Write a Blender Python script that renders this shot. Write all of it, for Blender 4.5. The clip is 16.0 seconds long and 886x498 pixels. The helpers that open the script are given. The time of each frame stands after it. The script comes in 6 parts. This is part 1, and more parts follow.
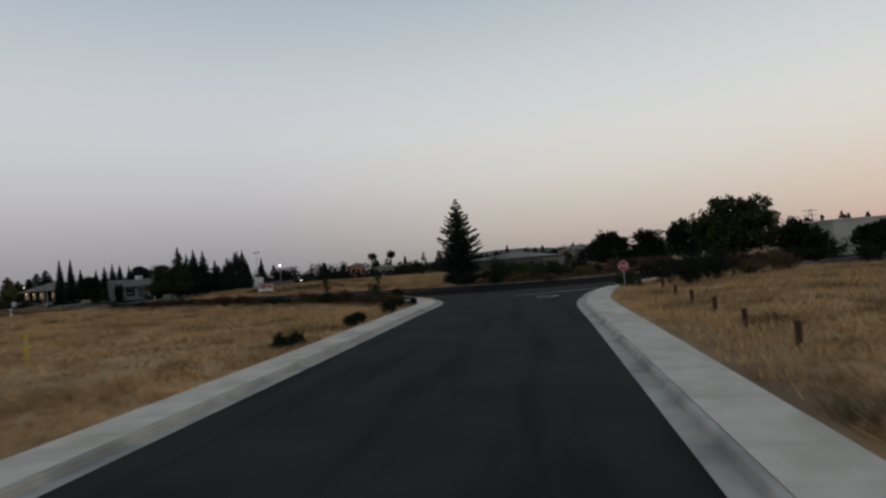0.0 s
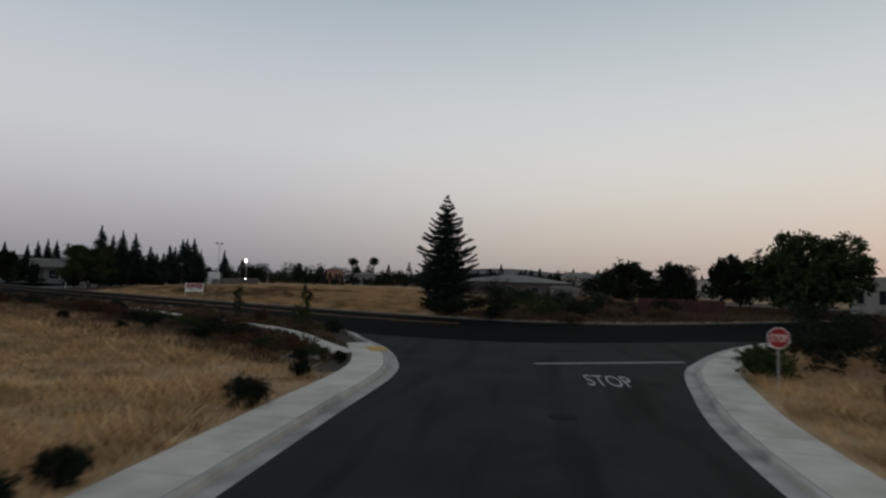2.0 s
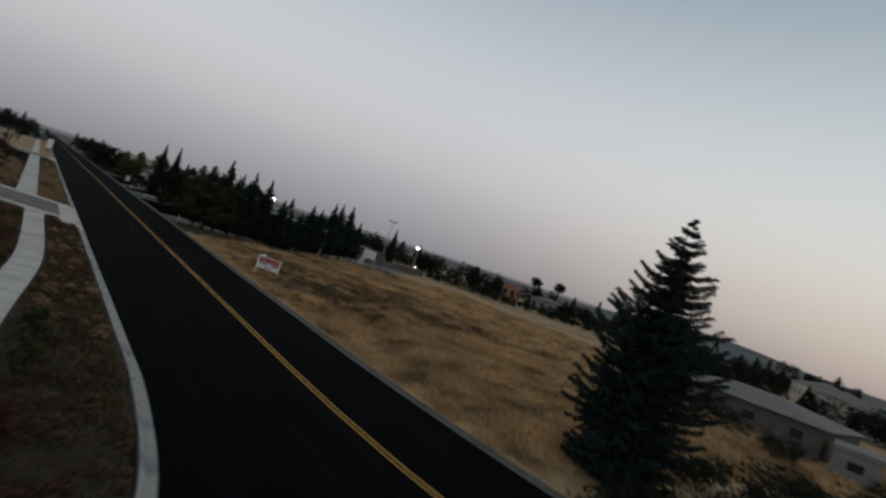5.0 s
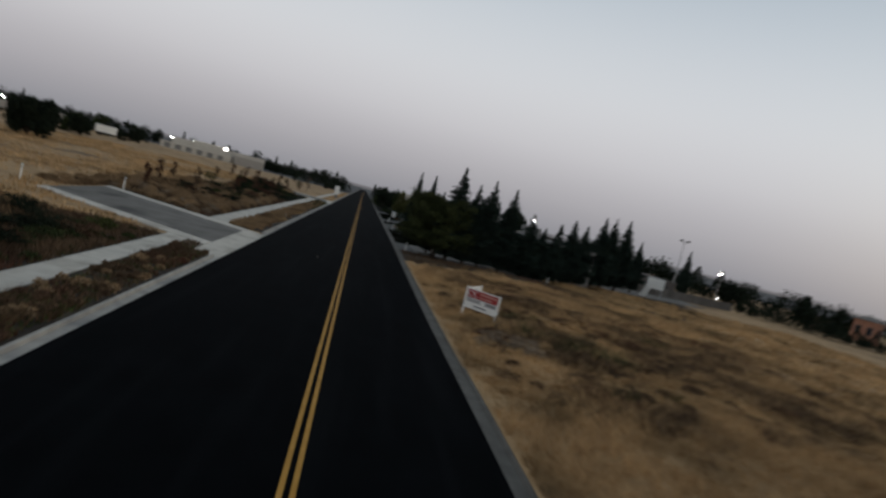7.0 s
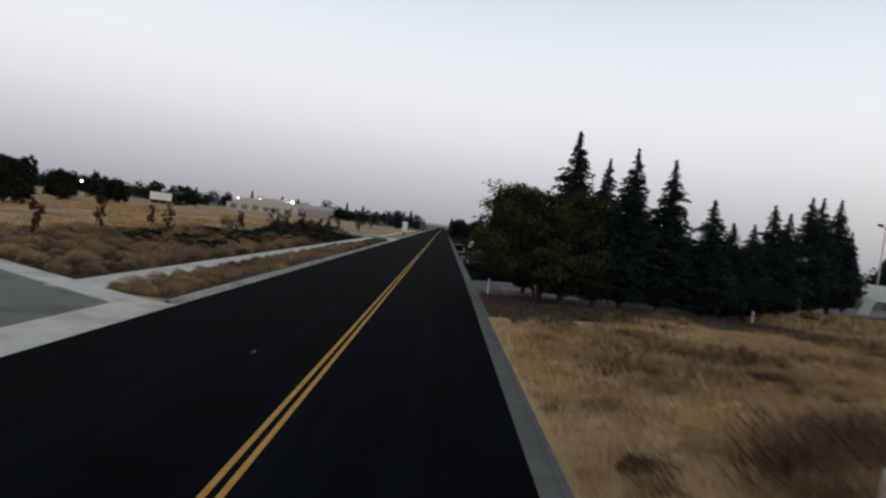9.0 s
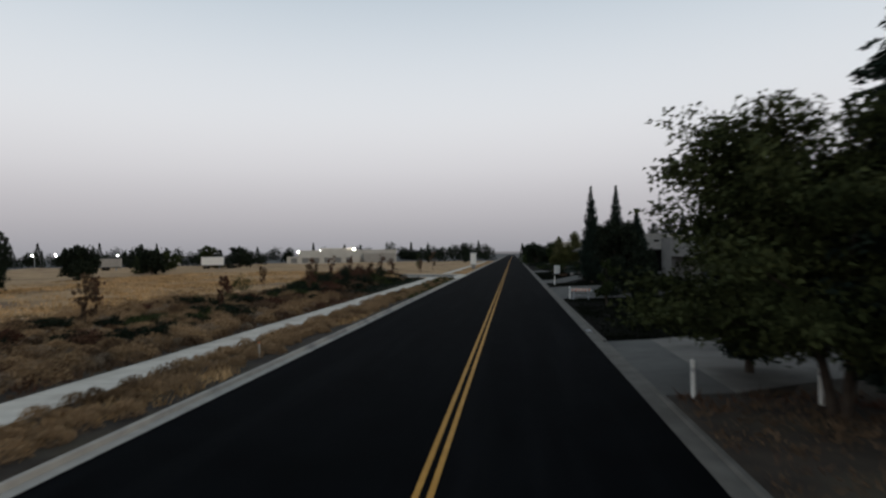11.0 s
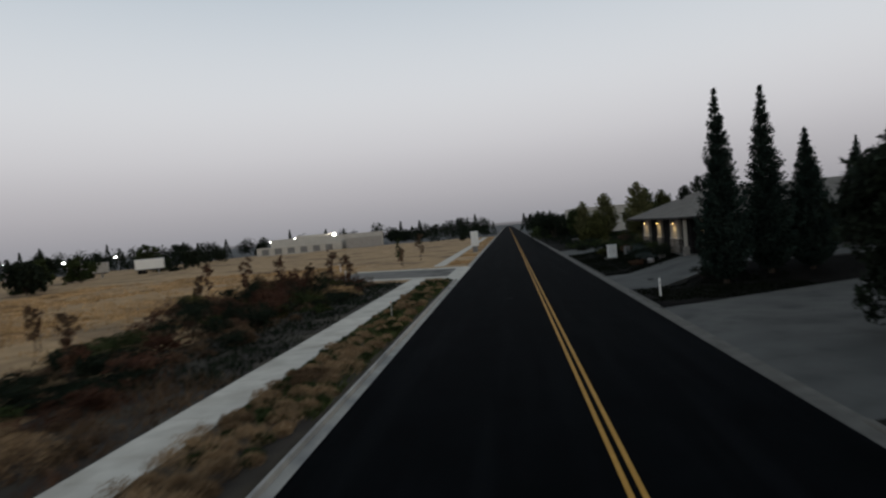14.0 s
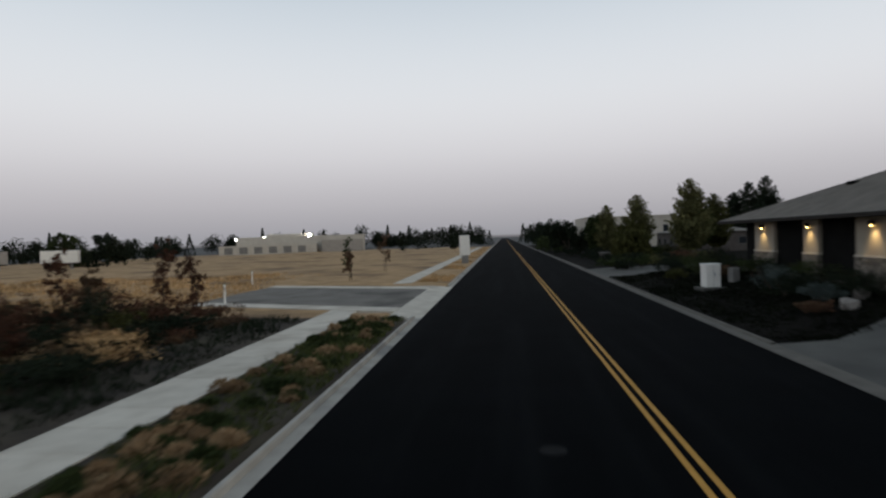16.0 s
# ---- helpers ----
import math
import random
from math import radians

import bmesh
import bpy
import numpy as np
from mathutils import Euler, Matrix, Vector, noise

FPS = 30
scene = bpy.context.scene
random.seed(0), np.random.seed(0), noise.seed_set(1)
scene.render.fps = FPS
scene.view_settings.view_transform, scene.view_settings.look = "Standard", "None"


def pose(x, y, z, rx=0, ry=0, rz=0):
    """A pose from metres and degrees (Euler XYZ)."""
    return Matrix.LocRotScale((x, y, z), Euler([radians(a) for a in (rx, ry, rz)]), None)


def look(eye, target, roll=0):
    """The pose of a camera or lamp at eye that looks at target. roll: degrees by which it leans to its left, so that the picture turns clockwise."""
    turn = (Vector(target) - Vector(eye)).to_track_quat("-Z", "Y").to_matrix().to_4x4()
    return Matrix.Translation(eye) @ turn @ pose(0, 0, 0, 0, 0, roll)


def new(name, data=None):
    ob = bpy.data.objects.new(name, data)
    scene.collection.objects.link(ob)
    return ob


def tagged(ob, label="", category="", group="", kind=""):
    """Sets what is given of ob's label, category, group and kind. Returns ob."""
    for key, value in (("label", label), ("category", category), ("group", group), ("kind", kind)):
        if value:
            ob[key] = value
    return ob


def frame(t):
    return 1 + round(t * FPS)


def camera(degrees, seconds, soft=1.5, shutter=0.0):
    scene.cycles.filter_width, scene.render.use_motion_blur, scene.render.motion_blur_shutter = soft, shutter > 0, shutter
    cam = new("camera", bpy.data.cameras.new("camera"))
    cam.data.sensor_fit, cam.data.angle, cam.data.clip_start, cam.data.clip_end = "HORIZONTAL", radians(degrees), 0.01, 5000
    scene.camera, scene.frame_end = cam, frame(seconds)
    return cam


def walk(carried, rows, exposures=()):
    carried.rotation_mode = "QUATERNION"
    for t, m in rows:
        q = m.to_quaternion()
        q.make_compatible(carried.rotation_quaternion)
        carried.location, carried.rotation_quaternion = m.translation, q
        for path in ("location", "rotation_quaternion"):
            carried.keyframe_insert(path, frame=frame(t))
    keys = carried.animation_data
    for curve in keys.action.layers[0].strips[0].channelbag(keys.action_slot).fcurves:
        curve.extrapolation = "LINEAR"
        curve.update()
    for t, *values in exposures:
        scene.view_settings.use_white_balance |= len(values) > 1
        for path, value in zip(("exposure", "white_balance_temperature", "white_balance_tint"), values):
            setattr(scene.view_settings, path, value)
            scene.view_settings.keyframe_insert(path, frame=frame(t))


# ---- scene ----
cam = camera(74.0, 16.0, soft=2.4, shutter=0.5)
PATH = [
    (0, (-59.429, -69.357, 3.113), (-57.811, -68.183, 3.167), -4.4),
    (0.5, (-54.232, -66.195, 3.331), (-52.585, -65.063, 3.399), -1.8),
    (1, (-49.168, -62.842, 3.52), (-47.511, -61.725, 3.589), -0.9),
    (1.5, (-44.349, -59.552, 3.686), (-42.705, -58.418, 3.785), -0.4),
    (2, (-39.774, -56.401, 3.837), (-38.14, -55.252, 3.934), 1.6),
    (2.5, (-35.414, -53.272, 3.976), (-33.798, -52.098, 4.069), 2.7),
    (3, (-31.424, -50.21, 4.038), (-29.82, -49.018, 4.094), 4.5),
    (5.5, (-8.159, -32.683, 7.815), (-7.152, -30.955, 7.810), 19.8),
    (6, (-4.677, -28.438, 7.573), (-3.827, -26.629, 7.528), 19.2),
    (6.5, (-1.988, -21.277, 7.029), (-1.374, -19.376, 6.935), 17.3),
    (7, (0.042, -13.772, 6.314), (0.348, -11.801, 6.178), 14.6),
    (7.5, (1.178, -6.625, 5.866), (1.295, -4.634, 5.714), 3.5),
    (8, (1.981, 1.013, 5.302), (2.073, 3.008, 5.182), -0.6),
    (8.5, (2.645, 8.496, 4.858), (2.752, 10.490, 4.746), 1.2),
    (9, (2.983, 16.090, 4.443), (2.989, 18.089, 4.365), 6.9),
    (9.5, (3.108, 23.205, 4.316), (3.001, 25.202, 4.253), 4.7),
    (10, (2.725, 29.312, 4.020), (2.554, 31.304, 3.969), 1.7),
    (12.5, (-0.204, 55.601, 4.721), (-0.460, 57.582, 4.824), -2.0),
    (13, (-0.871, 62.926, 4.889), (-1.131, 64.909, 4.929), -2.9),
    (13.5, (-1.353, 70.259, 5.273), (-1.632, 72.239, 5.247), -3.5),
    (14, (-1.984, 77.663, 5.268), (-2.210, 79.649, 5.201), -5.0),
    (14.5, (-2.376, 85.227, 4.684), (-2.598, 87.214, 4.635), -6.4),
    (15, (-2.662, 92.956, 4.549), (-2.846, 94.945, 4.457), -3.3),
    (15.5, (-2.939, 100.746, 4.202), (-3.123, 102.737, 4.143), -3.0),
    (16, (-3.080, 108.244, 3.966), (-3.286, 110.233, 3.930), -2.0),
]
EXPOSURES = [(0.0, -0.11), (3.0, -0.16), (5.5, -0.12), (6.5, -0.13), (7.5, 0.25), (8.5, 0.42), (10.0, 0.38), (12.5, 0.0), (13.5, 0.0), (15.0, 0.24), (16.0, 0.22)]
walk(cam, [(t, look(e, g, r)) for t, e, g, r in PATH], EXPOSURES)

# ---- world and light ----
GLOW = Vector((0.985, -0.17, 0.0)).normalized()  # where the sun went down
world = bpy.data.worlds.new("dusk_sky")
scene.world = world
world.use_nodes = True
wt = world.node_tree
wt.nodes.clear()


def wnode(kind, **values):
    n = wt.nodes.new(kind)
    for key, value in values.items():
        setattr(n, key, value)
    return n


def ramp_node(tree, stops, interpolation="LINEAR"):
    n = tree.nodes.new("ShaderNodeValToRGB")
    n.color_ramp.interpolation = interpolation
    els = n.color_ramp.elements
    while len(els) > 1:
        els.remove(els[-1])
    els[0].position, els[0].color = stops[0][0], (*stops[0][1], 1)
    for p, c in stops[1:]:
        e = els.new(p)
        e.color = (*c, 1)
    return n


coord = wnode("ShaderNodeTexCoord")
split = wnode("ShaderNodeSeparateXYZ")
wt.links.new(coord.outputs["Generated"], split.inputs[0])
# the dusk sky away from the sun: haze at the horizon, pale band, blue overhead
sky_far = ramp_node(wt, [(0.0, (0.10, 0.095, 0.10)), (0.002, (0.29, 0.295, 0.32)), (0.06, (0.37, 0.36, 0.39)), (0.14, (0.565, 0.555, 0.58)), (0.24, (0.655, 0.67, 0.695)),
                         (0.38, (0.50, 0.56, 0.62)), (0.52, (0.29, 0.365, 0.435)), (0.7, (0.235, 0.285, 0.345)), (1.0, (0.19, 0.235, 0.29))], "B_SPLINE")
sky_near = ramp_node(wt, [(0.0, (0.12, 0.11, 0.10)), (0.002, (0.43, 0.38, 0.36)), (0.06, (0.585, 0.515, 0.45)), (0.14, (0.73, 0.69, 0.63)), (0.24, (0.715, 0.735, 0.73)),
                          (0.38, (0.54, 0.60, 0.635)), (0.52, (0.30, 0.37, 0.435)), (0.7, (0.235, 0.285, 0.345)), (1.0, (0.19, 0.235, 0.29))], "B_SPLINE")
for r in (sky_far, sky_near):
    wt.links.new(split.outputs["Z"], r.inputs["Fac"])
dot = wnode("ShaderNodeVectorMath", operation="DOT_PRODUCT")
dot.inputs[1].default_value = GLOW
wt.links.new(coord.outputs["Generated"], dot.inputs[0])
side = wnode("ShaderNodeMapRange", interpolation_type="SMOOTHSTEP")
side.inputs["From Min"].default_value, side.inputs["From Max"].default_value = 0.35, 1.0
wt.links.new(dot.outputs["Value"], side.inputs["Value"])
blend = wnode("ShaderNodeMix", data_type="RGBA")
wt.links.new(side.outputs[0], blend.inputs[0])
wt.links.new(sky_far.outputs[0], blend.inputs[6])
wt.links.new(sky_near.outputs[0], blend.inputs[7])
nishita = wnode("ShaderNodeTexSky", sky_type="NISHITA", sun_disc=False, sun_elevation=radians(0.5), sun_rotation=math.atan2(GLOW.x, GLOW.y))
nish_bg = wnode("ShaderNodeBackground")
nish_bg.inputs["Strength"].default_value = 0.012
wt.links.new(nishita.outputs[0], nish_bg.inputs["Color"])
dusk_bg = wnode("ShaderNodeBackground")
dusk_bg.inputs["Strength"].default_value = 1.0
wt.links.new(blend.outputs[2], dusk_bg.inputs["Color"])
both = wnode("ShaderNodeAddShader")
wout = wnode("ShaderNodeOutputWorld")
wt.links.new(dusk_bg.outputs[0], both.inputs[0])
wt.links.new(nish_bg.outputs[0], both.inputs[1])
wt.links.new(both.outputs[0], wout.inputs[0])

sun = new("sun", bpy.data.lights.new("sun", "SUN"))
sun.data.energy, sun.data.angle, sun.data.color = 0.25, radians(20), (1.0, 0.84, 0.66)
sun.matrix_world = look((0, 0, 30), Vector((0, 0, 30)) - Vector((GLOW.x, GLOW.y, 0.22)))


# ---- materials ----
def material(name, low, high, rough=0.9, scale=3.0, fine=40.0, bump=0.15, metallic=0.0, fine_amount=0.35, third=None, third_scale=0.12, random_amount=0.0, island=False, gloss=0.25, stretch=None):
    """A surface whose colour varies between low and high at two scales, with fine relief."""
    m = bpy.data.materials.new(name)
    m.use_nodes = True
    t = m.node_tree
    bsdf = t.nodes["Principled BSDF"]
    bsdf.inputs["Roughness"].default_value, bsdf.inputs["Metallic"].default_value = rough, metallic
    bsdf.inputs["Specular IOR Level"].default_value = gloss
    geo = t.nodes.new("ShaderNodeNewGeometry")
    big = t.nodes.new("ShaderNodeTexNoise")
    big.inputs["Scale"].default_value, big.inputs["Detail"].default_value = scale, 4
    small = t.nodes.new("ShaderNodeTexNoise")
    small.inputs["Scale"].default_value, small.inputs["Detail"].default_value = fine, 3
    for n in (big, small):
        t.links.new(geo.outputs["Position"], n.inputs["Vector"])
    add = t.nodes.new("ShaderNodeMath")
    add.operation = "MULTIPLY_ADD"
    add.inputs[1].default_value = fine_amount
    t.links.new(small.outputs["Fac"], add.inputs[0])
    scaled = t.nodes.new("ShaderNodeMapRange")
    scaled.inputs["From Min"].default_value, scaled.inputs["From Max"].default_value = 0.3 + 0.35 * fine_amount, 0.7 + 0.65 * fine_amount
    t.links.new(big.outputs["Fac"], add.inputs[2])
    t.links.new(add.outputs[0], scaled.inputs["Value"])
    mix = t.nodes.new("ShaderNodeMix")
    mix.data_type = "RGBA"
    mix.inputs[6].default_value, mix.inputs[7].default_value = (*low, 1), (*high, 1)
    t.links.new(scaled.outputs[0], mix.inputs[0])
    colour = mix.outputs[2]
    if third:
        wide = t.nodes.new("ShaderNodeTexNoise")
        wide.inputs["Scale"].default_value, wide.inputs["Detail"].default_value = third_scale, 5
        if stretch:  # streaks that run along the road: its angle and how much they are drawn out
            turned = t.nodes.new("ShaderNodeMapping")
            turned.vector_type = "TEXTURE"
            turned.inputs["Rotation"].default_value = (0, 0, radians(stretch[0]))
            turned.inputs["Scale"].default_value = (1 / stretch[1], 1, 1)
            t.links.new(geo.outputs["Position"], turned.inputs["Vector"])
            t.links.new(turned.outputs[0], wide.inputs["Vector"])
        else:
            t.links.new(geo.outputs["Position"], wide.inputs["Vector"])
        cut = t.nodes.new("ShaderNodeMapRange")
        cut.inputs["From Min"].default_value, cut.inputs["From Max"].default_value = 0.5, 0.68
        t.links.new(wide.outputs["Fac"], cut.inputs["Value"])
        mix3 = t.nodes.new("ShaderNodeMix")
        mix3.data_type = "RGBA"
        mix3.inputs[7].default_value = (*third, 1)
        t.links.new(cut.outputs[0], mix3.inputs[0])
        t.links.new(colour, mix3.inputs[6])
        colour = mix3.outputs[2]
    if random_amount:
        vary = t.nodes.new("ShaderNodeHueSaturation")
        level = t.nodes.new("ShaderNodeMapRange")
        level.inputs["To Min"].default_value, level.inputs["To Max"].default_value = 1 - random_amount, 1 + random_amount
        if island:
            t.links.new(geo.outputs["Random Per Island"], level.inputs["Value"])
        else:
            info = t.nodes.new("ShaderNodeObjectInfo")
            t.links.new(info.outputs["Random"], level.inputs["Value"])
        t.links.new(level.outputs[0], vary.inputs["Value"])
        t.links.new(colour, vary.inputs["Color"])
        colour = vary.outputs[0]
    t.links.new(colour, bsdf.inputs["Base Color"])
    if bump:
        b = t.nodes.new("ShaderNodeBump")
        b.inputs["Strength"].default_value, b.inputs["Distance"].default_value = bump, 0.03
        t.links.new(small.outputs["Fac"], b.inputs["Height"])
        t.links.new(b.outputs[0], bsdf.inputs["Normal"])
    return m


def glowing(name, colour, strength):
    m = bpy.data.materials.new(name)
    m.use_nodes = True
    bsdf = m.node_tree.nodes["Principled BSDF"]
    bsdf.inputs["Base Color"].default_value = (*colour, 1)
    bsdf.inputs["Emission Color"].default_value = (*colour, 1)
    bsdf.inputs["Emission Strength"].default_value = strength
    return m


ASPHALT_NEW = material("fresh_asphalt", (0.0015, 0.0020, 0.0025), (0.0034, 0.0042, 0.0051), 0.95, 0.5, 60, 0.25, third=(0.0052, 0.0060, 0.0069), third_scale=0.9, gloss=0.02, stretch=(90.0, 0.06))
ASPHALT_OLD = material("worn_asphalt", (0.022, 0.024, 0.021), (0.037, 0.039, 0.034), 0.95, 0.35, 50, 0.25, third=(0.016, 0.017, 0.0155), third_scale=0.7, gloss=0.05, stretch=(26.6, 0.12))
ASPHALT_GREY = material("grey_asphalt", (0.125, 0.115, 0.10), (0.205, 0.188, 0.165), 0.92, 0.6, 45, 0.25, third=(0.075, 0.069, 0.06), third_scale=0.25)
CONCRETE = material("concrete", (0.50, 0.455, 0.385), (0.64, 0.59, 0.505), 0.9, 1.2, 30, 0.12, third=(0.42, 0.375, 0.31), third_scale=0.5, random_amount=0.06)
CURB = material("curb_concrete", (0.33, 0.305, 0.265), (0.46, 0.43, 0.38), 0.9, 1.6, 35, 0.15, third=(0.24, 0.23, 0.215), third_scale=0.6, random_amount=0.08)
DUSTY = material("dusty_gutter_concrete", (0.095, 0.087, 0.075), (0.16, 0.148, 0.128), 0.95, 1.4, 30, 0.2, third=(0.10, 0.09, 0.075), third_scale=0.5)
STRAW_GROUND = material("dry_grass_ground", (0.25, 0.157, 0.077), (0.52, 0.337, 0.17), 1.0, 0.55, 9, 0.6, third=(0.165, 0.105, 0.058), third_scale=0.1)
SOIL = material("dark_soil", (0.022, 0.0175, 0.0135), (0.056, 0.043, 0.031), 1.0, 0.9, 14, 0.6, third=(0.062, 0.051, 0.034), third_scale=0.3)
# lawn soil, its colour taken nearly to black to stand in for shade
LAWN_SOIL = material("shade_tinted_lawn_soil", (0.004, 0.0035, 0.003), (0.010, 0.0085, 0.007), 1.0, 0.9, 14, 0.6, gloss=0.05)
STRAW = material("dry_grass", (0.35, 0.222, 0.11), (0.68, 0.447, 0.225), 0.95, 0.35, 6, 0.0, third=(0.17, 0.115, 0.06), third_scale=0.28, random_amount=0.3, island=True, gloss=0.05)
WEEDS = material("brown_weeds", (0.07, 0.045, 0.03), (0.16, 0.105, 0.062), 0.95, 0.5, 6, 0.0, third=(0.10, 0.045, 0.03), third_scale=0.2, random_amount=0.35, island=True, gloss=0.05)
# far hills: the haze of distance is mixed into this grey
HAZY_SCRUB = material("haze_grey_far_scrub", (0.075, 0.075, 0.075), (0.12, 0.115, 0.11), 1.0, 0.05, 1.0, 0.0, third=(0.05, 0.055, 0.055), third_scale=0.02)
ROAD_LEAVES = material("pale_olive_leaves", (0.065, 0.068, 0.028), (0.16, 0.152, 0.065), 0.85, 0.7, 7, 0.0, random_amount=0.4, island=True, gloss=0.05)
GREY_STRAW = material("grey_dead_brush", (0.20, 0.155, 0.11), (0.34, 0.27, 0.20), 0.95, 0.5, 6, 0.0, random_amount=0.3, island=True, gloss=0.05)
TAN_BRUSH = material("tan_brown_dead_brush", (0.22, 0.145, 0.082), (0.40, 0.27, 0.152), 0.95, 0.5, 6, 0.0, third=(0.11, 0.07, 0.04), third_scale=0.35, random_amount=0.2, island=True, gloss=0.05)
GREEN_WEEDS = material("green_weeds", (0.045, 0.055, 0.018), (0.10, 0.11, 0.04), 0.95, 0.6, 6, 0.0, random_amount=0.35, island=True, gloss=0.05)
NEEDLES = material("dark_needles", (0.011, 0.019, 0.015), (0.036, 0.051, 0.038), 0.9, 0.8, 7, 0.0, random_amount=0.35, island=True, gloss=0.05)
CEDAR_NEEDLES = material("blue_green_needles", (0.016, 0.024, 0.022), (0.042, 0.058, 0.050), 0.9, 0.8, 7, 0.0, random_amount=0.35, island=True, gloss=0.05)
LEAVES = material("dull_green_leaves", (0.020, 0.030, 0.012), (0.055, 0.070, 0.026), 0.85, 0.7, 7, 0.0, random_amount=0.4, island=True, gloss=0.05)
OLIVE_LEAVES = material("olive_leaves", (0.035, 0.038, 0.012), (0.085, 0.085, 0.030), 0.85, 0.7, 7, 0.0, random_amount=0.4, island=True, gloss=0.05)
DARK_LEAVES = material("dark_leaves", (0.010, 0.014, 0.010), (0.026, 0.034, 0.020), 0.85, 0.7, 7, 0.0, random_amount=0.4, island=True, gloss=0.05)
RED_LEAVES = material("rusty_leaves", (0.05, 0.025, 0.017), (0.108, 0.052, 0.032), 0.85, 0.9, 7, 0.0, random_amount=0.35, island=True, gloss=0.05)
MAPLE_LEAVES = material("maple_leaves", (0.020, 0.027, 0.010), (0.066, 0.074, 0.028), 0.85, 0.7, 7, 0.0, random_amount=0.45, island=True, gloss=0.05)
GREY_LEAVES = material("grey_green_leaves", (0.05, 0.065, 0.06), (0.10, 0.12, 0.11), 0.9, 0.9, 7, 0.0, random_amount=0.3, island=True, gloss=0.05)
# lawn blades with the shade by the offices painted into their green
LAWN = material("shade_tinted_lawn_grass", (0.004, 0.0055, 0.003), (0.010, 0.013, 0.006), 0.95, 0.6, 6, 0.0, random_amount=0.35, island=True, gloss=0.03)
BARK = material("bark", (0.035, 0.026, 0.020), (0.085, 0.066, 0.05), 0.95, 3, 30, 0.5)
YELLOW_PAINT = material("yellow_road_paint", (0.42, 0.20, 0.025), (0.56, 0.29, 0.05), 0.7, 2.5, 60, 0.1)
WHITE_PAINT = material("worn_white_road_paint", (0.22, 0.22, 0.22), (0.42, 0.42, 0.41), 0.8, 3, 50, 0.1)
WHITE = material("white_painted_surface", (0.78, 0.755, 0.70), (0.88, 0.86, 0.80), 0.6, 2, 40, 0.03)
STUCCO = material("beige_stucco", (0.30, 0.275, 0.245), (0.40, 0.37, 0.33), 0.95, 1.5, 60, 0.25)
GREY_STUCCO = material("grey_stucco", (0.17, 0.165, 0.155), (0.25, 0.24, 0.225), 0.95, 1.2, 50, 0.25)
CREAM = material("cream_wall", (0.46, 0.42, 0.36), (0.56, 0.52, 0.45), 0.95, 0.6, 20, 0.15)
SHINGLES = material("grey_shingles", (0.15, 0.138, 0.12), (0.23, 0.21, 0.185), 0.95, 1.0, 16, 0.4)
STONE = material("ledge_stone", (0.10, 0.09, 0.08), (0.22, 0.20, 0.17), 0.95, 4, 20, 0.5, random_amount=0.3)
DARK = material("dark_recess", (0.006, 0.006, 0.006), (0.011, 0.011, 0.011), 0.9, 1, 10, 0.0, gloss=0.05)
METAL = material("galvanised_metal", (0.28, 0.29, 0.30), (0.40, 0.41, 0.42), 0.45, 4, 40, 0.03, metallic=0.8)
RED = material("red_sign_face", (0.30, 0.02, 0.02), (0.36, 0.03, 0.03), 0.6, 3, 30, 0.0)
ORANGE = material("orange_reflective_sheeting", (0.62, 0.16, 0.05), (0.75, 0.22, 0.08), 0.5, 5, 30, 0.0)
DRIVE_CONCRETE = material("weathered_drive_concrete", (0.072, 0.07, 0.063), (0.12, 0.116, 0.105), 0.92, 0.8, 30, 0.2, third=(0.055, 0.054, 0.05), third_scale=0.4, random_amount=0.06)
TRIM = material("dark_bronze_trim", (0.022, 0.019, 0.017), (0.035, 0.031, 0.028), 0.8, 2, 30, 0.02, gloss=0.1)
DUSKY = material("dull_brown_stucco", (0.085, 0.075, 0.07), (0.13, 0.115, 0.105), 0.95, 1.2, 40, 0.25)
LAMP_WHITE = glowing("white_lamp_glow", (1.0, 0.97, 0.9), 45.0)
LAMP_WARM = glowing("warm_lamp_glow", (1.0, 0.62, 0.2), 18.0)


# ---- building helpers ----
def from_arrays(name, verts, faces, mat, smooth=False):
    me = bpy.data.meshes.new(name)
    me.from_pydata([tuple(v) for v in verts], [], [tuple(f) for f in faces])
    me.materials.append(mat)
    if smooth:
        me.polygons.foreach_set("use_smooth", [True] * len(me.polygons))
    me.update()
    return me


def triangles(name, tris, mat):
    """A mesh of loose triangles from an array n x 3 x 3."""
    n = len(tris)
    me = bpy.data.meshes.new(name)
    me.vertices.add(3 * n)
    me.vertices.foreach_set("co", np.ascontiguousarray(tris, dtype=np.float32).ravel())
    me.loops.add(3 * n)
    me.loops.foreach_set("vertex_index", np.arange(3 * n, dtype=np.int32))
    me.polygons.add(n)
    me.polygons.foreach_set("loop_start", np.arange(0, 3 * n, 3, dtype=np.int32))
    me.materials.append(mat)
    me.update(calc_edges=True)
    return me


def thing(name, m, label, category, group="", kind=""):
    ob = new(name)
    ob.empty_display_size = 0.2
    ob.matrix_world = m
    return tagged(ob, label, category, group, kind)


def part(name, bm, mat, parent, label=""):
    """Links a bmesh (or a ready mesh) as one mesh object under a thing or a part."""
    if isinstance(bm, bpy.types.Mesh):
        me = bm
    else:
        me = bpy.data.meshes.new(name)
        bm.to_mesh(me)
        bm.free()
        me.materials.append(mat)
    ob = new(name, me)
    ob.parent = parent
    if label:
        ob["label"] = label
    return ob


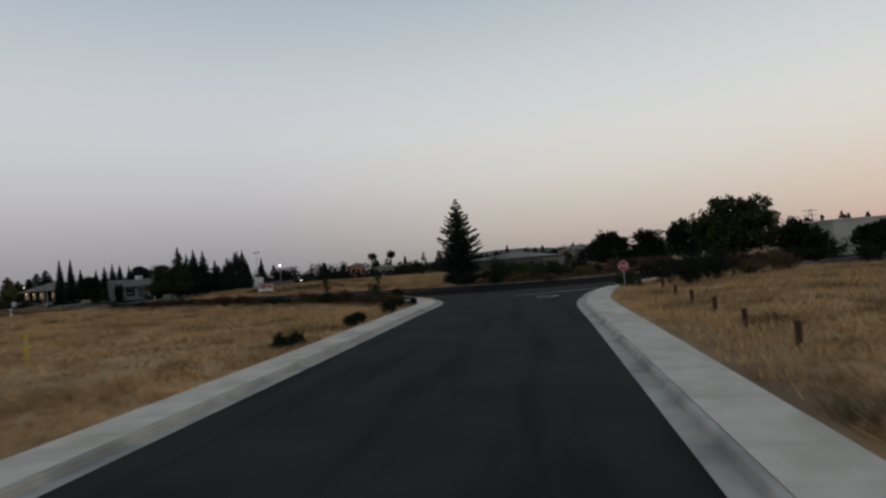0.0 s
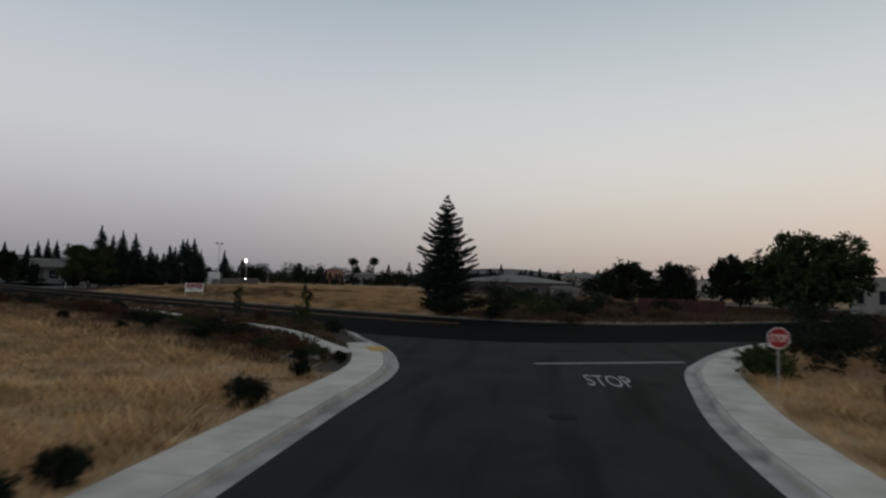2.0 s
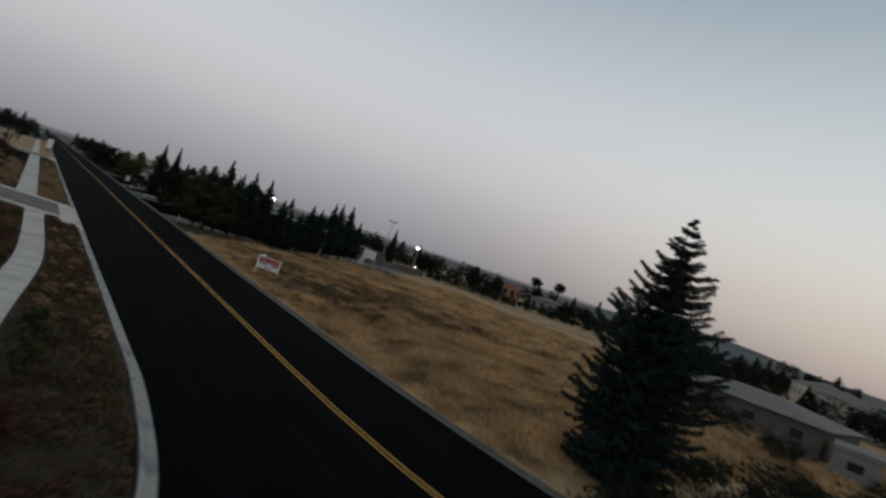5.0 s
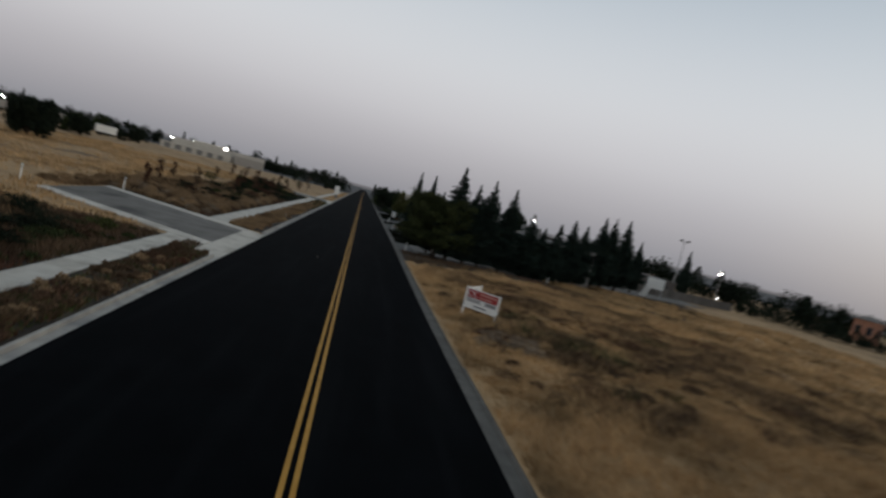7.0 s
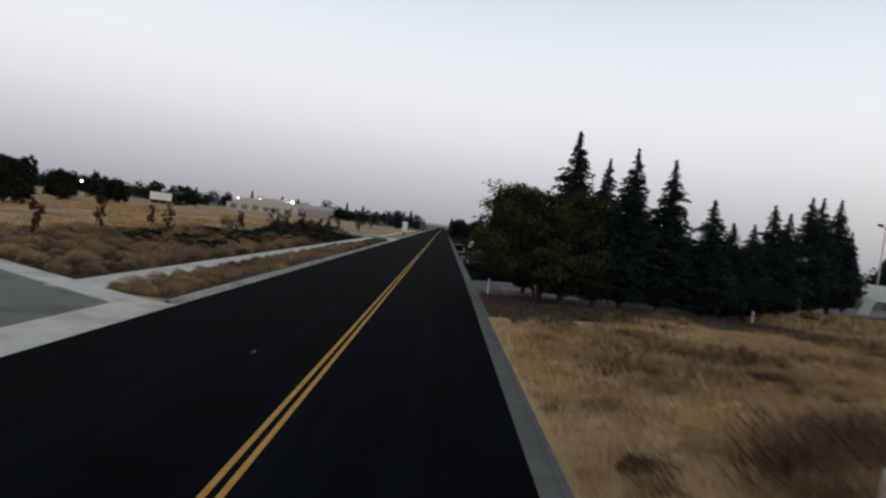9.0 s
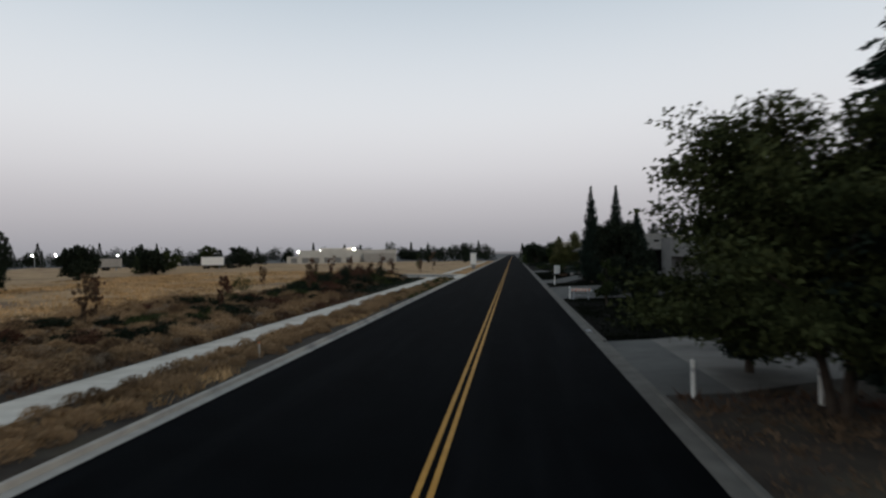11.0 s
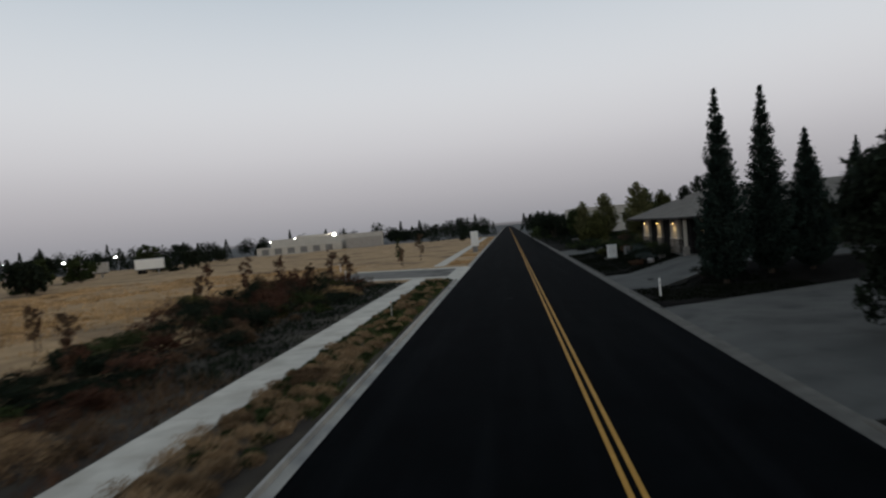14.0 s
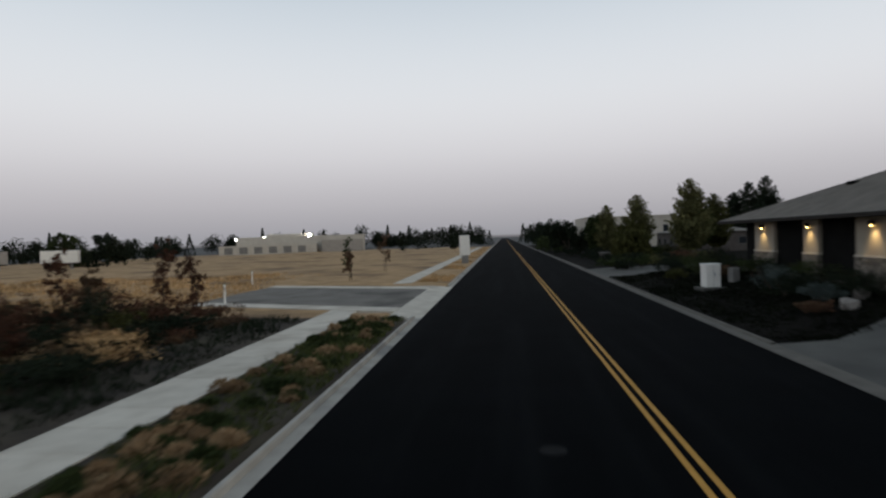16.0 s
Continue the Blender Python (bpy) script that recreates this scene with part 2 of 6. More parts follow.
def box(bm, x0, y0, z0, x1, y1, z1, bevel=0.0):
    made = bmesh.ops.create_cube(bm, size=1.0, matrix=Matrix.LocRotScale(((x0 + x1) / 2, (y0 + y1) / 2, (z0 + z1) / 2), None, (abs(x1 - x0), abs(y1 - y0), abs(z1 - z0))))
    if bevel:
        edges = list({e for v in made["verts"] for e in v.link_edges})
        bmesh.ops.bevel(bm, geom=edges, offset=bevel, segments=1, affect="EDGES")
    return bm


def boxed(*args, **kw):
    return box(bmesh.new(), *args, **kw)


def rod(bm, a, b, r0, r1=None, sides=8):
    a, b = Vector(a), Vector(b)
    d = b - a
    m = Matrix.Translation((a + b) / 2) @ d.to_track_quat("Z", "Y").to_matrix().to_4x4()
    bmesh.ops.create_cone(bm, cap_ends=True, segments=sides, radius1=r0, radius2=r0 if r1 is None else r1, depth=d.length, matrix=m)
    return bm


def smooth_line(points, step=1.0):
    """A line through the points, rounded at its corners (Catmull-Rom)."""
    p = [Vector(q) for q in points]
    p = [2 * p[0] - p[1], *p, 2 * p[-1] - p[-2]]
    out = []
    for a, b, c, d in zip(p, p[1:], p[2:], p[3:]):
        n = max(1, min(12, int((c - b).length / step)))
        for k in range(n):
            t = k / n
            out.append(0.5 * (2 * b + (c - a) * t + (2 * a - 5 * b + 4 * c - d) * t * t + (3 * b - a - 3 * c + d) * t ** 3))
    out.append(p[-2])
    return out


def offset(line, d):
    """The line moved d metres to its left."""
    out = []
    for i, q in enumerate(line):
        a, b = line[max(i - 1, 0)], line[min(i + 1, len(line) - 1)]
        t = (b - a).normalized()
        out.append(q + Vector((-t.y, t.x)) * d)
    return out


def ribbon(name, line, profile, mat, widths=None):
    """Sweeps a profile of (distance to the left, height) along a line; widths stretch it from point to point."""
    rails = [offset(line, d) for d, _ in profile]
    if widths:
        rails = [[p + (q - p) * w for p, q, w in zip(line, rail, widths)] for rail in rails]
    verts = [(rails[k][i].x, rails[k][i].y, profile[k][1]) for i in range(len(line)) for k in range(len(profile))]
    n = len(profile)
    faces = [(i * n + k, i * n + k + 1, (i + 1) * n + k + 1, (i + 1) * n + k) for i in range(len(line) - 1) for k in range(n - 1)]
    return from_arrays(name, verts, faces, mat)


def flat(name, outline, z, mat):
    bm = bmesh.new()
    f = bm.faces.new([bm.verts.new((p[0], p[1], z)) for p in outline])
    if f.normal.z < 0:
        f.normal_flip()
    bmesh.ops.triangulate(bm, faces=[f])
    bmesh.ops.recalc_face_normals(bm, faces=bm.faces)
    if sum(f.normal.z for f in bm.faces) < 0:
        bmesh.ops.reverse_faces(bm, faces=bm.faces)
    me = bpy.data.meshes.new(name)
    bm.to_mesh(me)
    bm.free()
    me.materials.append(mat)
    return me


def setting(name, me, label, category):
    return tagged(new(name, me), label, category, kind="structure")


# ---- the plan: roads ----
def along(s, n):
    """A point of the side street: s along it, n to its left."""
    return Vector((s * 0.894 - n * 0.448, s * 0.448 + n * 0.894))


XL, XR = -7.3, 5.3  # edges of the main road's asphalt
WEST_N = [(XL, 1200), (XL, 700), (XL, 400), (XL, 240), (XL, 150), (XL, 95), (XL, 60), (XL, 30), (XL, 8), (XL, -8), (-7.4, -16), (-8.3, -23.3), (-10.9, -29.2)]
CORNER_L = [(-10.9, -29.2), (-13.0, -32.0), (-15.5, -35.8), (-18.9, -39.4), (-22.3, -41.9)] + [tuple(along(s, -27.4)) for s in (-46, -60, -90, -150)]
CORNER_R = [tuple(along(s, -37.4)) for s in (-150, -90, -60, -46)] + [(-17.1, -51.5), (-12.1, -50.2), (-8.1, -49.9), (-3, -49.9), (2, -50.5), (8, -52.4), (15, -55.6), (30, -64), (120, -118)]
EAST = [(120, -101), (45, -56.5), (33, -50.0), (24, -45.4), (14, -39.2), (8.8, -32.6), (7.0, -25.8), (6.1, -19), (XR + 0.3, -12), (XR + 0.06, -7), (XR, -3), (XR, 3), (XR - 0.12, 20), (XR - 0.08, 40), (XR, 60), (XR, 95), (XR, 150), (XR, 240), (XR, 400), (XR, 700), (XR, 1200)]
SEAM = [(-10.9, -29.2), (-9.6, -35.0), (-7.0, -39.9), (-0.8, -45.4), (4.0, -48.8), (8, -52.4)]
west_line, corner_l, corner_r, east_line, seam = (smooth_line(p) for p in (WEST_N, CORNER_L, CORNER_R, EAST, SEAM))
k9 = min(range(len(corner_r)), key=lambda i: (corner_r[i] - Vector((8, -52.4))).length)
main_outline = west_line + seam[1:] + corner_r[k9 + 1:] + east_line
street_outline = corner_l[::-1] + seam[1:] + corner_r[:k9][::-1]
setting("road", flat("road", main_outline, 0.0, ASPHALT_NEW), "fresh black asphalt main road", "road")
setting("side_road", flat("side_road", street_outline, 0.0, ASPHALT_OLD), "worn dark grey asphalt side street", "road")

DRIVES_L = [(22.8, 39.7), (137.4, 156.0)]  # stretches of the west kerb that drop for driveways
DRIVES_R = [(57.0, 67.5), (92.0, 110.4), (118.4, 129.0), (161.0, 174.0)]


def cut_line(line, lo, hi):
    """The stretch of a line along y between lo and hi."""
    pts = [p for p in line if lo < p.y < hi]
    first, last = line[0], line[-1]
    down = first.y > last.y
    x_at = lambda y: np.interp(y, [p.y for p in (line[::-1] if down else line)], [p.x for p in (line[::-1] if down else line)])
    ends = [Vector((x_at(hi), hi)), Vector((x_at(lo), lo))]
    return [ends[0], *pts, ends[1]] if down else [ends[1], *pts, ends[0]]


def narrow_north(p):
    """The main road's west kerb and gutter are narrower than those of the side street."""
    return 0.76 + 0.24 * min(max((-24.0 - p.y) / 6.0, 0.0), 1.0)


def kerb_run(name, line, turn, height=0.15, label="pale concrete kerb and gutter", mat=None, widths=None):
    """Gutter and kerb in one sweep; turn +1 puts the land on the line's left."""
    prof = [(0.0, 0.004), (0.45, 0.006), (0.47, height - 0.03), (0.50, height), (0.62, height), (0.62, -0.3)]
    if turn < 0:
        prof = [(-d, z) for d, z in prof][::-1]
    return setting(name, ribbon(name, line, prof, mat or CURB, widths), label, "kerb")


def drop_run(name, line, turn, mat):
    """The lowered gutter and apron lip in front of a driveway."""
    prof = [(0.0, 0.004), (0.45, 0.006), (0.52, 0.02), (0.62, 0.03), (0.62, -0.3)]
    if turn < 0:
        prof = [(-d, z) for d, z in prof][::-1]
    return setting(name, ribbon(name, line, prof, mat), "lowered concrete gutter at a driveway", "kerb")


def split_runs(stretches, lo, hi):
    edges = [lo]
    for a, b in stretches:
        edges += [a, b]
    edges.append(hi)
    return list(zip(edges[::2], edges[1::2]))


# land lies west of west_line (which runs south): on its right
for k, (a, b) in enumerate(split_runs(DRIVES_L, 20.0, 1200.0)):
    run = cut_line(west_line, a, b)
    kerb_run("kerb_west", run, -1, widths=[narrow_north(p) for p in run])
south_west = cut_line(west_line, -29.19, 20.0) + corner_l[1:]
kerb_run("kerb_corner_west", south_west, -1, widths=[narrow_north(p) for p in south_west])
kerb_run("kerb_corner_south", corner_r, -1)
for a, b in split_runs(DRIVES_R, -12.0, 1200.0):
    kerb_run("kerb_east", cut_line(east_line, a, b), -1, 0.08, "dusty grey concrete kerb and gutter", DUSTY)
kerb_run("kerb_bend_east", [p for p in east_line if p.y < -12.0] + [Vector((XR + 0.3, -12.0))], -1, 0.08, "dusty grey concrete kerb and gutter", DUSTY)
verge = ribbon("verge_bend_east", [p for p in east_line if p.y < -2.0], [(-1.9, -0.1), (-1.7, 0.135), (-0.62, 0.078), (-0.6, -0.1)], STRAW_GROUND)
setting("verge_bend_east", verge, "bare dusty verge behind the kerb at the bend", "verge")
for a, b in DRIVES_L:
    drop_run("driveway_lip_west", cut_line(west_line, a, b), -1, CONCRETE)
for a, b in DRIVES_R:
    drop_run("driveway_lip_east", cut_line(east_line, a, b), -1, DUSTY)


def slab_walk(name, line, d0, d1, z, step, label):
    """A pavement of concrete slabs along a line, d0 to d1 metres to its right; each slab is a part."""
    base = thing(name, Matrix(), label, "pavement", kind="structure")
    inner, outer = offset(line, -d0), offset(line, -d1)
    cum = [0.0]
    for a, b in zip(line, line[1:]):
        cum.append(cum[-1] + (b - a).length)
    total = cum[-1]

    def at(rail, s):
        return Vector((np.interp(s, cum, [p.x for p in rail]), np.interp(s, cum, [p.y for p in rail])))

    n = int(total / step)
    for i in range(n):
        s0, s1 = i * step + 0.012, (i + 1) * step - 0.012
        q = [at(inner, s0), at(inner, s1), at(outer, s1), at(outer, s0)]
        dz = random.uniform(-0.004, 0.004)
        verts = [(p.x, p.y, z + dz) for p in q] + [(p.x, p.y, z - 0.25) for p in q]
        me = from_arrays("slab", verts, [(3, 2, 1, 0), (0, 1, 5, 4), (1, 2, 6, 5), (2, 3, 7, 6), (3, 0, 4, 7)], CONCRETE)
        if me.polygons[0].normal.z < 0:
            me.flip_normals()
        part("slab", me, CONCRETE, base)
    return base


# side street pavements touch the kerb; the main road's stands back behind a planted strip
slab_walk("pavement_corner_west", [p for p in corner_l if p.x < -14.5], 0.64, 2.08, 0.155, 1.5, "pale concrete pavement round the street corner")
slab_walk("pavement_corner_south", [p for p in corner_r if p.x < 12.0], 0.64, 2.15, 0.155, 1.5, "pale concrete pavement along the side street")
WALK_W = smooth_line([(-11.9, 60), (-11.8, 40), (-11.7, 22), (-11.7, 8), (-12.0, 1), (-12.9, -8), (-13.6, -15.4), (-14.4, -23.4), (-15.9, -28.3), (-18.3, -32.9), (-20.2, -37.2)])
slab_walk("pavement_west", [Vector((p.x + 1.4, p.y)) for p in cut_line(WALK_W, -37.19, 25.0)], 0.0, 1.4, 0.155, 1.5, "pale concrete pavement behind the planted strip")
straight = [Vector((-10.9, y)) for y in np.arange(138.0, 39.5, -2.0)]
slab_walk("pavement_west", straight, 0.0, 1.95, 0.155, 1.5, "pale concrete pavement behind the planted strip")
straight = [Vector((-11.25, y)) for y in np.arange(330.0, 156.5, -2.0)]
slab_walk("pavement_west", straight, 0.0, 1.6, 0.155, 1.5, "pale concrete pavement behind the planted strip")


# ---- driveways ----
def quad_slab(name, pts, z, mat, parent=None, depth=0.3):
    """A slab with a top of four corners (each may carry its own height)."""
    top = [(p[0], p[1], p[2] if len(p) > 2 else z) for p in pts]
    verts = top + [(x, y, h - depth) for x, y, h in top]
    me = from_arrays(name, verts, [(0, 1, 2, 3), (1, 0, 4, 5), (2, 1, 5, 6), (3, 2, 6, 7), (0, 3, 7, 4)], mat)
    if me.polygons[0].normal.z < 0:
        me.flip_normals()
    return part(name, me, mat, parent) if parent else me


def west_driveway(y0, y1, ya, yb, skew, label):
    """An unfinished entrance west of the road: concrete apron, grey asphalt, concrete edges that slant away."""
    d = thing("driveway_west", Matrix(), label, "driveway", kind="structure")
    x0, x1, xe = XL - 0.62, -9.0, -24.0
    n = 4
    for i in range(n):
        a, b = y0 + (y1 - y0) * i / n + 0.01, y0 + (y1 - y0) * (i + 1) / n - 0.01
        quad_slab("apron", [(x0, a, 0.03), (x0, b, 0.03), (x1, b, 0.13), (x1, a, 0.13)], 0, CONCRETE, d)
    lean = lambda x: skew * (x1 - x)
    quad_slab("asphalt_bed", [(x1, ya, 0.132), (x1, yb, 0.132), (xe, yb + lean(xe), 0.132), (xe, ya + lean(xe), 0.132)], 0, ASPHALT_GREY, d)
    for e0, e1, flare in ((ya - 1.7, ya, y0), (yb, yb + 1.7, y1)):
        n = 12
        for i in range(n):
            a, b = x1 + (xe - x1) * i / n - 0.01, x1 + (xe - x1) * (i + 1) / n + 0.01
            quad_slab("edge_slab", [(a, e0 + lean(a), 0.165), (a, e1 + lean(a), 0.165), (b, e1 + lean(b), 0.165), (b, e0 + lean(b), 0.165)], 0, CONCRETE, d)
    w0, w1 = (-10.28, -11.72) if y0 < 100 else (-11.23, -12.87)
    quad_slab("landing", [(w0, y0 + 0.5, 0.15), (w0, ya - 1.72 + lean(w0), 0.15), (w1, ya - 1.72 + lean(w1), 0.15), (w1, y0 + 0.5, 0.15)], 0, CONCRETE, d)
    quad_slab("landing", [(x1, yb + 1.72, 0.15), (x1, y1, 0.135), (-12.8, y1, 0.15), (-12.8, yb + 1.72 + lean(-12.8), 0.15)], 0, CONCRETE, d)
    return d


west_driveway(*DRIVES_L[0], 27.4, 37.8, 0.6, "grey asphalt driveway stub with concrete edges")
west_driveway(*DRIVES_L[1], 140.8, 152.8, 0.38, "grey asphalt driveway stub with concrete edges")


def east_driveway(y0, y1, deep, flare, bed, label, top=0.2):
    d = thing("driveway_east", Matrix(), label, "driveway", kind="structure")
    x0, x1 = XR + 0.62, XR + 2.6
    n = 3
    for i in range(n):
        a, b = y0 + (y1 - y0) * i / n + 0.01, y0 + (y1 - y0) * (i + 1) / n - 0.01
        quad_slab("apron", [(x0, a, 0.03), (x1, a, 0.14), (x1, b, 0.14), (x0, b, 0.03)], 0, DRIVE_CONCRETE, d)
    quad_slab("drive_bed", [(x1, y0, 0.14), (x1 + deep, y0 + flare, top), (x1 + deep, y1 + flare, top), (x1, y1, 0.14)], 0, bed, d)
    return d


east_driveway(*DRIVES_R[0], 60.0, 32.0, ASPHALT_GREY, "concrete driveway that leads to a parking lot")
east_driveway(*DRIVES_R[1], 11.0, 5.0, DRIVE_CONCRETE, "wide pale concrete driveway behind a barricade")
forecourt = east_driveway(*DRIVES_R[2], 5.8, 4.0, DRIVE_CONCRETE, "pale concrete driveway that climbs to the office", 1.06)
quad_slab("forecourt", [(13.68, 122.4, 1.055), (30.0, 122.4, 1.07), (30.0, 131.9, 1.07), (13.68, 131.9, 1.055)], 0, DRIVE_CONCRETE, forecourt)
east_driveway(*DRIVES_R[3], 12.0, 3.0, DRIVE_CONCRETE, "pale concrete driveway past the office")

lot = thing("parking_lot", Matrix(), "dark asphalt parking lot behind the driveway", "parking lot", kind="structure")
quad_slab("lot_bed", [(18.95, 98.0, 0.19), (40.0, 103.0, 0.19), (40.0, 118.0, 0.19), (18.95, 115.3, 0.19)], 0, ASPHALT_OLD, lot)


# ---- the ground: one sheet to the horizon ----
def inside(px, py, outline):
    """Which points lie in an outline (arrays of points)."""
    hit = np.zeros(px.shape, bool)
    q = [(p[0], p[1]) for p in outline]
    for (x0, y0), (x1, y1) in zip(q, q[1:] + q[:1]):
        if y0 == y1:
            continue
        cross = (y0 > py) != (y1 > py)
        hit ^= cross & (px < (x1 - x0) * (py - y0) / (y1 - y0) + x0)
    return hit


def hill(x, y, cx, cy, rx, ry, h, turn=0.0):
    c, s = math.cos(turn), math.sin(turn)
    u, v = ((x - cx) * c + (y - cy) * s) / rx, (-(x - cx) * s + (y - cy) * c) / ry
    return h * np.exp(-(u * u + v * v))


def waves(x, y):
    return 0.5 + 0.25 * (np.sin(x * 0.31 + 1.3 * np.sin(y * 0.17)) + np.sin(y * 0.27 + 1.7 * np.sin(x * 0.13 + 1.0)))


def bed_edge(y):
    """West edge of the dark planted bed south of the first driveway."""
    return np.interp(y, [-41.0, -34.6, -25.7, -8.5, 5.0, 26.0], [-23.5, -22.4, -21.6, -18.9, -17.5, -17.0])


def land(x, y):
    """Height of the open ground."""
    x, y = np.asarray(x, float), np.asarray(y, float)
    z = np.full(np.broadcast(x, y).shape, 0.12)
    east = np.clip((x - 6.6) / 9.0, 0, 1) * np.clip((54.5 - y) / 5, 0, 1) * np.clip((y + 22) / 12, 0, 1)
    z = z + east * (0.55 + 0.35 * waves(x, y)) * np.clip((90 - x) / 40, 0, 1)
    west = np.clip((-13.5 - x) / 12.0, 0, 1)
    for (d0, d1), sk in zip(DRIVES_L, (0.6, 0.38)):
        yy = y - sk * np.maximum(0, -9.0 - x)
        west = west * (1 - np.clip(np.minimum(yy - d0 + 2.5, d1 + 2.5 - yy) / 2.0, 0, 1) * np.clip((x + 32) / 6, 0, 1))
    z = z + west * 0.45 * waves(x * 0.7, y * 0.7) * np.clip((y + 20) / 15, 0, 1)
    pad = np.clip((x - 8.0) / 5.7, 0, 1) * np.clip((y - 117.5) / 3.5, 0, 1) * np.clip((166 - y) / 7, 0, 1) * np.clip((60 - x) / 10, 0, 1)
    z = z + 0.84 * pad
    z = z + hill(x, y, 640, 330, 190, 120, 10, 0.5) + hill(x, y, 760, 90, 260, 90, 7, -0.2) + hill(x, y, 900, 480, 330, 160, 17, 0.6) + hill(x, y, 900, -240, 300, 140, 13, 0.4)
    return z


gx = np.unique(np.round(np.concatenate([[-2600, -1800, -1200, -850, -600, -450, -340, -260, -200, -160, -130, -110], np.arange(-96, -12, 1.5), np.arange(-12, 14, 0.65), np.arange(14, 80, 1.5),
                                        [84, 92, 102, 115, 135, 160, 200, 250, 300, 350, 400, 450, 500, 550, 600, 650, 700, 750, 800, 850, 900, 1000, 1100, 1250, 1500, 1900, 2600],
                                        [XL - 0.4, XL - 0.47, XR + 0.5, XR + 0.62]]), 3))
gy = np.unique(np.round(np.concatenate([[-2600, -1500, -900, -600, -450, -350, -300, -250, -200, -160, -130, -110], np.arange(-96, -20, 1.0), np.arange(-20, 170, 1.5),
                                        np.arange(170, 300, 6.0), np.arange(300, 700, 40.0), [760, 850, 1000, 1300, 1800, 2600]]), 3))
GX, GY = np.meshgrid(gx, gy)
GZ = land(GX, GY)
paved = inside(GX, GY, offset(west_line, -0.42) + offset(seam, 0)[1:] + offset(corner_r, -0.55)[k9 + 1:] + offset(east_line, -0.55))
paved |= inside(GX, GY, offset(corner_l, -0.75)[::-1] + seam[1:] + offset(corner_r, -0.75)[:k9][::-1])
for y0, y1 in DRIVES_L:
    paved |= (GX > -11) & (GX < XL) & (GY > y0 + 3.0) & (GY < y1 + 0.2)
    paved |= (GX > -9.2) & (GX < XL) & (GY > y0 - 0.2) & (GY < y1 + 0.2)
for y0, y1 in DRIVES_R:
    paved |= (GX < XR + 4.5) & (GX > XR) & (GY > y0) & (GY < y1)
GZ = np.where(paved, -0.3, GZ)
nx, ny = len(gx), len(gy)
idx = np.arange(nx * ny).reshape(ny, nx)
quads = np.stack([idx[:-1, :-1], idx[:-1, 1:], idx[1:, 1:], idx[1:, :-1]], -1).reshape(-1, 4)
ground = from_arrays("ground", np.stack([GX, GY, GZ], -1).reshape(-1, 3).tolist(), quads.tolist(), STRAW_GROUND, True)
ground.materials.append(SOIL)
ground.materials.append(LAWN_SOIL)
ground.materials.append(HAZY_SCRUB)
cx, cy = GX[:-1, :-1].ravel() + 0.5, GY[:-1, :-1].ravel() + 0.5
edge_wob = 1.5 * np.sin(cy * 0.35) + np.sin(cy * 0.9)
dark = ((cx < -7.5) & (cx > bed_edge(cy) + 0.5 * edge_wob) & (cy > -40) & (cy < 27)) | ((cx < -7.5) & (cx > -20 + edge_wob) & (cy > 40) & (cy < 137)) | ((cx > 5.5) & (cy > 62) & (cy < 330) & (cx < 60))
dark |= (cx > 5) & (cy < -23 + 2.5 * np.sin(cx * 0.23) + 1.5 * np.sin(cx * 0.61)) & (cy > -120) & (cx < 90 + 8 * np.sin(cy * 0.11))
# darker ground below the redwood row, with a wavy front edge
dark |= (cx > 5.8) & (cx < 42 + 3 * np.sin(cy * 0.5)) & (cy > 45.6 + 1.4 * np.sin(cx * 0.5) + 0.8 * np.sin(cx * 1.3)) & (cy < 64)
# the lawn by the offices, where shade is painted into the ground colour
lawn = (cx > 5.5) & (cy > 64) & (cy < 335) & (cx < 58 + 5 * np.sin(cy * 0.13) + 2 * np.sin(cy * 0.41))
# beyond 330 m the ground takes the grey with haze painted in
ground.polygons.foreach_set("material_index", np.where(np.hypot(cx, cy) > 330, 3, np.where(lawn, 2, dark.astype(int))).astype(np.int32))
setting("ground", ground, "dry straw-coloured grassland with bare dark soil patches, shade-tinted lawn soil and haze-grey far ground", "ground")


# ---- road markings ----
def stripe(name, line, d0, d1, z, mat, label):
    me = ribbon(name, line, [(d0, z), (d1, z)], mat)
    if me.polygons[0].normal.z < 0:
        me.flip_normals()
    return setting(name, me, label, "road marking")


centre = [Vector(p) for p in ((0, 1000), (0, 400), (0, 150), (0, 60), (0, 20), (0, -10))] + [Vector(p) for p in ((0.1, -15), (0.4, -20), (1.0, -25), (1.8, -29))]
for a, b in ((-0.19, -0.07), (0.07, 0.19)):
    stripe("yellow_line", centre, a, b, 0.006, YELLOW_PAINT, "solid yellow centre line on black asphalt")
stop_a, stop_b = Vector((-15.1, -44.4)), Vector((-9.1, -49.6))
stripe("stop_line", [stop_a, stop_b], 0.0, 0.32, 0.006, WHITE_PAINT, "worn white stop line across the lane")
REDWOODS = [(9.4, 60.0, 7.0, 0.8), (11.0, 54.0, 11.1, 1.25), (13.2, 54.3, 9.7, 1.0), (15.0, 54.5, 10.6, 1.05), (17.9, 55.5, 10.3, 1.15), (20.6, 55.0, 8.0, 1.1), (23.0, 57.0, 6.8, 0.95), (25.5, 59.0, 7.0, 0.95),
            (28.5, 62.0, 8.8, 1.1), (31.5, 65.0, 8.6, 1.1), (35.6, 69.0, 10.6, 1.2), (38.5, 72.0, 11.0, 1.2), (42.2, 75.0, 11.4, 1.3)]
CEDAR = (12.0, -20.4)


# ---- trees ----
def unit(a):
    return a / np.maximum(np.linalg.norm(a, axis=-1, keepdims=True), 1e-9)


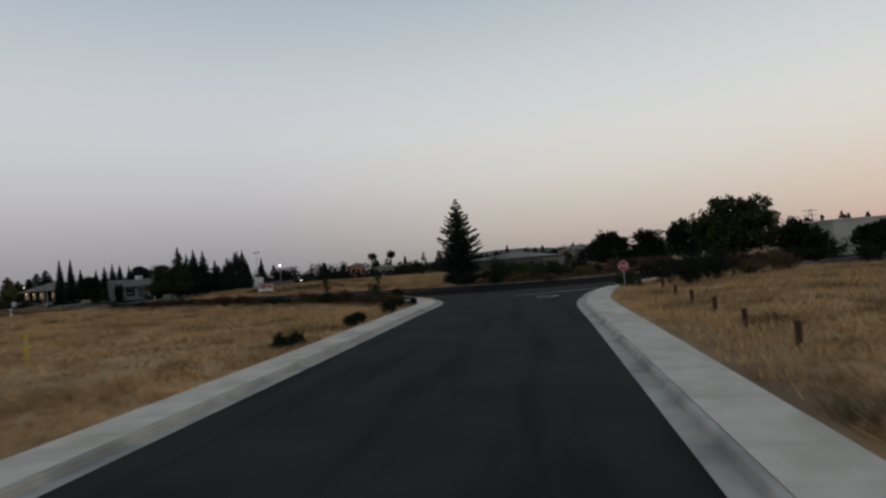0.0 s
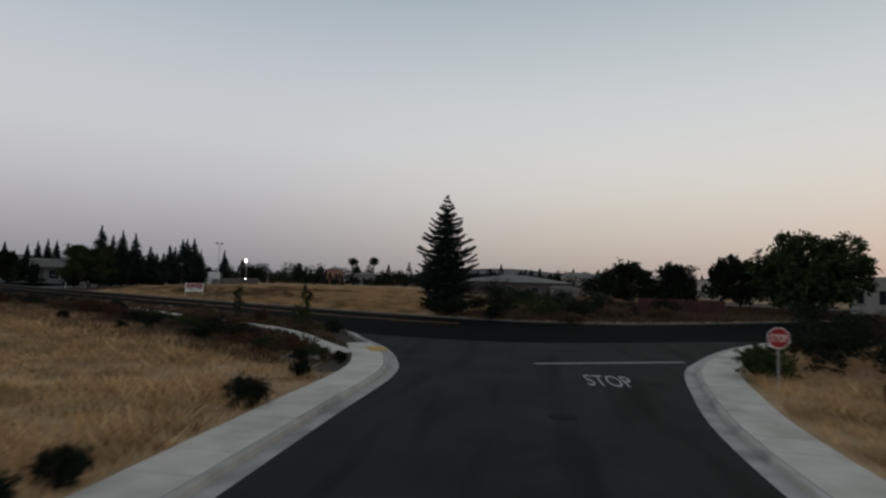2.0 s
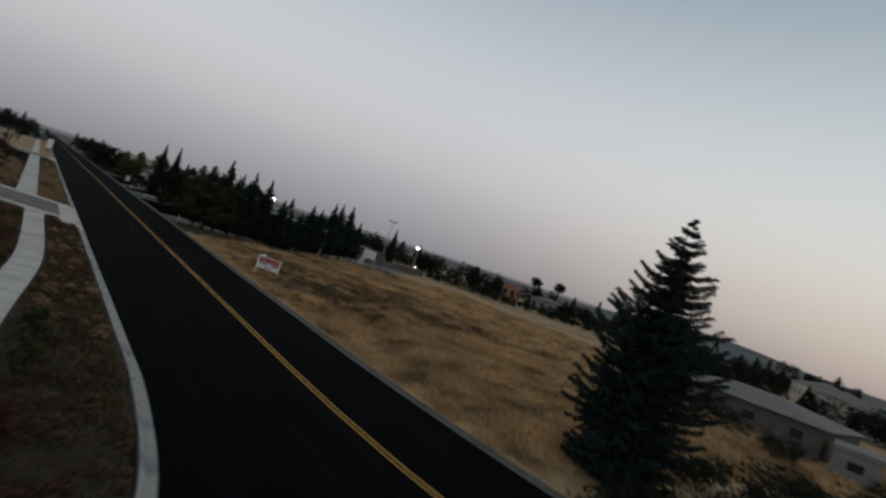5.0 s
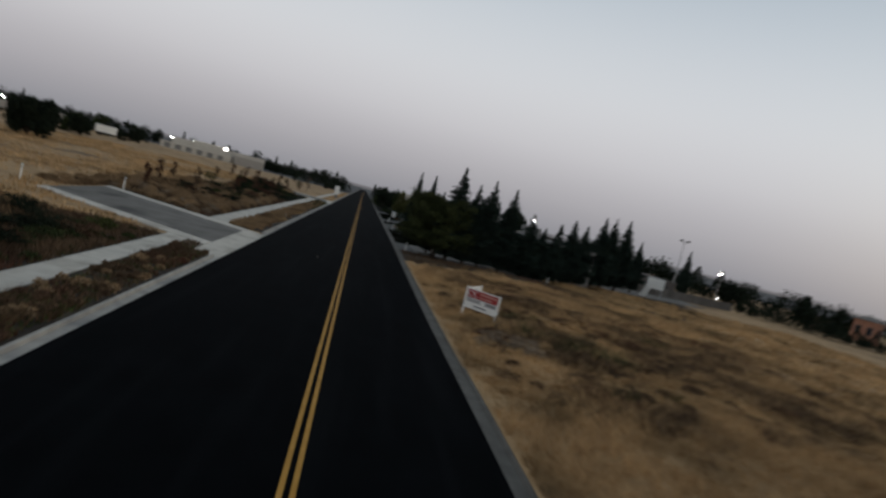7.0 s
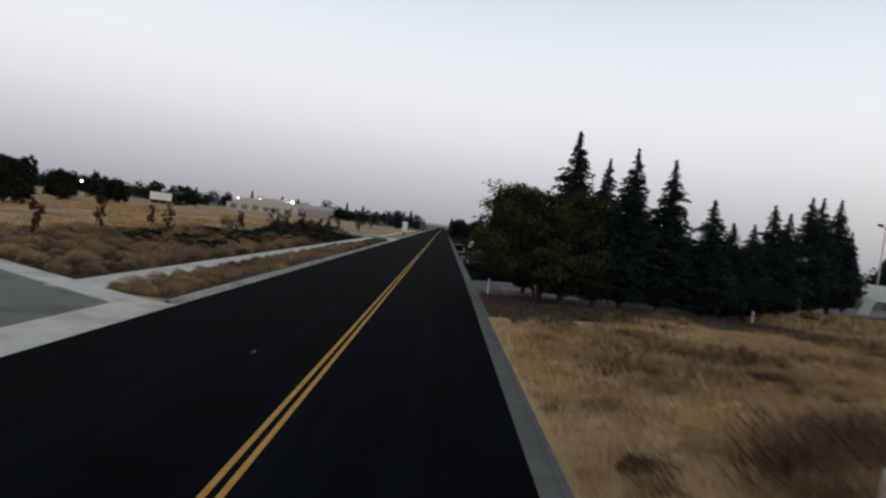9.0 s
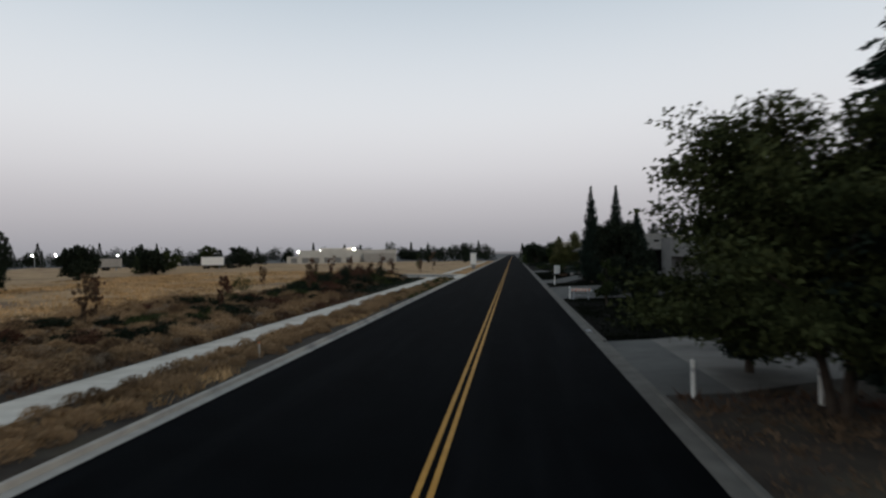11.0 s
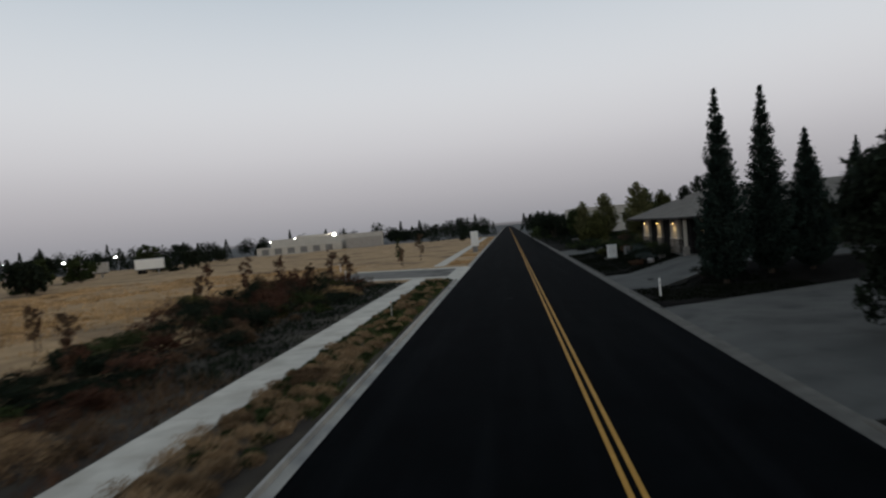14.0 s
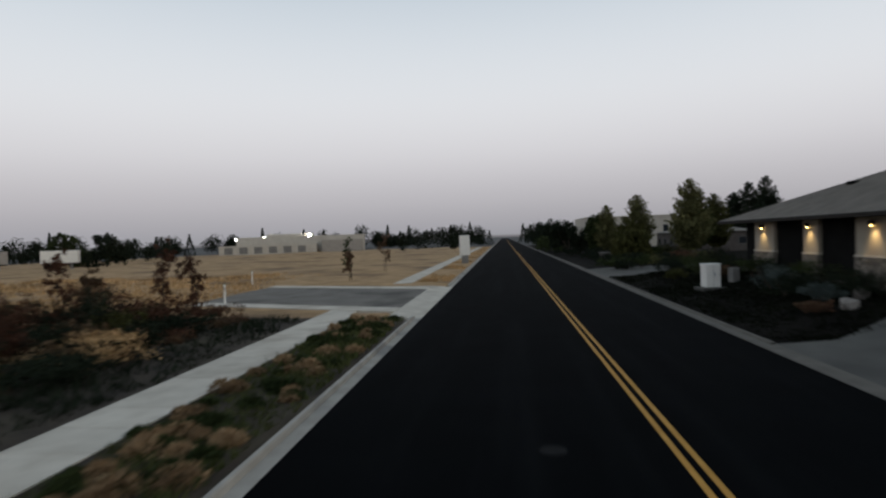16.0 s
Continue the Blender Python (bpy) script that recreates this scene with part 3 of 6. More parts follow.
def leaf_tris(rng, centres, size, flatness=0.6, along_dir=None):
    """Small leaf triangles round the centres, two to a leaf clump."""
    n = len(centres)
    a = unit(rng.normal(size=(n, 3)) * np.array([1, 1, flatness]))
    if along_dir is not None:
        a = unit(along_dir + 0.55 * a)
    b = unit(np.cross(a, unit(rng.normal(size=(n, 3)))))
    s = size * rng.uniform(0.55, 1.25, (n, 1))
    return np.stack([centres - a * s - b * s * 0.55, centres + a * s * 1.1, centres - a * s * 0.6 + b * s * 0.6], 1)


def trunk_mesh(name, h, r, mat, limbs=()):
    bm = bmesh.new()
    p, q = Vector((0, 0, -0.25)), Vector((0.03 * h * 0.2, 0, h * 0.45))
    rod(bm, p, q, r, r * 0.62, 8)
    rod(bm, q - Vector((0, 0, 0.05)), (0.0, 0.01 * h, h * 0.97), r * 0.62, r * 0.1, 7)
    for a, b, w in limbs:
        rod(bm, a, b, w, w * 0.35, 5)
    me = bpy.data.meshes.new(name)
    bm.to_mesh(me)
    bm.free()
    me.materials.append(mat)
    return me


def conifer_crown(name, seed, h, r, mat, skirt=0.1, droop=0.25, layers=26, per=11, leaf=0.2, power=0.85, rise=0.0, ragged=0.3):
    """A conifer's crown: whorls of tapering boughs, each set with needle sprays."""
    rng = np.random.default_rng(seed)
    cs, ds = [], []
    for i in range(layers):
        f = (i + rng.uniform(-0.3, 0.3)) / (layers - 1)
        z = h * (skirt + (1 - skirt) * np.clip(f, 0, 1))
        reach = r * (1 - np.clip(f, 0, 1)) ** power * (0.55 + 0.45 * min(1, f * 6 + 0.3)) + 0.06
        n = max(4, int(per * (0.45 + 0.55 * (1 - f))))
        for k in range(n):
            ang = rng.uniform(0, 2 * math.pi)
            length = reach * rng.uniform(1 - ragged, 1 + ragged * 0.55)
            m = max(3, int(length / leaf * 2.0))
            s = np.linspace(0.12, 1, m)
            out = np.array([math.cos(ang), math.sin(ang), 0])
            pz = z - droop * length * s ** 1.3 + rise * length * s ** 2
            spread = 0.22 * length * (1.1 - s)[:, None] * rng.normal(size=(m, 1))
            side_dir = np.array([-out[1], out[0], 0])
            pts = out * (length * s)[:, None] + side_dir * spread + np.stack([np.zeros(m), np.zeros(m), pz], 1) + rng.normal(size=(m, 3)) * leaf * 0.35
            for rep in range(2):
                cs.append(pts + rng.normal(size=(m, 3)) * leaf * 0.4)
                ds.append(np.repeat((out + [0, 0, -0.35])[None], m, 0))
    c, d = np.concatenate(cs), np.concatenate(ds)
    return triangles(name, leaf_tris(rng, c, leaf, 0.6, d), mat)


def clump_crown(name, seed, blobs, count, leaf, mat, shell=0.55, vertical=1.0):
    """A broad crown: leaves in clumps over the skins of several uneven lobes, with gaps."""
    rng = np.random.default_rng(seed)
    vol = np.array([b[3] * b[4] for b in blobs])
    cs = []
    for (x, y, z, rr, rz), n in zip(blobs, (count * vol / vol.sum()).astype(int)):
        clumps = max(6, n // 26)
        d = unit(rng.normal(size=(clumps, 3)))
        rad = rng.uniform(shell, 1.08, (clumps, 1))
        base = d * rad * np.array([rr, rr, rz]) + np.array([x, y, z])
        pts = np.repeat(base, n // clumps, 0)
        cs.append(pts + rng.normal(size=pts.shape) * np.array([rr, rr, rz]) * 0.13)
    c = np.concatenate(cs)
    return triangles(name, leaf_tris(rng, c, leaf, vertical), mat)


def tree_thing(name, trunk, crown, m, label, category="tree", group=""):
    t = thing(name, m, label, category, group)
    part("trunk", trunk, BARK, t)
    part("crown", crown, LEAVES, t)
    return t


def at(x, y, turn=0.0, scale=1.0, sz=None, dz=0.0):
    z = float(land(x, y))
    return Matrix.Translation((x, y, z + dz)) @ Matrix.Rotation(turn, 4, "Z") @ Matrix.Diagonal((scale, scale, sz or scale, 1))


def redwood_crown(name, seed, h, r, mat):
    """A redwood's crown: many short boughs at uneven heights that rise a little and hang at the tips, a ragged outline and a fine spire."""
    rng = np.random.default_rng(seed)
    cs, ds = [], []
    n = 620
    swell = rng.uniform(0.72, 1.18, (14, 9))
    for k in range(n):
        f = 1 - (1 - (k + rng.uniform(0, 1)) / n) ** 0.62
        f = min(f, 0.995)
        z = h * (0.07 + 0.93 * f)
        ang = rng.uniform(0, 2 * math.pi)
        full = r * min(1.0, 0.5 + 2.4 * f) * min(1.0, ((1 - f) / 0.8)) ** 0.92
        length = (full * swell[int(f * 13.9), int(ang / 6.2832 * 9) % 9] + 0.05) * rng.uniform(0.72, 1.18)
        m = max(4, int(length * 17))
        s = np.linspace(0.1, 1, m)
        out = np.array([math.cos(ang), math.sin(ang), 0])
        side_dir = np.array([-out[1], out[0], 0])
        up = 0.28 + 0.4 * f
        pz = z + up * length * (s - 0.85 * s ** 2.4)
        fan = 0.20 * length * np.sin(np.pi * np.clip(s * 0.9 + 0.05, 0, 1))[:, None]
        for rep in range(2):
            pts = out * (length * s)[:, None] + side_dir * fan * rng.normal(size=(m, 1)) + np.stack([np.zeros(m), np.zeros(m), pz], 1) + rng.normal(size=(m, 3)) * [0.04, 0.04, 0.06]
            cs.append(pts)
            ds.append(np.repeat((out * 0.8 + [0, 0, -0.25])[None], m, 0))
    tip = np.stack([rng.normal(size=90) * 0.035, rng.normal(size=90) * 0.035, h * rng.uniform(0.95, 1.02, 90)], 1)
    cs.append(tip)
    ds.append(np.repeat(np.array([[0, 0, 1.0]]), 90, 0))
    return triangles(name, leaf_tris(rng, np.concatenate(cs), 0.112, 0.6, np.concatenate(ds)), mat)


# redwood row: a few forms, then copies of their own height and turn
red_forms = []
for k in range(4):
    red_forms.append((trunk_mesh("redwood_trunk", 10, 0.2, BARK), redwood_crown("redwood_crown", 10 + k, 10, 2.0, NEEDLES)))
for i, (x, y, h, w) in enumerate(REDWOODS):
    tr, cr = red_forms[i % 4]
    m = at(x, y, i * 1.9, w, h / 10)
    tree_thing("redwood_tree", tr, cr, m, "dark green slender redwood in a planted row", "tree", "redwoods in a row")

# the deodar cedar across the junction
def cedar_crown(name, seed, h, r, mat):
    """Separate tiers of long boughs that sag and sweep up at their tips, each fringed with fine twigs of needles."""
    rng = np.random.default_rng(seed)
    tris = []
    tiers = 25
    for i in range(tiers):
        f = i / (tiers - 1)
        wide = r * min(1.0, 0.75 + 1.2 * f) * min(1.0, (1 - f) / 0.5) ** 0.85
        turn = rng.uniform(0, 6.28)
        boughs = int(14 - 7 * f)
        for k in range(boughs):
            z0 = h * (0.03 + 0.955 * f) + rng.normal() * 0.1
            ang = turn + 2 * math.pi * (k + rng.uniform(-0.3, 0.3)) / boughs
            length = (wide + 0.12) * rng.uniform(0.6, 1.15)
            out = np.array([math.cos(ang), math.sin(ang), 0.0])
            sd = np.array([-out[1], out[0], 0.0])
            m = max(5, int(length * 12))
            s = np.linspace(0.06, 1, m)
            sag, lift = rng.uniform(0.02, 0.16), rng.uniform(0.04, 0.2)
            zs = z0 - sag * length * np.sin(s * 2.2) + lift * length * s ** 3 + 0.22 * length * f * s
            axis = out * (length * s)[:, None] + np.stack([np.zeros(m), np.zeros(m), zs], 1)
            for side_sign in (-1, 1):
                tw = (0.10 + 0.17 * length * (1.05 - s) ** 0.7) * rng.uniform(0.5, 1.2, m)
                n = 14
                u = rng.uniform(0, 1, (m, n))
                base = axis[:, None, :] + (sd * side_sign + out * 0.7)[None, None, :] * (tw[:, None] * u)[:, :, None]
                base[:, :, 2] -= 0.35 * tw[:, None] * u ** 2
                base = base.reshape(-1, 3) + rng.normal(size=(m * n, 3)) * 0.03
                d = unit((sd * side_sign * 0.7 + out)[None] + rng.normal(size=(m * n, 3)) * 0.5 + [0, 0, -0.1])
                w = unit(np.cross(d, rng.normal(size=(m * n, 3))))
                ln = rng.uniform(0.07, 0.16, (m * n, 1)) * (0.75 + 0.1 * length)
                tris.append(np.stack([base - w * 0.026, base + w * 0.026, base + d * ln], 1))
    return triangles(name, np.concatenate(tris), mat)


def cedar_limbs(h, r, seed):
    rng = np.random.default_rng(seed)
    out = []
    for i in range(60):
        f = rng.uniform(0.03, 0.9)
        a, ln = rng.uniform(0, 6.28), r * (1 - f) ** 0.8 * 0.7
        out.append(((0, 0, h * f), (ln * math.cos(a), ln * math.sin(a), h * f - 0.12 * ln), 0.05 * (1.1 - f)))
    return out


cedar = tree_thing("cedar_tree", trunk_mesh("cedar_trunk", 12.3, 0.26, BARK, cedar_limbs(12.3, 3.4, 6)), cedar_crown("cedar_crown", 5, 12.5, 2.9, CEDAR_NEEDLES),
           at(*CEDAR, 0.4), "blue-green cedar with sagging boughs swept up at the tips", "tree")
part("inner_foliage", conifer_crown("cedar_inner_foliage", 8, 11.0, 2.5, CEDAR_NEEDLES, 0.01, 0.1, 40, 22, 0.12, 0.62, 0.12, 0.5), CEDAR_NEEDLES, cedar)

# ---- other trees ----
def broadleaf(name, x, y, h, spread, seed, mat, label, count=5200, leaf=0.16, low=0.25, lobes=9, stems=1, group="", squash=1.0):
    """A broad tree: trunk, limbs that reach into the lobes of the crown, and leaves in clumps."""
    rng = np.random.default_rng(seed)
    blobs, limbs = [], []
    for k in range(lobes):
        a = 2 * math.pi * k / lobes + rng.uniform(-0.4, 0.4)
        d = spread * (0.0 if k == 0 else rng.uniform(0.35, 0.68))
        z = h * (rng.uniform(low + 0.12, 0.74) if k else 0.72)
        r = spread * rng.uniform(0.34, 0.5)
        blobs.append((d * math.cos(a), d * math.sin(a), z, r, squash * max(min(r * rng.uniform(0.7, 1.0), h - z), 0.8 * z if low < 0.12 and z < 0.5 * h else 0.0)))
        limbs.append(((0, 0, h * low * rng.uniform(0.6, 1.0)), (d * math.cos(a) * 0.9, d * math.sin(a) * 0.9, z), 0.035 * h * rng.uniform(0.25, 0.5)))
    bm = bmesh.new()
    for s in range(stems):
        a = 2 * math.pi * s / max(stems, 1)
        o = 0.0 if stems == 1 else 0.25
        rod(bm, (o * 0.4 * math.cos(a), o * 0.4 * math.sin(a), -0.3), (o * 2.5 * math.cos(a), o * 2.5 * math.sin(a), h * low * 1.25), 0.022 * h / stems ** 0.4, 0.015 * h / stems ** 0.4, 8)
    for p, q, w in limbs:
        rod(bm, p, q, w, w * 0.3, 5)
    tr = bpy.data.meshes.new(name + "_trunk")
    bm.to_mesh(tr)
    bm.free()
    tr.materials.append(BARK)
    crown = clump_crown(name + "_crown", seed + 1, blobs, int(count * 1.5), leaf * 1.35, mat, 0.35)
    return tree_thing(name, tr, crown, at(x, y, seed), label, "tree", group)


def shrub(name, x, y, w, h, seed, mat, label, count=700, leaf=0.09, group="", dz=0.0):
    """A low bush: short stems and a crown of leaf clumps close to the ground."""
    rng = np.random.default_rng(seed)
    t = thing(name, at(x, y, seed * 0.7, dz=dz), label, "shrub", group)
    bm = bmesh.new()
    for k in range(5):
        a = rng.uniform(0, 6.28)
        rod(bm, (0, 0, -0.1), (0.3 * w * math.cos(a), 0.3 * w * math.sin(a), h * 0.6), 0.025, 0.008, 5)
    part("stem", bm, BARK, t)
    blobs = [(rng.uniform(-0.25, 0.25) * w, rng.uniform(-0.25, 0.25) * w, h * rng.uniform(0.35, 0.62), w * rng.uniform(0.26, 0.42), h * rng.uniform(0.3, 0.42)) for _ in range(4)]
    part("foliage", clump_crown(name + "_foliage", seed + 3, blobs, int(count * 2.2), leaf * 0.62, mat, 0.3), mat, t)
    return t


def sapling(x, y, h, seed, mat, label="thin staked sapling with rusty leaves"):
    """A young planted tree tied to a stake."""
    rng = np.random.default_rng(seed)
    t = thing("sapling_tree", at(x, y, seed), label, "tree", "planted saplings")
    part("stake", rod(bmesh.new(), (0.25, 0, -0.2), (0.25, 0, h * 0.55), 0.03, 0.03, 6), BARK, t)
    bm = bmesh.new()
    rod(bm, (0, 0, -0.2), (0.02, 0.03, h * 0.9), 0.035, 0.012, 6)
    for k in range(7):
        a, z = rng.uniform(0, 6.28), h * rng.uniform(0.4, 0.8)
        rod(bm, (0, 0, z), (0.16 * h * math.cos(a), 0.16 * h * math.sin(a), z + 0.14 * h), 0.012, 0.005, 4)
    part("trunk", bm, BARK, t)
    blobs = [(rng.uniform(-0.1, 0.1) * h, rng.uniform(-0.1, 0.1) * h, h * f, h * rng.uniform(0.10, 0.16), h * 0.15) for f in (0.36, 0.5, 0.64, 0.78, 0.9)]
    part("crown", clump_crown("sapling_crown", seed + 9, blobs, 1300, 0.075, mat, 0.15), mat, t)
    return t


def bough_tree(name, x, y, h, spread, seed, mat, label, boughs=46, stems=3, low=0.2, leaf=0.1):
    """A broad street tree: several stems, and layered sprays of leaves that reach out along the boughs with gaps between."""
    rng = np.random.default_rng(seed)
    bm = bmesh.new()
    for k in range(stems):
        a = 2 * math.pi * k / stems + 0.4
        rod(bm, (0.12 * math.cos(a), 0.12 * math.sin(a), -0.3), (0.9 * math.cos(a), 0.9 * math.sin(a), h * 0.45), 0.13, 0.07, 8)
    cs, ds = [], []
    for k in range(boughs):
        g = (k + 0.5) / boughs
        a = k * 2.39996 + rng.uniform(-0.35, 0.35)
        rise = rng.uniform(0.0, 0.30) + 0.6 * g ** 2
        reach = spread * rng.uniform(0.74, 1.06) * (1 - 0.42 * g ** 2)
        z0 = h * (low + 0.30 * g)
        top = min(h * rng.uniform(0.8, 0.9), z0 + reach * rise + h * 0.3 * g)
        out = np.array([math.cos(a), math.sin(a), 0.0])
        sd = np.array([-out[1], out[0], 0.0])
        rod(bm, (0.3 * out[0], 0.3 * out[1], z0), tuple(out * reach * 0.8 + [0, 0, z0 + (top - z0) * 0.8]), 0.05, 0.015, 5)
        for q in range(17 + int(12 * g)):
            t = rng.uniform(0.12, 1.0)
            c = out * reach * t + sd * rng.normal() * 0.24 * reach * (1.15 - t) + np.array([0, 0, z0 + (top - z0) * t ** 0.8 + rng.normal() * 0.14])
            m = rng.integers(40, 85)
            size = rng.uniform(0.28, 0.5)
            p = c + np.clip(rng.normal(size=(m, 3)), -1.5, 1.5) * np.array([size, size, size * 0.36])
            p[:, 2] -= 0.22 * np.hypot(p[:, 0] - c[0], p[:, 1] - c[1])
            cs.append(p)
            ds.append(np.repeat((out * 0.5 + [0, 0, -0.3])[None], m, 0))
    tr = bpy.data.meshes.new(name + "_trunk")
    bm.to_mesh(tr)
    bm.free()
    tr.materials.append(BARK)
    crown = triangles(name + "_crown", leaf_tris(rng, np.concatenate(cs), leaf, 0.8, np.concatenate(ds)), mat)
    return tree_thing(name, tr, crown, at(x, y, seed), label)


bough_tree("maple_tree", 9.6, 54.8, 8.9, 5.0, 21, MAPLE_LEAVES, "olive-green broad street tree with several stems", 60, 3, 0.16, 0.092)
broadleaf("street_tree", 10.3, 80.4, 4.9, 1.0, 31, DARK_LEAVES, "dense dark green tree on the lawn by the office", 9000, 0.09, 0.08, 10)
broadleaf("street_tree", 8.6, 85.0, 4.3, 0.85, 33, LEAVES, "small slim green tree beside the road", 2600, 0.08, 0.12, 7)
broadleaf("street_tree", 12.4, 99.2, 8.2, 2.9, 35, DARK_LEAVES, "dark spreading tree beside the barricaded driveway", 17000, 0.12, 0.03, 16)
for k, (x, y, h) in enumerate(((11.8, 117.6, 12.5), (15.2, 119.0, 12.3), (17.9, 119.2, 9.2))):
    tree_thing("cypress_tree", trunk_mesh("cypress_trunk", h, 0.2, BARK), conifer_crown("cypress_crown", 60 + k, h, 1.75, NEEDLES, 0.03, -0.2, 50, 34, 0.095, 0.95, 0.45, 0.45),
               at(x, y, k), "dark slender conifer with a ragged leaning tip", "tree", "conifers by the office")
for k, (x, y, h) in enumerate(((26.4, 128.9, 8.8), (28.6, 128.2, 9.8), (30.8, 127.6, 10.6), (32.8, 127.0, 10.2), (35.4, 126.4, 9.6), (48.5, 82.0, 9.0), (74.2, 109.3, 10.6))):
    tr, cr = red_forms[k % 4]
    tree_thing("redwood_tree", tr, cr, at(x, y, k * 2.1, 0.9, h / 10), "dark green slender redwood behind the offices", "tree", "redwoods behind the offices")
broadleaf("shade_tree", 34.0, 117.0, 11.5, 4.6, 41, DARK_LEAVES, "tall dark shade tree behind the office", 5200, 0.24, 0.3, 9)

# round the junction
broadleaf("oak_tree", 44.5, -51.6, 11.4, 6.6, 43, LEAVES, "large dark green oak beyond the junction", 12000, 0.24, 0.16, 14)
broadleaf("oak_tree", 56.0, -42.5, 8.6, 4.6, 45, DARK_LEAVES, "dark oak behind the large oak", 5200, 0.24, 0.15, 9)
for k, (x, y, h, s) in enumerate(((70.0, -22.5, 8.6, 4.0), (73.0, -29.0, 8.2, 4.4), (90.0, -14.0, 8.5, 4.5), (30.0, -62.0, 6.0, 3.4), (33.5, -71.0, 5.0, 3.2))):
    broadleaf("background_tree", x, y, h, s, 47 + k, DARK_LEAVES, "dark rounded tree in the distance", 6000, 0.2, 0.03, 10, group="trees beyond the junction")
for k, (x, y, w, h, m) in enumerate(((12.3, -27.6, 5.5, 4.3, DARK_LEAVES), (11.6, -32.4, 5.0, 3.0, LEAVES), (9.2, -23.6, 3.2, 1.9, DARK_LEAVES), (15.0, -34.5, 4.0, 2.2, DARK_LEAVES), (18.5, -37.0, 3.6, 1.6, WEEDS), (8.2, -28.5, 2.6, 1.4, DARK_LEAVES),
                                     (22.0, -40.5, 3.2, 1.4, WEEDS), (10.5, -35.5, 2.0, 0.9, WEEDS), (27.0, -52.5, 4.0, 2.6, DARK_LEAVES), (22.0, -58.8, 3.4, 2.2, WEEDS), (-12.6, -53.6, 2.6, 1.5, LEAVES), (-9.0, -54.9, 3.2, 2.4, DARK_LEAVES), (-4.5, -55.6, 3.4, 2.9, DARK_LEAVES), (-12.0, -57.8, 3.2, 2.2, DARK_LEAVES), (-7.0, -58.5, 3.4, 2.6, DARK_LEAVES),
                                     (1.5, -56.5, 3.4, 2.4, DARK_LEAVES), (7.5, -58.5, 3.2, 2.3, RED_LEAVES), (13.0, -62.0, 3.8, 2.6, DARK_LEAVES), (19.0, -66.0, 4.0, 2.6, DARK_LEAVES), (4.0, -62.0, 3.6, 2.2, WEEDS), (11.0, -69.0, 4.6, 2.4, DARK_LEAVES), (20.0, -77.0, 5.0, 2.8, WEEDS), (-1.0, -60.5, 3.0, 1.6, WEEDS))):
    shrub("roadside_shrub", x, y, w, h, 100 + k, m, "overgrown dark shrub by the junction", 1500, 0.13, "shrubs round the junction")
for k, (x, y, w, h) in enumerate(((-44.2, -49.9, 0.95, 0.8), (-42.8, -49.2, 0.85, 0.8), (-36.5, -46.0, 0.95, 0.8), (-35.2, -45.4, 0.9, 0.8), (-29.2, -42.7, 1.3, 1.05), (-25.2, -40.1, 0.85, 0.7), (-21.7, -12.2, 0.9, 0.8), (-22.3, -21.5, 0.8, 0.7), (-21.3, -22.4, 0.8, 0.7), (-22.9, -37.4, 0.7, 0.6), (-21.8, -38.6, 0.6, 0.55))):
    shrub("verge_bush", x, y, w, h, 140 + k, DARK_LEAVES, "dark green rounded bush at the pavement edge", 2600, 0.05, "bushes along the pavement")
for k, (x, y, w, h, m) in enumerate(((-17.3, 2.5, 3.4, 1.7, DARK_LEAVES), (-15.8, 12.0, 1.6, 0.9, WEEDS), (-16.0, -4.0, 2.6, 1.3, RED_LEAVES), (-17.5, -12.0, 2.4, 1.2, RED_LEAVES), (-15.3, -1.0, 2.0, 1.3, GREEN_WEEDS), (-16.9, -20.0, 2.2, 1.2, RED_LEAVES), (-17.8, -16.0, 2.0, 1.1, LEAVES), (-18.6, -25.0, 2.2, 1.2, DARK_LEAVES),
                                     (-14.3, -30.4, 1.6, 1.1, DARK_LEAVES), (-12.4, -25.5, 1.8, 1.7, LEAVES), (-11.5, -20.0, 1.4, 1.2, RED_LEAVES), (-10.6, -12.0, 1.3, 1.1, WEEDS), (-19.0, 8.0, 2.4, 1.2, RED_LEAVES), (-15.0, 18.5, 2.2, 1.1, DARK_LEAVES), (-17.5, 21.5, 2.6, 1.3, DARK_LEAVES), (-14.0, 22.5, 1.8, 0.8, GREEN_WEEDS), (-20.6, -34.3, 1.0, 0.7, DARK_LEAVES))):
    shrub("planting_shrub", x, y, w, h, 170 + k, m, "low dark shrub in the planted bed behind the pavement", 1100, 0.08, "shrubs in the planted bed")
for k in range(96):  # the overgrown bed along the straight
    rng = random.Random(900 + k)
    y = 62 + k * 0.78 + rng.uniform(-0.5, 0.5)
    x = rng.uniform(-23.0, -15.6)
    m = rng.choice((DARK_LEAVES, DARK_LEAVES, DARK_LEAVES, WEEDS, RED_LEAVES, LEAVES))
    shrub("planting_shrub", x, y, rng.uniform(1.6, 3.4), rng.uniform(0.6, 1.2) * (1.25 if y > 98 else 0.9), 300 + k, m, "overgrown dark shrub in the bed behind the pavement", 800, 0.1, "shrubs in the planted bed")
shrub("planting_shrub", -27.5, 100.2, 2.6, 2.3, 390, OLIVE_LEAVES, "bright green bush in the dry field", 1300, 0.08)
for k, (x, y, w, h) in enumerate(((-17.4, 110.8, 2.4, 2.0), (-19.5, 112.5, 2.0, 1.8))):
    shrub("planting_shrub", x, y, w, h, 395 + k, DARK_LEAVES, "dark green round bush behind the pavement", 1300, 0.08)
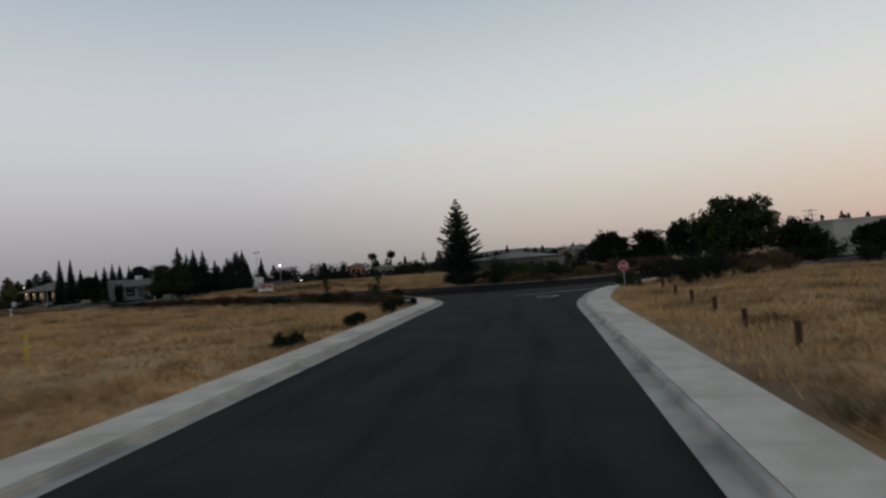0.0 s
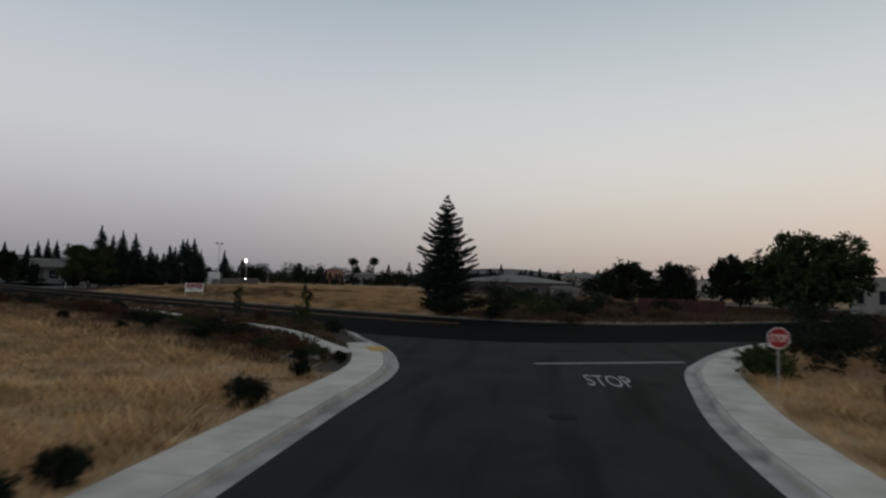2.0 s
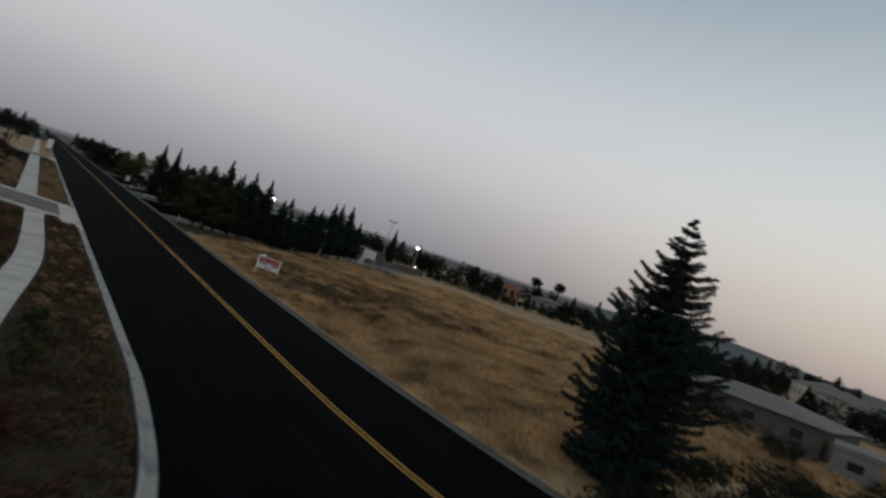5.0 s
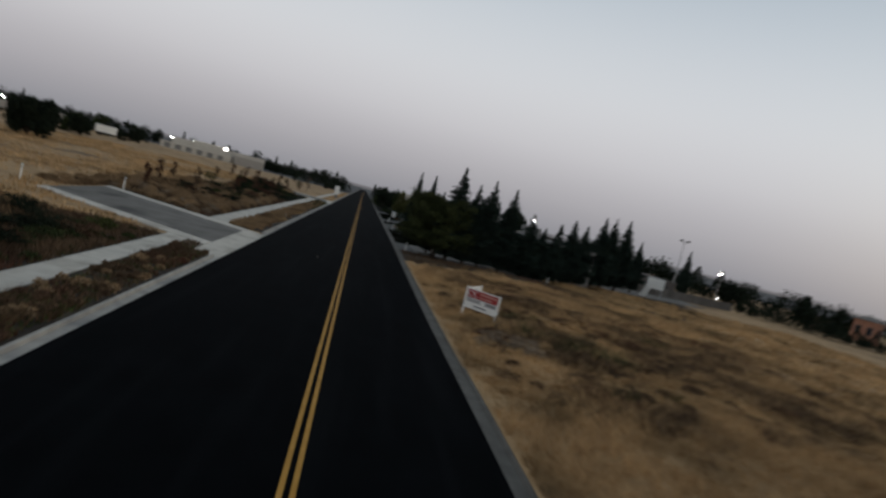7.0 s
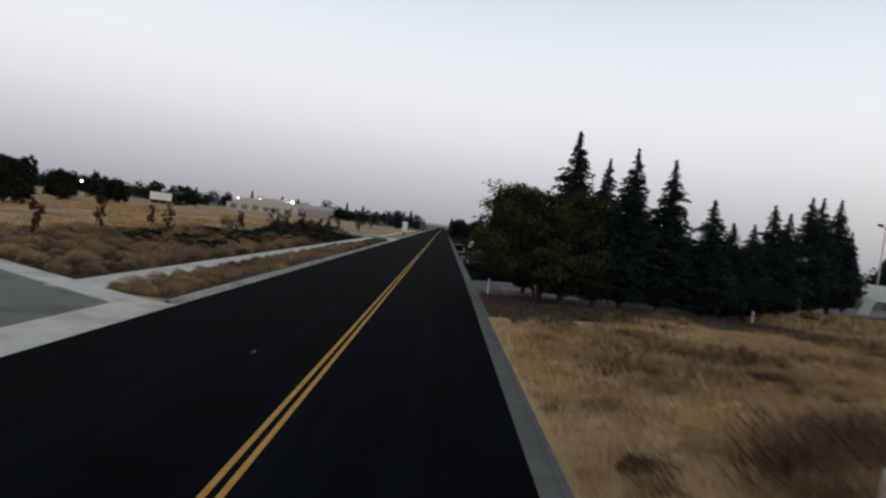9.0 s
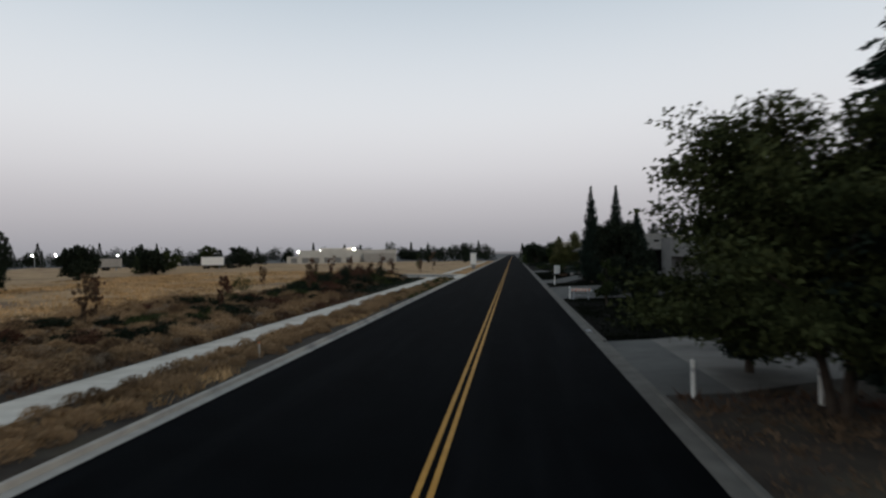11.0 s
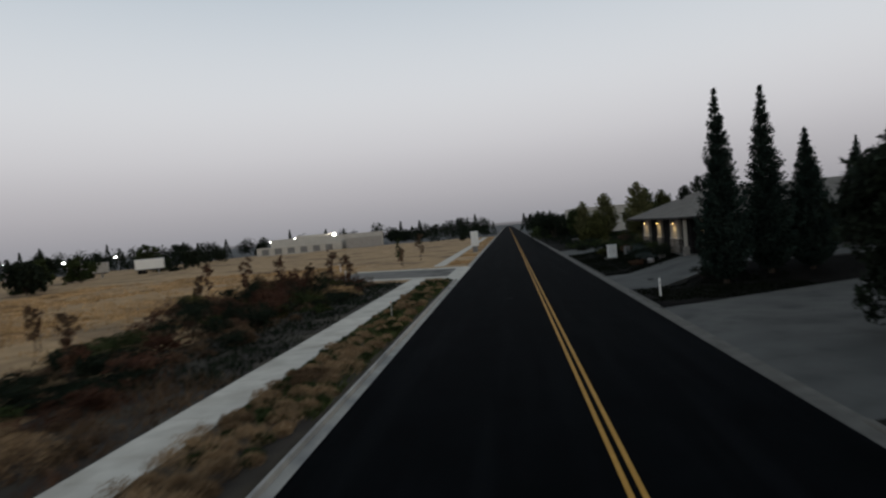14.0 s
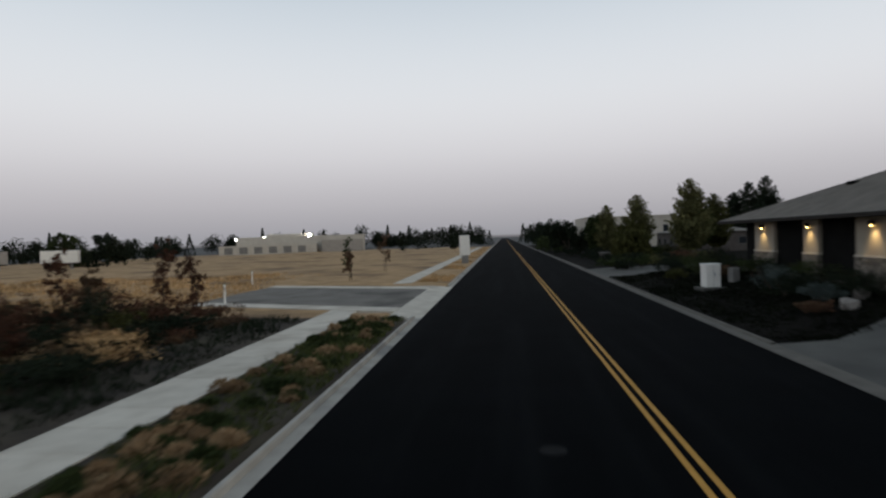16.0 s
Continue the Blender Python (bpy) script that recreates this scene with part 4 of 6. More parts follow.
shrub("planting_shrub", -17.5, 126.5, 4.2, 1.1, 398, STRAW, "straw-coloured dry clump behind the pavement", 1800, 0.1)
for k, (x, y, h, m) in enumerate(((-24.9, 64.0, 3.0, RED_LEAVES), (-21.7, 69.0, 3.0, WEEDS), (-27.2, 77.0, 2.6, WEEDS), (-28.5, 107.3, 2.8, WEEDS), (-26.7, 121.6, 2.6, WEEDS), (-22.5, 53.0, 2.6, RED_LEAVES), 
                                  (-28.0, 132.9, 3.9, RED_LEAVES), (-25.6, 136.1, 3.8, RED_LEAVES), (-20.6, 136.8, 4.0, RED_LEAVES), (-18.6, 136.0, 3.4, RED_LEAVES), (-30.5, 129.7, 3.8, RED_LEAVES), (-21.4, 132.4, 2.8, WEEDS), (-19.5, 99.0, 3.0, WEEDS), (-18.6, 78.5, 2.6, RED_LEAVES), (-19.0, 168.0, 4.2, LEAVES), (-17.5, 178.0, 4.6, WEEDS), (-18.2, 164.5, 3.0, WEEDS),
                                  (-11.2, -16.8, 2.6, LEAVES), (-13.8, -27.2, 2.8, LEAVES))):
    sapling(x, y, h, 500 + k, m)

for k in range(46):  # brush in the bed behind the corner pavement
    rng = random.Random(1300 + k)
    y = -37 + k * 1.25 + rng.uniform(-0.6, 0.6)
    x = rng.uniform(float(bed_edge(y)) + 0.6, float(np.interp(y, [-37.0, -23.4, -8.0, 8.0, 25.0], [-21.5, -16.3, -14.6, -13.6, -13.6])))
    m = rng.choice((DARK_LEAVES, DARK_LEAVES, RED_LEAVES, WEEDS, LEAVES))
    shrub("planting_shrub", x, y, rng.uniform(1.3, 2.6), rng.uniform(0.5, 1.15), 1400 + k, m, "overgrown dark shrub in the planted bed", 800, 0.09, "shrubs in the planted bed")
for k in range(34):  # thicket at the far end of the bed
    rng = random.Random(1500 + k)
    x, y = rng.uniform(-26, -16.5), rng.uniform(112, 137)
    shrub("planting_shrub", x, y, rng.uniform(2.0, 3.4), rng.uniform(1.1, 2.0), 1600 + k, rng.choice((DARK_LEAVES, DARK_LEAVES, RED_LEAVES, OLIVE_LEAVES)), "tangled dark shrub in the overgrown bed", 900, 0.09, "shrubs in the planted bed")

for k in range(11):  # taller rusty bushes before the second driveway
    rng = random.Random(2100 + k)
    shrub("planting_shrub", rng.uniform(-25.0, -17.5), 118 + k * 1.75, rng.uniform(2.0, 3.0), rng.uniform(1.9, 2.7), 2150 + k, rng.choice((RED_LEAVES, RED_LEAVES, DARK_LEAVES)), "tall rusty dark bush in the overgrown bed", 1200, 0.09, "shrubs in the planted bed")

# shrubs in front of the office
for k, (x, y, w, h, m) in enumerate(((11.2, 141.4, 2.4, 1.5, GREY_LEAVES), (10.6, 138.6, 2.4, 1.4, DARK_LEAVES), (12.3, 135.6, 2.6, 1.3, DARK_LEAVES), (12.6, 138.0, 2.8, 1.5, DARK_LEAVES), (12.6, 141.0, 2.8, 1.5, LEAVES), (12.4, 144.0, 3.0, 1.6, DARK_LEAVES), (12.6, 147.2, 2.8, 1.5, LEAVES), (12.2, 150.4, 3.0, 1.7, DARK_LEAVES),
                                     (11.4, 153.4, 3.0, 1.8, LEAVES), (13.6, 156.5, 3.2, 2.0, DARK_LEAVES), (10.4, 157.5, 2.6, 1.4, DARK_LEAVES), (9.4, 153.6, 1.8, 1.0, OLIVE_LEAVES), (10.9, 135.8, 1.7, 0.9, GREY_LEAVES), (9.6, 133.6, 1.4, 0.6, WEEDS), (11.0, 119.6, 1.5, 1.1, DARK_LEAVES), (13.0, 163.5, 3.0, 1.7, LEAVES), (11.6, 149.0, 1.6, 1.0, WEEDS),
                                     (10.4, 91.9, 2.6, 1.1, DARK_LEAVES), (15.0, 76.0, 3.6, 1.4, DARK_LEAVES), (15.2, 89.8, 2.8, 1.3, DARK_LEAVES), (13.0, 70.0, 3.0, 1.2, DARK_LEAVES), (15.4, 97.8, 2.0, 1.2, DARK_LEAVES))):
    shrub("garden_shrub", x, y, w, h, 560 + k, m, "clipped dark garden shrub by the offices", 1100, 0.08, "shrubs by the offices")
for k, (x, y, h, s, m) in enumerate(((16.0, 200, 6.8, 2.8, OLIVE_LEAVES), (9.2, 222, 6.8, 3.8, DARK_LEAVES), (13.8, 217, 8.2, 2.4, LEAVES), (54.0, 242, 14.0, 4.6, DARK_LEAVES),
                                     (38.0, 232, 10.5, 3.4, DARK_LEAVES), (10.0, 262, 8.0, 5.0, DARK_LEAVES), (11.0, 300, 8.0, 5.0, DARK_LEAVES), (12.0, 360, 10.0, 6.0, DARK_LEAVES), (13.0, 184, 4.4, 2.4, OLIVE_LEAVES))):
    broadleaf("street_tree", x, y, h, s, 600 + k, m, "leafy tree farther along the road", 5000, 0.17, 0.06, 11, group="trees farther along the road")
for k, (x, y, w, h) in enumerate(((9.0, 170, 3, 1.2), (11.0, 176, 3.5, 1.6), (10.0, 184, 4, 1.5), (14.0, 168, 3, 1.6), (9.5, 193, 4, 1.5), (12.0, 205, 5, 1.8), (8.8, 212, 4, 1.6), (17.0, 180, 4, 1.8))):
    shrub("garden_shrub", x, y, w, h, 640 + k, DARK_LEAVES, "dark hedge clump farther along the road", 900, 0.14, "hedges farther along the road")

for k, (x, y, h, r, m) in enumerate(((19.0, 208, 9.7, 2.9, ROAD_LEAVES), (22.4, 192, 10.6, 3.0, ROAD_LEAVES), (26.5, 203, 9.8, 2.8, LEAVES), (30.5, 206, 9.2, 2.8, OLIVE_LEAVES), (46.0, 232, 12.8, 3.4, DARK_LEAVES), (52.0, 238, 14.4, 3.6, DARK_LEAVES), (41.0, 226, 10.5, 3.0, DARK_LEAVES), (15.0, 214, 8.4, 2.2, ROAD_LEAVES))):
    tree_thing("pear_tree", trunk_mesh("pear_trunk", h, 0.16, BARK), conifer_crown("pear_crown", 760 + k, h, r, m, 0.1, -0.35, 26, 16, 0.2, 0.55, 0.3, 0.4),
               at(x, y, k), "dense pointed leafy tree farther along the road", "tree", "trees farther along the road")
for k, (x, y, w, h) in enumerate(((16.0, -26.0, 4.0, 2.4), (20.0, -29.5, 4.4, 2.6), (24.0, -24.0, 4.6, 2.8), (28.0, -31.0, 5.0, 2.6), (33.0, -25.0, 5.2, 2.8), (37.0, -17.0, 5.0, 2.6), (40.0, -10.0, 5.0, 2.4), (41.0, -4.0, 5.0, 2.4), (44.5, -24.5, 5.0, 3.0), (18.5, -21.0, 3.4, 1.8), (31.0, -38.0, 4.6, 2.4), (25.0, -36.0, 3.6, 1.8))):
    shrub("roadside_shrub", x, y, w, h, 1800 + k, DARK_LEAVES, "dark rounded shrub in front of the low house", 1500, 0.13, "shrubs round the junction")
for k in range(18):
    rng = random.Random(1700 + k)
    shrub("garden_shrub", rng.uniform(8.5, 24.0), rng.uniform(166, 215), rng.uniform(2.5, 4.5), rng.uniform(1.0, 2.2), 1720 + k, rng.choice((LEAVES, OLIVE_LEAVES, ROAD_LEAVES, WEEDS)), "leafy garden shrub farther along the road", 900, 0.13, "hedges farther along the road")

# the field to the west and what closes it
broadleaf("field_oak", -58.0, 97.5, 7.4, 3.8, 650, DARK_LEAVES, "dark round oak standing in the dry field", 12000, 0.16, 0.06, 14)
broadleaf("field_oak", -74.4, 134.5, 6.5, 3.3, 654, DARK_LEAVES, "dark round oak in the dry field", 8000, 0.16, 0.05, 12)
for k, (x, y, h, s) in enumerate(((-103.5, 195.0, 7.8, 4.4), (-97.5, 199.0, 6.4, 3.4), (-80.5, 165.0, 6.5, 4.0), (-86.0, 172.0, 6.0, 3.5), (-92.0, 232.0, 8.0, 5.0), (-104.0, 236.0, 9.0, 5.0))):
    broadleaf("field_tree", x, y, h, s, 660 + k, (DARK_LEAVES, LEAVES)[k % 2], "dark tree clump in the dry field", 2600, 0.24, 0.05, 7, group="trees in the field")


def tree_belt(name, start, end, n, h, mat, seed, label):
    """A distant belt of uncountable trees, one mesh of leaf clumps on hidden stems."""
    rng = np.random.default_rng(seed)
    cs = []
    for k in range(n):
        f = (k + rng.uniform(-0.4, 0.4)) / n
        x, y = start[0] + (end[0] - start[0]) * f + rng.normal() * 4, start[1] + (end[1] - start[1]) * f + rng.normal() * 4
        hh, w = h * rng.uniform(0.5, 1.15), h * rng.uniform(0.28, 0.55)
        m = 380
        if rng.uniform() < 0.3:
            f2 = rng.uniform(0, 1, m)
            r = (1 - f2) * w * 0.75
            a = rng.uniform(0, 6.28, m)
            pts = np.stack([x + r * np.cos(a), y + r * np.sin(a), 0.2 + f2 * hh * 1.1], 1)
        else:
            d = unit(rng.normal(size=(m, 3)))
            pts = d * rng.uniform(0.3, 1, (m, 1)) * np.array([w, w, hh * 0.48]) + np.array([x, y, hh * 0.5])
        pts[:, 2] += land(pts[:, 0], pts[:, 1])
        cs.append(pts)
    me = triangles(name, leaf_tris(rng, np.concatenate(cs), h * 0.055, 0.7), mat)
    return tagged(new(name, me), label, "trees", kind="stuff")


tree_belt("far_tree_belt", (-330, 200), (-60, 420), 110, 9, DARK_LEAVES, 1, "distant belt of dark trees behind the dry field")
tree_belt("far_tree_belt", (-75, 400), (-14, 480), 30, 11, DARK_LEAVES, 2, "distant belt of dark trees along the road")
tree_belt("far_tree_belt", (-24, 290), (-16, 420), 16, 6, DARK_LEAVES, 3, "distant belt of dark trees along the road")
tree_belt("far_tree_belt", (-215, 268), (-95, 268), 42, 6.0, DARK_LEAVES, 12, "distant belt of dark trees behind the trailers")
tree_belt("far_tree_belt", (60, 165), (128, 128), 40, 8.5, DARK_LEAVES, 4, "distant belt of dark trees behind the eastern field")
tree_belt("far_tree_belt", (128, 128), (190, 40), 80, 7.5, DARK_LEAVES, 5, "distant belt of dark trees behind the eastern field")
tree_belt("far_hedge", (86, 106), (160, 44), 100, 3.6, DARK_LEAVES, 11, "dark hedge at the end of the eastern field")
tree_belt("far_tree_belt", (95, 34), (130, -40), 46, 6.0, DARK_LEAVES, 6, "distant belt of dark trees among the houses")
tree_belt("far_tree_belt", (14, 420), (60, 700), 40, 10, DARK_LEAVES, 7, "distant belt of dark trees along the road")
tree_belt("far_tree_belt", (420, 150), (470, -60), 40, 10, DARK_LEAVES, 8, "distant belt of dark trees on the hills")
tree_belt("far_tree_belt", (60, -90), (150, -40), 40, 6.5, DARK_LEAVES, 9, "distant belt of dark trees beyond the fields")
tree_belt("far_tree_belt", (10, 240), (30, 300), 14, 6, LEAVES, 10, "belt of street trees farther along the road")


# ---- dry grass ----
def hard(x, y):
    """Where asphalt, kerbs, pavements and driveways lie."""
    h = inside(x, y, offset(west_line, -0.66) + seam[1:] + offset(corner_r, -2.35)[k9 + 1:] + offset(east_line, -0.66))
    h |= inside(x, y, offset(corner_l, -2.12)[::-1] + seam[1:] + offset(corner_r, -2.4)[:k9][::-1])
    for wy0, wy1, wx in ((39.5, 138, -12.85), (156, 330, -12.85)):
        h |= (y > wy0) & (y < wy1) & (x > wx - 0.05) & (x < -10.82)
    wx = np.interp(y, [p.y for p in WALK_W[::-1]], [p.x for p in WALK_W[::-1]])
    h |= (y > -37.5) & (y < 25) & (x > wx - 0.1) & (x < wx + 1.55)
    for (y0, y1), (e0, e1), sk in zip(DRIVES_L, ((25.6, 39.6), (139.0, 154.6)), (0.6, 0.38)):
        yy = y - sk * np.maximum(0, -9.0 - x)
        h |= (x > -24.2) & (x < XL) & (yy > e0) & (yy < e1)
        h |= (x > -9.1) & (x < XL) & (y > y0) & (y < y1)
        h |= (x > -12.9) & (x < XL) & (y > e1 - 1.0) & (y < y1)
        h |= (x > -11.8 if y0 < 100 else x > -12.9) & (x < -10.2 if y0 < 100 else x < -11.2) & (y > y0) & (y < e0 + 3)
    for (y0, y1), deep, fl in zip(DRIVES_R, (60, 11, 16, 12), (32, 5, 4, 3)):
        yy = y - fl * np.clip((x - XR - 2.6) / deep, 0, 1)
        h |= (x < XR + 2.6 + deep) & (x > XR) & (yy > y0) & (yy < y1)
    return h


def grass(name, area, n, height, width, mat, seed, label, lean=0.45, blades=7, tuft=0.16, patch=None):
    """Grass: tufts of thin leaning blades, scattered over an area given by its corners."""
    rng = np.random.default_rng(seed)
    x0, y0, x1, y1 = area
    x, y = rng.uniform(x0, x1, n), rng.uniform(y0, y1, n)
    keep = ~hard(x, y)
    if patch is not None:
        keep &= patch(x, y, rng)
    x, y = x[keep], y[keep]
    size = np.clip(0.45 + 0.75 * waves(x * 2.3, y * 2.1) + rng.normal(size=len(x)) * 0.18, 0.45, 1.5)
    bx = np.repeat(x, blades) + rng.normal(size=len(x) * blades) * tuft
    by = np.repeat(y, blades) + rng.normal(size=len(x) * blades) * tuft
    keep = ~hard(bx, by)
    bx, by, size = bx[keep], by[keep], np.repeat(size, blades)[keep]
    m = len(bx)
    bz = land(bx, by) - 0.02
    hgt = height * size * rng.uniform(0.5, 1.2, m)
    a = rng.uniform(0, 6.28, m)
    tip = np.stack([bx + np.cos(a) * hgt * lean * rng.uniform(0.2, 1.3, m), by + np.sin(a) * hgt * lean * rng.uniform(0.2, 1.3, m), bz + hgt], 1)
    w = width * rng.uniform(0.6, 1.4, m)
    b = rng.uniform(0, 6.28, m)
    off = np.stack([np.cos(b) * w, np.sin(b) * w, np.zeros(m)], 1)
    base = np.stack([bx, by, bz], 1)
    me = triangles(name, np.stack([base - off, base + off, tip], 1), mat)
    return tagged(new(name, me), label, "grass", kind="stuff")


def mounds(name, area, n, r0, r1, mat, seed, label, twigs=300, size=0.062, patch=None, gap=0.0):
    """Rounded tumbleweeds: domes of fine crossing twigs, no nearer than gap times their width."""
    rng = np.random.default_rng(seed)
    x0, y0, x1, y1 = area
    x, y = rng.uniform(x0, x1, n), rng.uniform(y0, y1, n)
    keep = ~hard(x, y)
    if patch is not None:
        keep &= patch(x, y, rng)
    x, y = x[keep], y[keep]
    r = rng.uniform(r0, r1, len(x))
    if gap:
        chosen = []
        for i in range(len(x)):
            if all(math.hypot(x[i] - x[j], y[i] - y[j]) > gap * (r[i] + r[j]) for j in chosen):
                chosen.append(i)
        x, y, r = x[chosen], y[chosen], r[chosen]
    d = unit(rng.normal(size=(len(x), twigs, 3)))
    d[:, :, 2] = np.abs(d[:, :, 2])
    c = d * (r[:, None] * rng.uniform(0.55, 1.05, (len(x), twigs)))[:, :, None] * np.array([1, 1, 0.75])
    c[:, :, 0] += x[:, None]
    c[:, :, 1] += y[:, None]
    c, d = c.reshape(-1, 3), d.reshape(-1, 3)
    free = ~hard(c[:, 0], c[:, 1])
    c, d = c[free], d[free]
    c[:, 2] += land(c[:, 0], c[:, 1])
    return tagged(new(name, triangles(name, leaf_tris(rng, c, size, 0.8, 0.7 * d), mat)), label, "grass", kind="stuff")


def thin(limit):
    return lambda x, y, rng: waves(x * 1.1 + 3, y * 1.3) + 0.25 * rng.normal(size=len(x)) > limit


mounds("tumbleweeds", (-27, 40.5, -13.5, 92), 1500, 0.5, 1.2, TAN_BRUSH, 21, "large dry tan tumbleweed clumps in the overgrown bed", 1500, 0.05, None, 0.8)
mounds("tumbleweeds", (-26, 44, -13.3, 92), 260, 0.3, 0.75, WEEDS, 22, "brown dead brush in the overgrown bed", 300, 0.08)
mounds("tumbleweeds", (-24, 40.5, -13.5, 84), 420, 0.35, 0.85, GREY_STRAW, 49, "grey-tan dead brush in the overgrown bed", 900, 0.045, None, 1.1)
mounds("tumbleweeds", (-10.9, 40.5, -8.4, 104), 700, 0.28, 0.72, TAN_BRUSH, 23, "dry tan clumps in the strip beside the kerb", 800, 0.04, None, 0.62)
mounds("tumbleweeds", (-10.7, 98, -8.3, 137), 75, 0.2, 0.5, TAN_BRUSH, 34, "dry tan clumps among green weeds")
mounds("tumbleweeds", (-11.0, 90, -8.1, 137), 130, 0.15, 0.42, LEAVES, 24, "dark green weed clumps in the strip beside the kerb")
mounds("tumbleweeds", (-26, 62, -15.5, 137), 160, 0.3, 0.75, WEEDS, 25, "brown dead brush in the overgrown bed")
grass("dark_brush", (8.0, 5, 30, 30), 420, 0.55, 0.035, WEEDS, 41, "matted dark brown brush in the roadside field", 1.3, 80, 0.45, lambda x, y, rng: (x > 7.6 + 2.2 * np.abs(np.sin(y * 0.4))) & (waves(x * 2.2, y * 2.0 + 2) > 0.4))
grass("dark_brush", (8.5, 8, 22, 24), 150, 0.5, 0.035, LEAVES, 42, "olive-green brush in the roadside field", 1.3, 80, 0.4, lambda x, y, rng: waves(x * 1.8 + 1, y * 2.2) > 0.55)
grass("dark_brush", (8.4, 28, 26, 46), 300, 0.45, 0.03, WEEDS, 50, "olive-brown matted brush near the redwood row", 1.2, 80, 0.45, lambda x, y, rng: waves(x * 1.9, y * 2.1 + 1) > 0.5)
mounds("grey_brush", (7.4, 13.4, 10.4, 16.4), 12, 0.4, 0.8, GREY_STRAW, 43, "grey dead tumbleweeds by the property sign", 900, 0.045)
mounds("tumbleweeds", (6.6, 6, 22, 44), 220, 0.25, 0.6, STRAW, 47, "rounded dry clumps in the roadside field", 300, 0.05)
mounds("tumbleweeds", (6.8, 6, 24, 30), 120, 0.3, 0.65, WEEDS, 48, "rounded brown clumps in the roadside field", 300, 0.05)
grass("matted_grass", (6.4, -18, 40, 44.5), 420, 0.45, 0.02, WEEDS, 26, "matted brown grass in the roadside field", 1.4, 70, 0.5, thin(0.55))
grass("matted_grass", (6.4, -18, 40, 44.5), 850, 0.5, 0.018, STRAW, 27, "matted pale grass in the roadside field", 1.5, 120, 0.5, thin(0.4))
mounds("tumbleweeds", (-11.0, -12, -8.1, 23.5), 60, 0.18, 0.46, TAN_BRUSH, 44, "dry tan clumps in the planted strip")
mounds("tumbleweeds", (-11.2, -26, -8.1, 23.5), 180, 0.18, 0.46, WEEDS, 45, "brown dead brush in the planted strip")
mounds("tumbleweeds", (-16, -30, -12.0, 25), 180, 0.19, 0.50, LEAVES, 46, "dark green weed clumps behind the pavement")
grass("matted_grass", (-60, -55, -19, 10), 700, 0.45, 0.035, STRAW, 28, "matted pale grass beside the side street", 1.5, 60, 0.5, lambda x, y, rng: x < bed_edge(y) - 0.5)
grass("matted_grass", (-60, -95, 5, -54), 700, 0.45, 0.035, STRAW, 29, "matted pale grass on the far side of the street", 1.5, 60, 0.5, thin(0.4))
grass("dark_ground_cover", (6.0, 112, 16, 161), 7000, 0.14, 0.035, LAWN, 30, "low ground cover round the offices in the shade-tinted lawn colour", 0.9, 8, 0.2)
grass("dry_grass", (6.0, -20, 30, 49), 15900, 0.42, 0.016, STRAW, 1, "tall straw-coloured dry grass in the roadside field", 0.7, 18, 0.2, lambda x, y, rng: y < 44.5 + 1.6 * np.sin(x * 0.55) + 0.9 * np.sin(x * 1.7) + rng.normal(size=len(x)) * 1.3)
grass("dry_grass", (26, -22, 75, 75), 9000, 0.55, 0.06, STRAW, 2, "straw-coloured dry grass in the roadside field", 0.6, 8, 0.3)
grass("dry_grass", (-70, -60, -13, 26), 26000, 0.36, 0.02, STRAW, 3, "straw-coloured dry grass beside the side street", 0.7, 13, 0.2, lambda x, y, rng: (x < bed_edge(y) + 0.8 * np.sin(y * 0.5)) & (y > -75) & (waves(x * 0.6, y * 0.6) + 0.2 * rng.normal(size=len(x)) > 0.28))
grass("dry_grass", (-60, -95, 14, -50), 16000, 0.36, 0.02, STRAW, 4, "straw-coloured dry grass on the far side of the street", 0.7, 13, 0.2)
grass("dry_grass", (-75, 26, -14, 175), 22000, 0.32, 0.05, STRAW, 5, "mown straw-coloured grass in the western field", 0.6, 7, 0.3, lambda x, y, rng: ((x < -24 + np.sin(y * 0.3)) | (y < 40)) & (waves(x, y * 0.4) + 0.2 * rng.normal(size=len(x)) > 0.3))
grass("dry_grass", (-11.2, 40, -7.8, 330), 5200, 0.3, 0.03, STRAW, 6, "dry straw tufts in the strip beside the kerb", 0.7, 9, 0.16, lambda x, y, rng: (waves(x * 1.1 + 3, y * 1.3) > 0.45) & ((y < 88) | (y > 156)))
grass("green_weeds", (-11.2, 94, -7.8, 137), 2300, 0.2, 0.035, GREEN_WEEDS, 7, "low green weeds in the strip beside the kerb", 0.9, 9, 0.16)
grass("brown_weeds", (-15, -32, -7.6, 26), 5000, 0.3, 0.03, WEEDS, 8, "brown weeds in the planted strip", 0.8, 8, 0.16)
grass("green_weeds", (-12, -30, -7.6, 24), 1500, 0.22, 0.035, GREEN_WEEDS, 9, "low green weeds in the planted strip", 0.9, 8, 0.15)
grass("brown_weeds", (-25, 41, -12.8, 100), 4500, 0.3, 0.035, WEEDS, 10, "brown weeds in the overgrown bed", 0.8, 8, 0.2)
grass("dark_weeds", (-25, 98, -13.0, 137), 1700, 0.3, 0.035, DARK_LEAVES, 35, "dark low weeds in the overgrown bed", 0.9, 9, 0.2)
grass("brown_weeds", (-26, 98, -16.5, 137), 500, 0.45, 0.03, WEEDS, 36, "brown weeds in the overgrown bed", 0.8, 8, 0.2)
grass("brown_weeds", (-24, -38, -12, 26), 11000, 0.35, 0.03, WEEDS, 12, "brown weeds in the planted bed", 0.8, 8, 0.2)
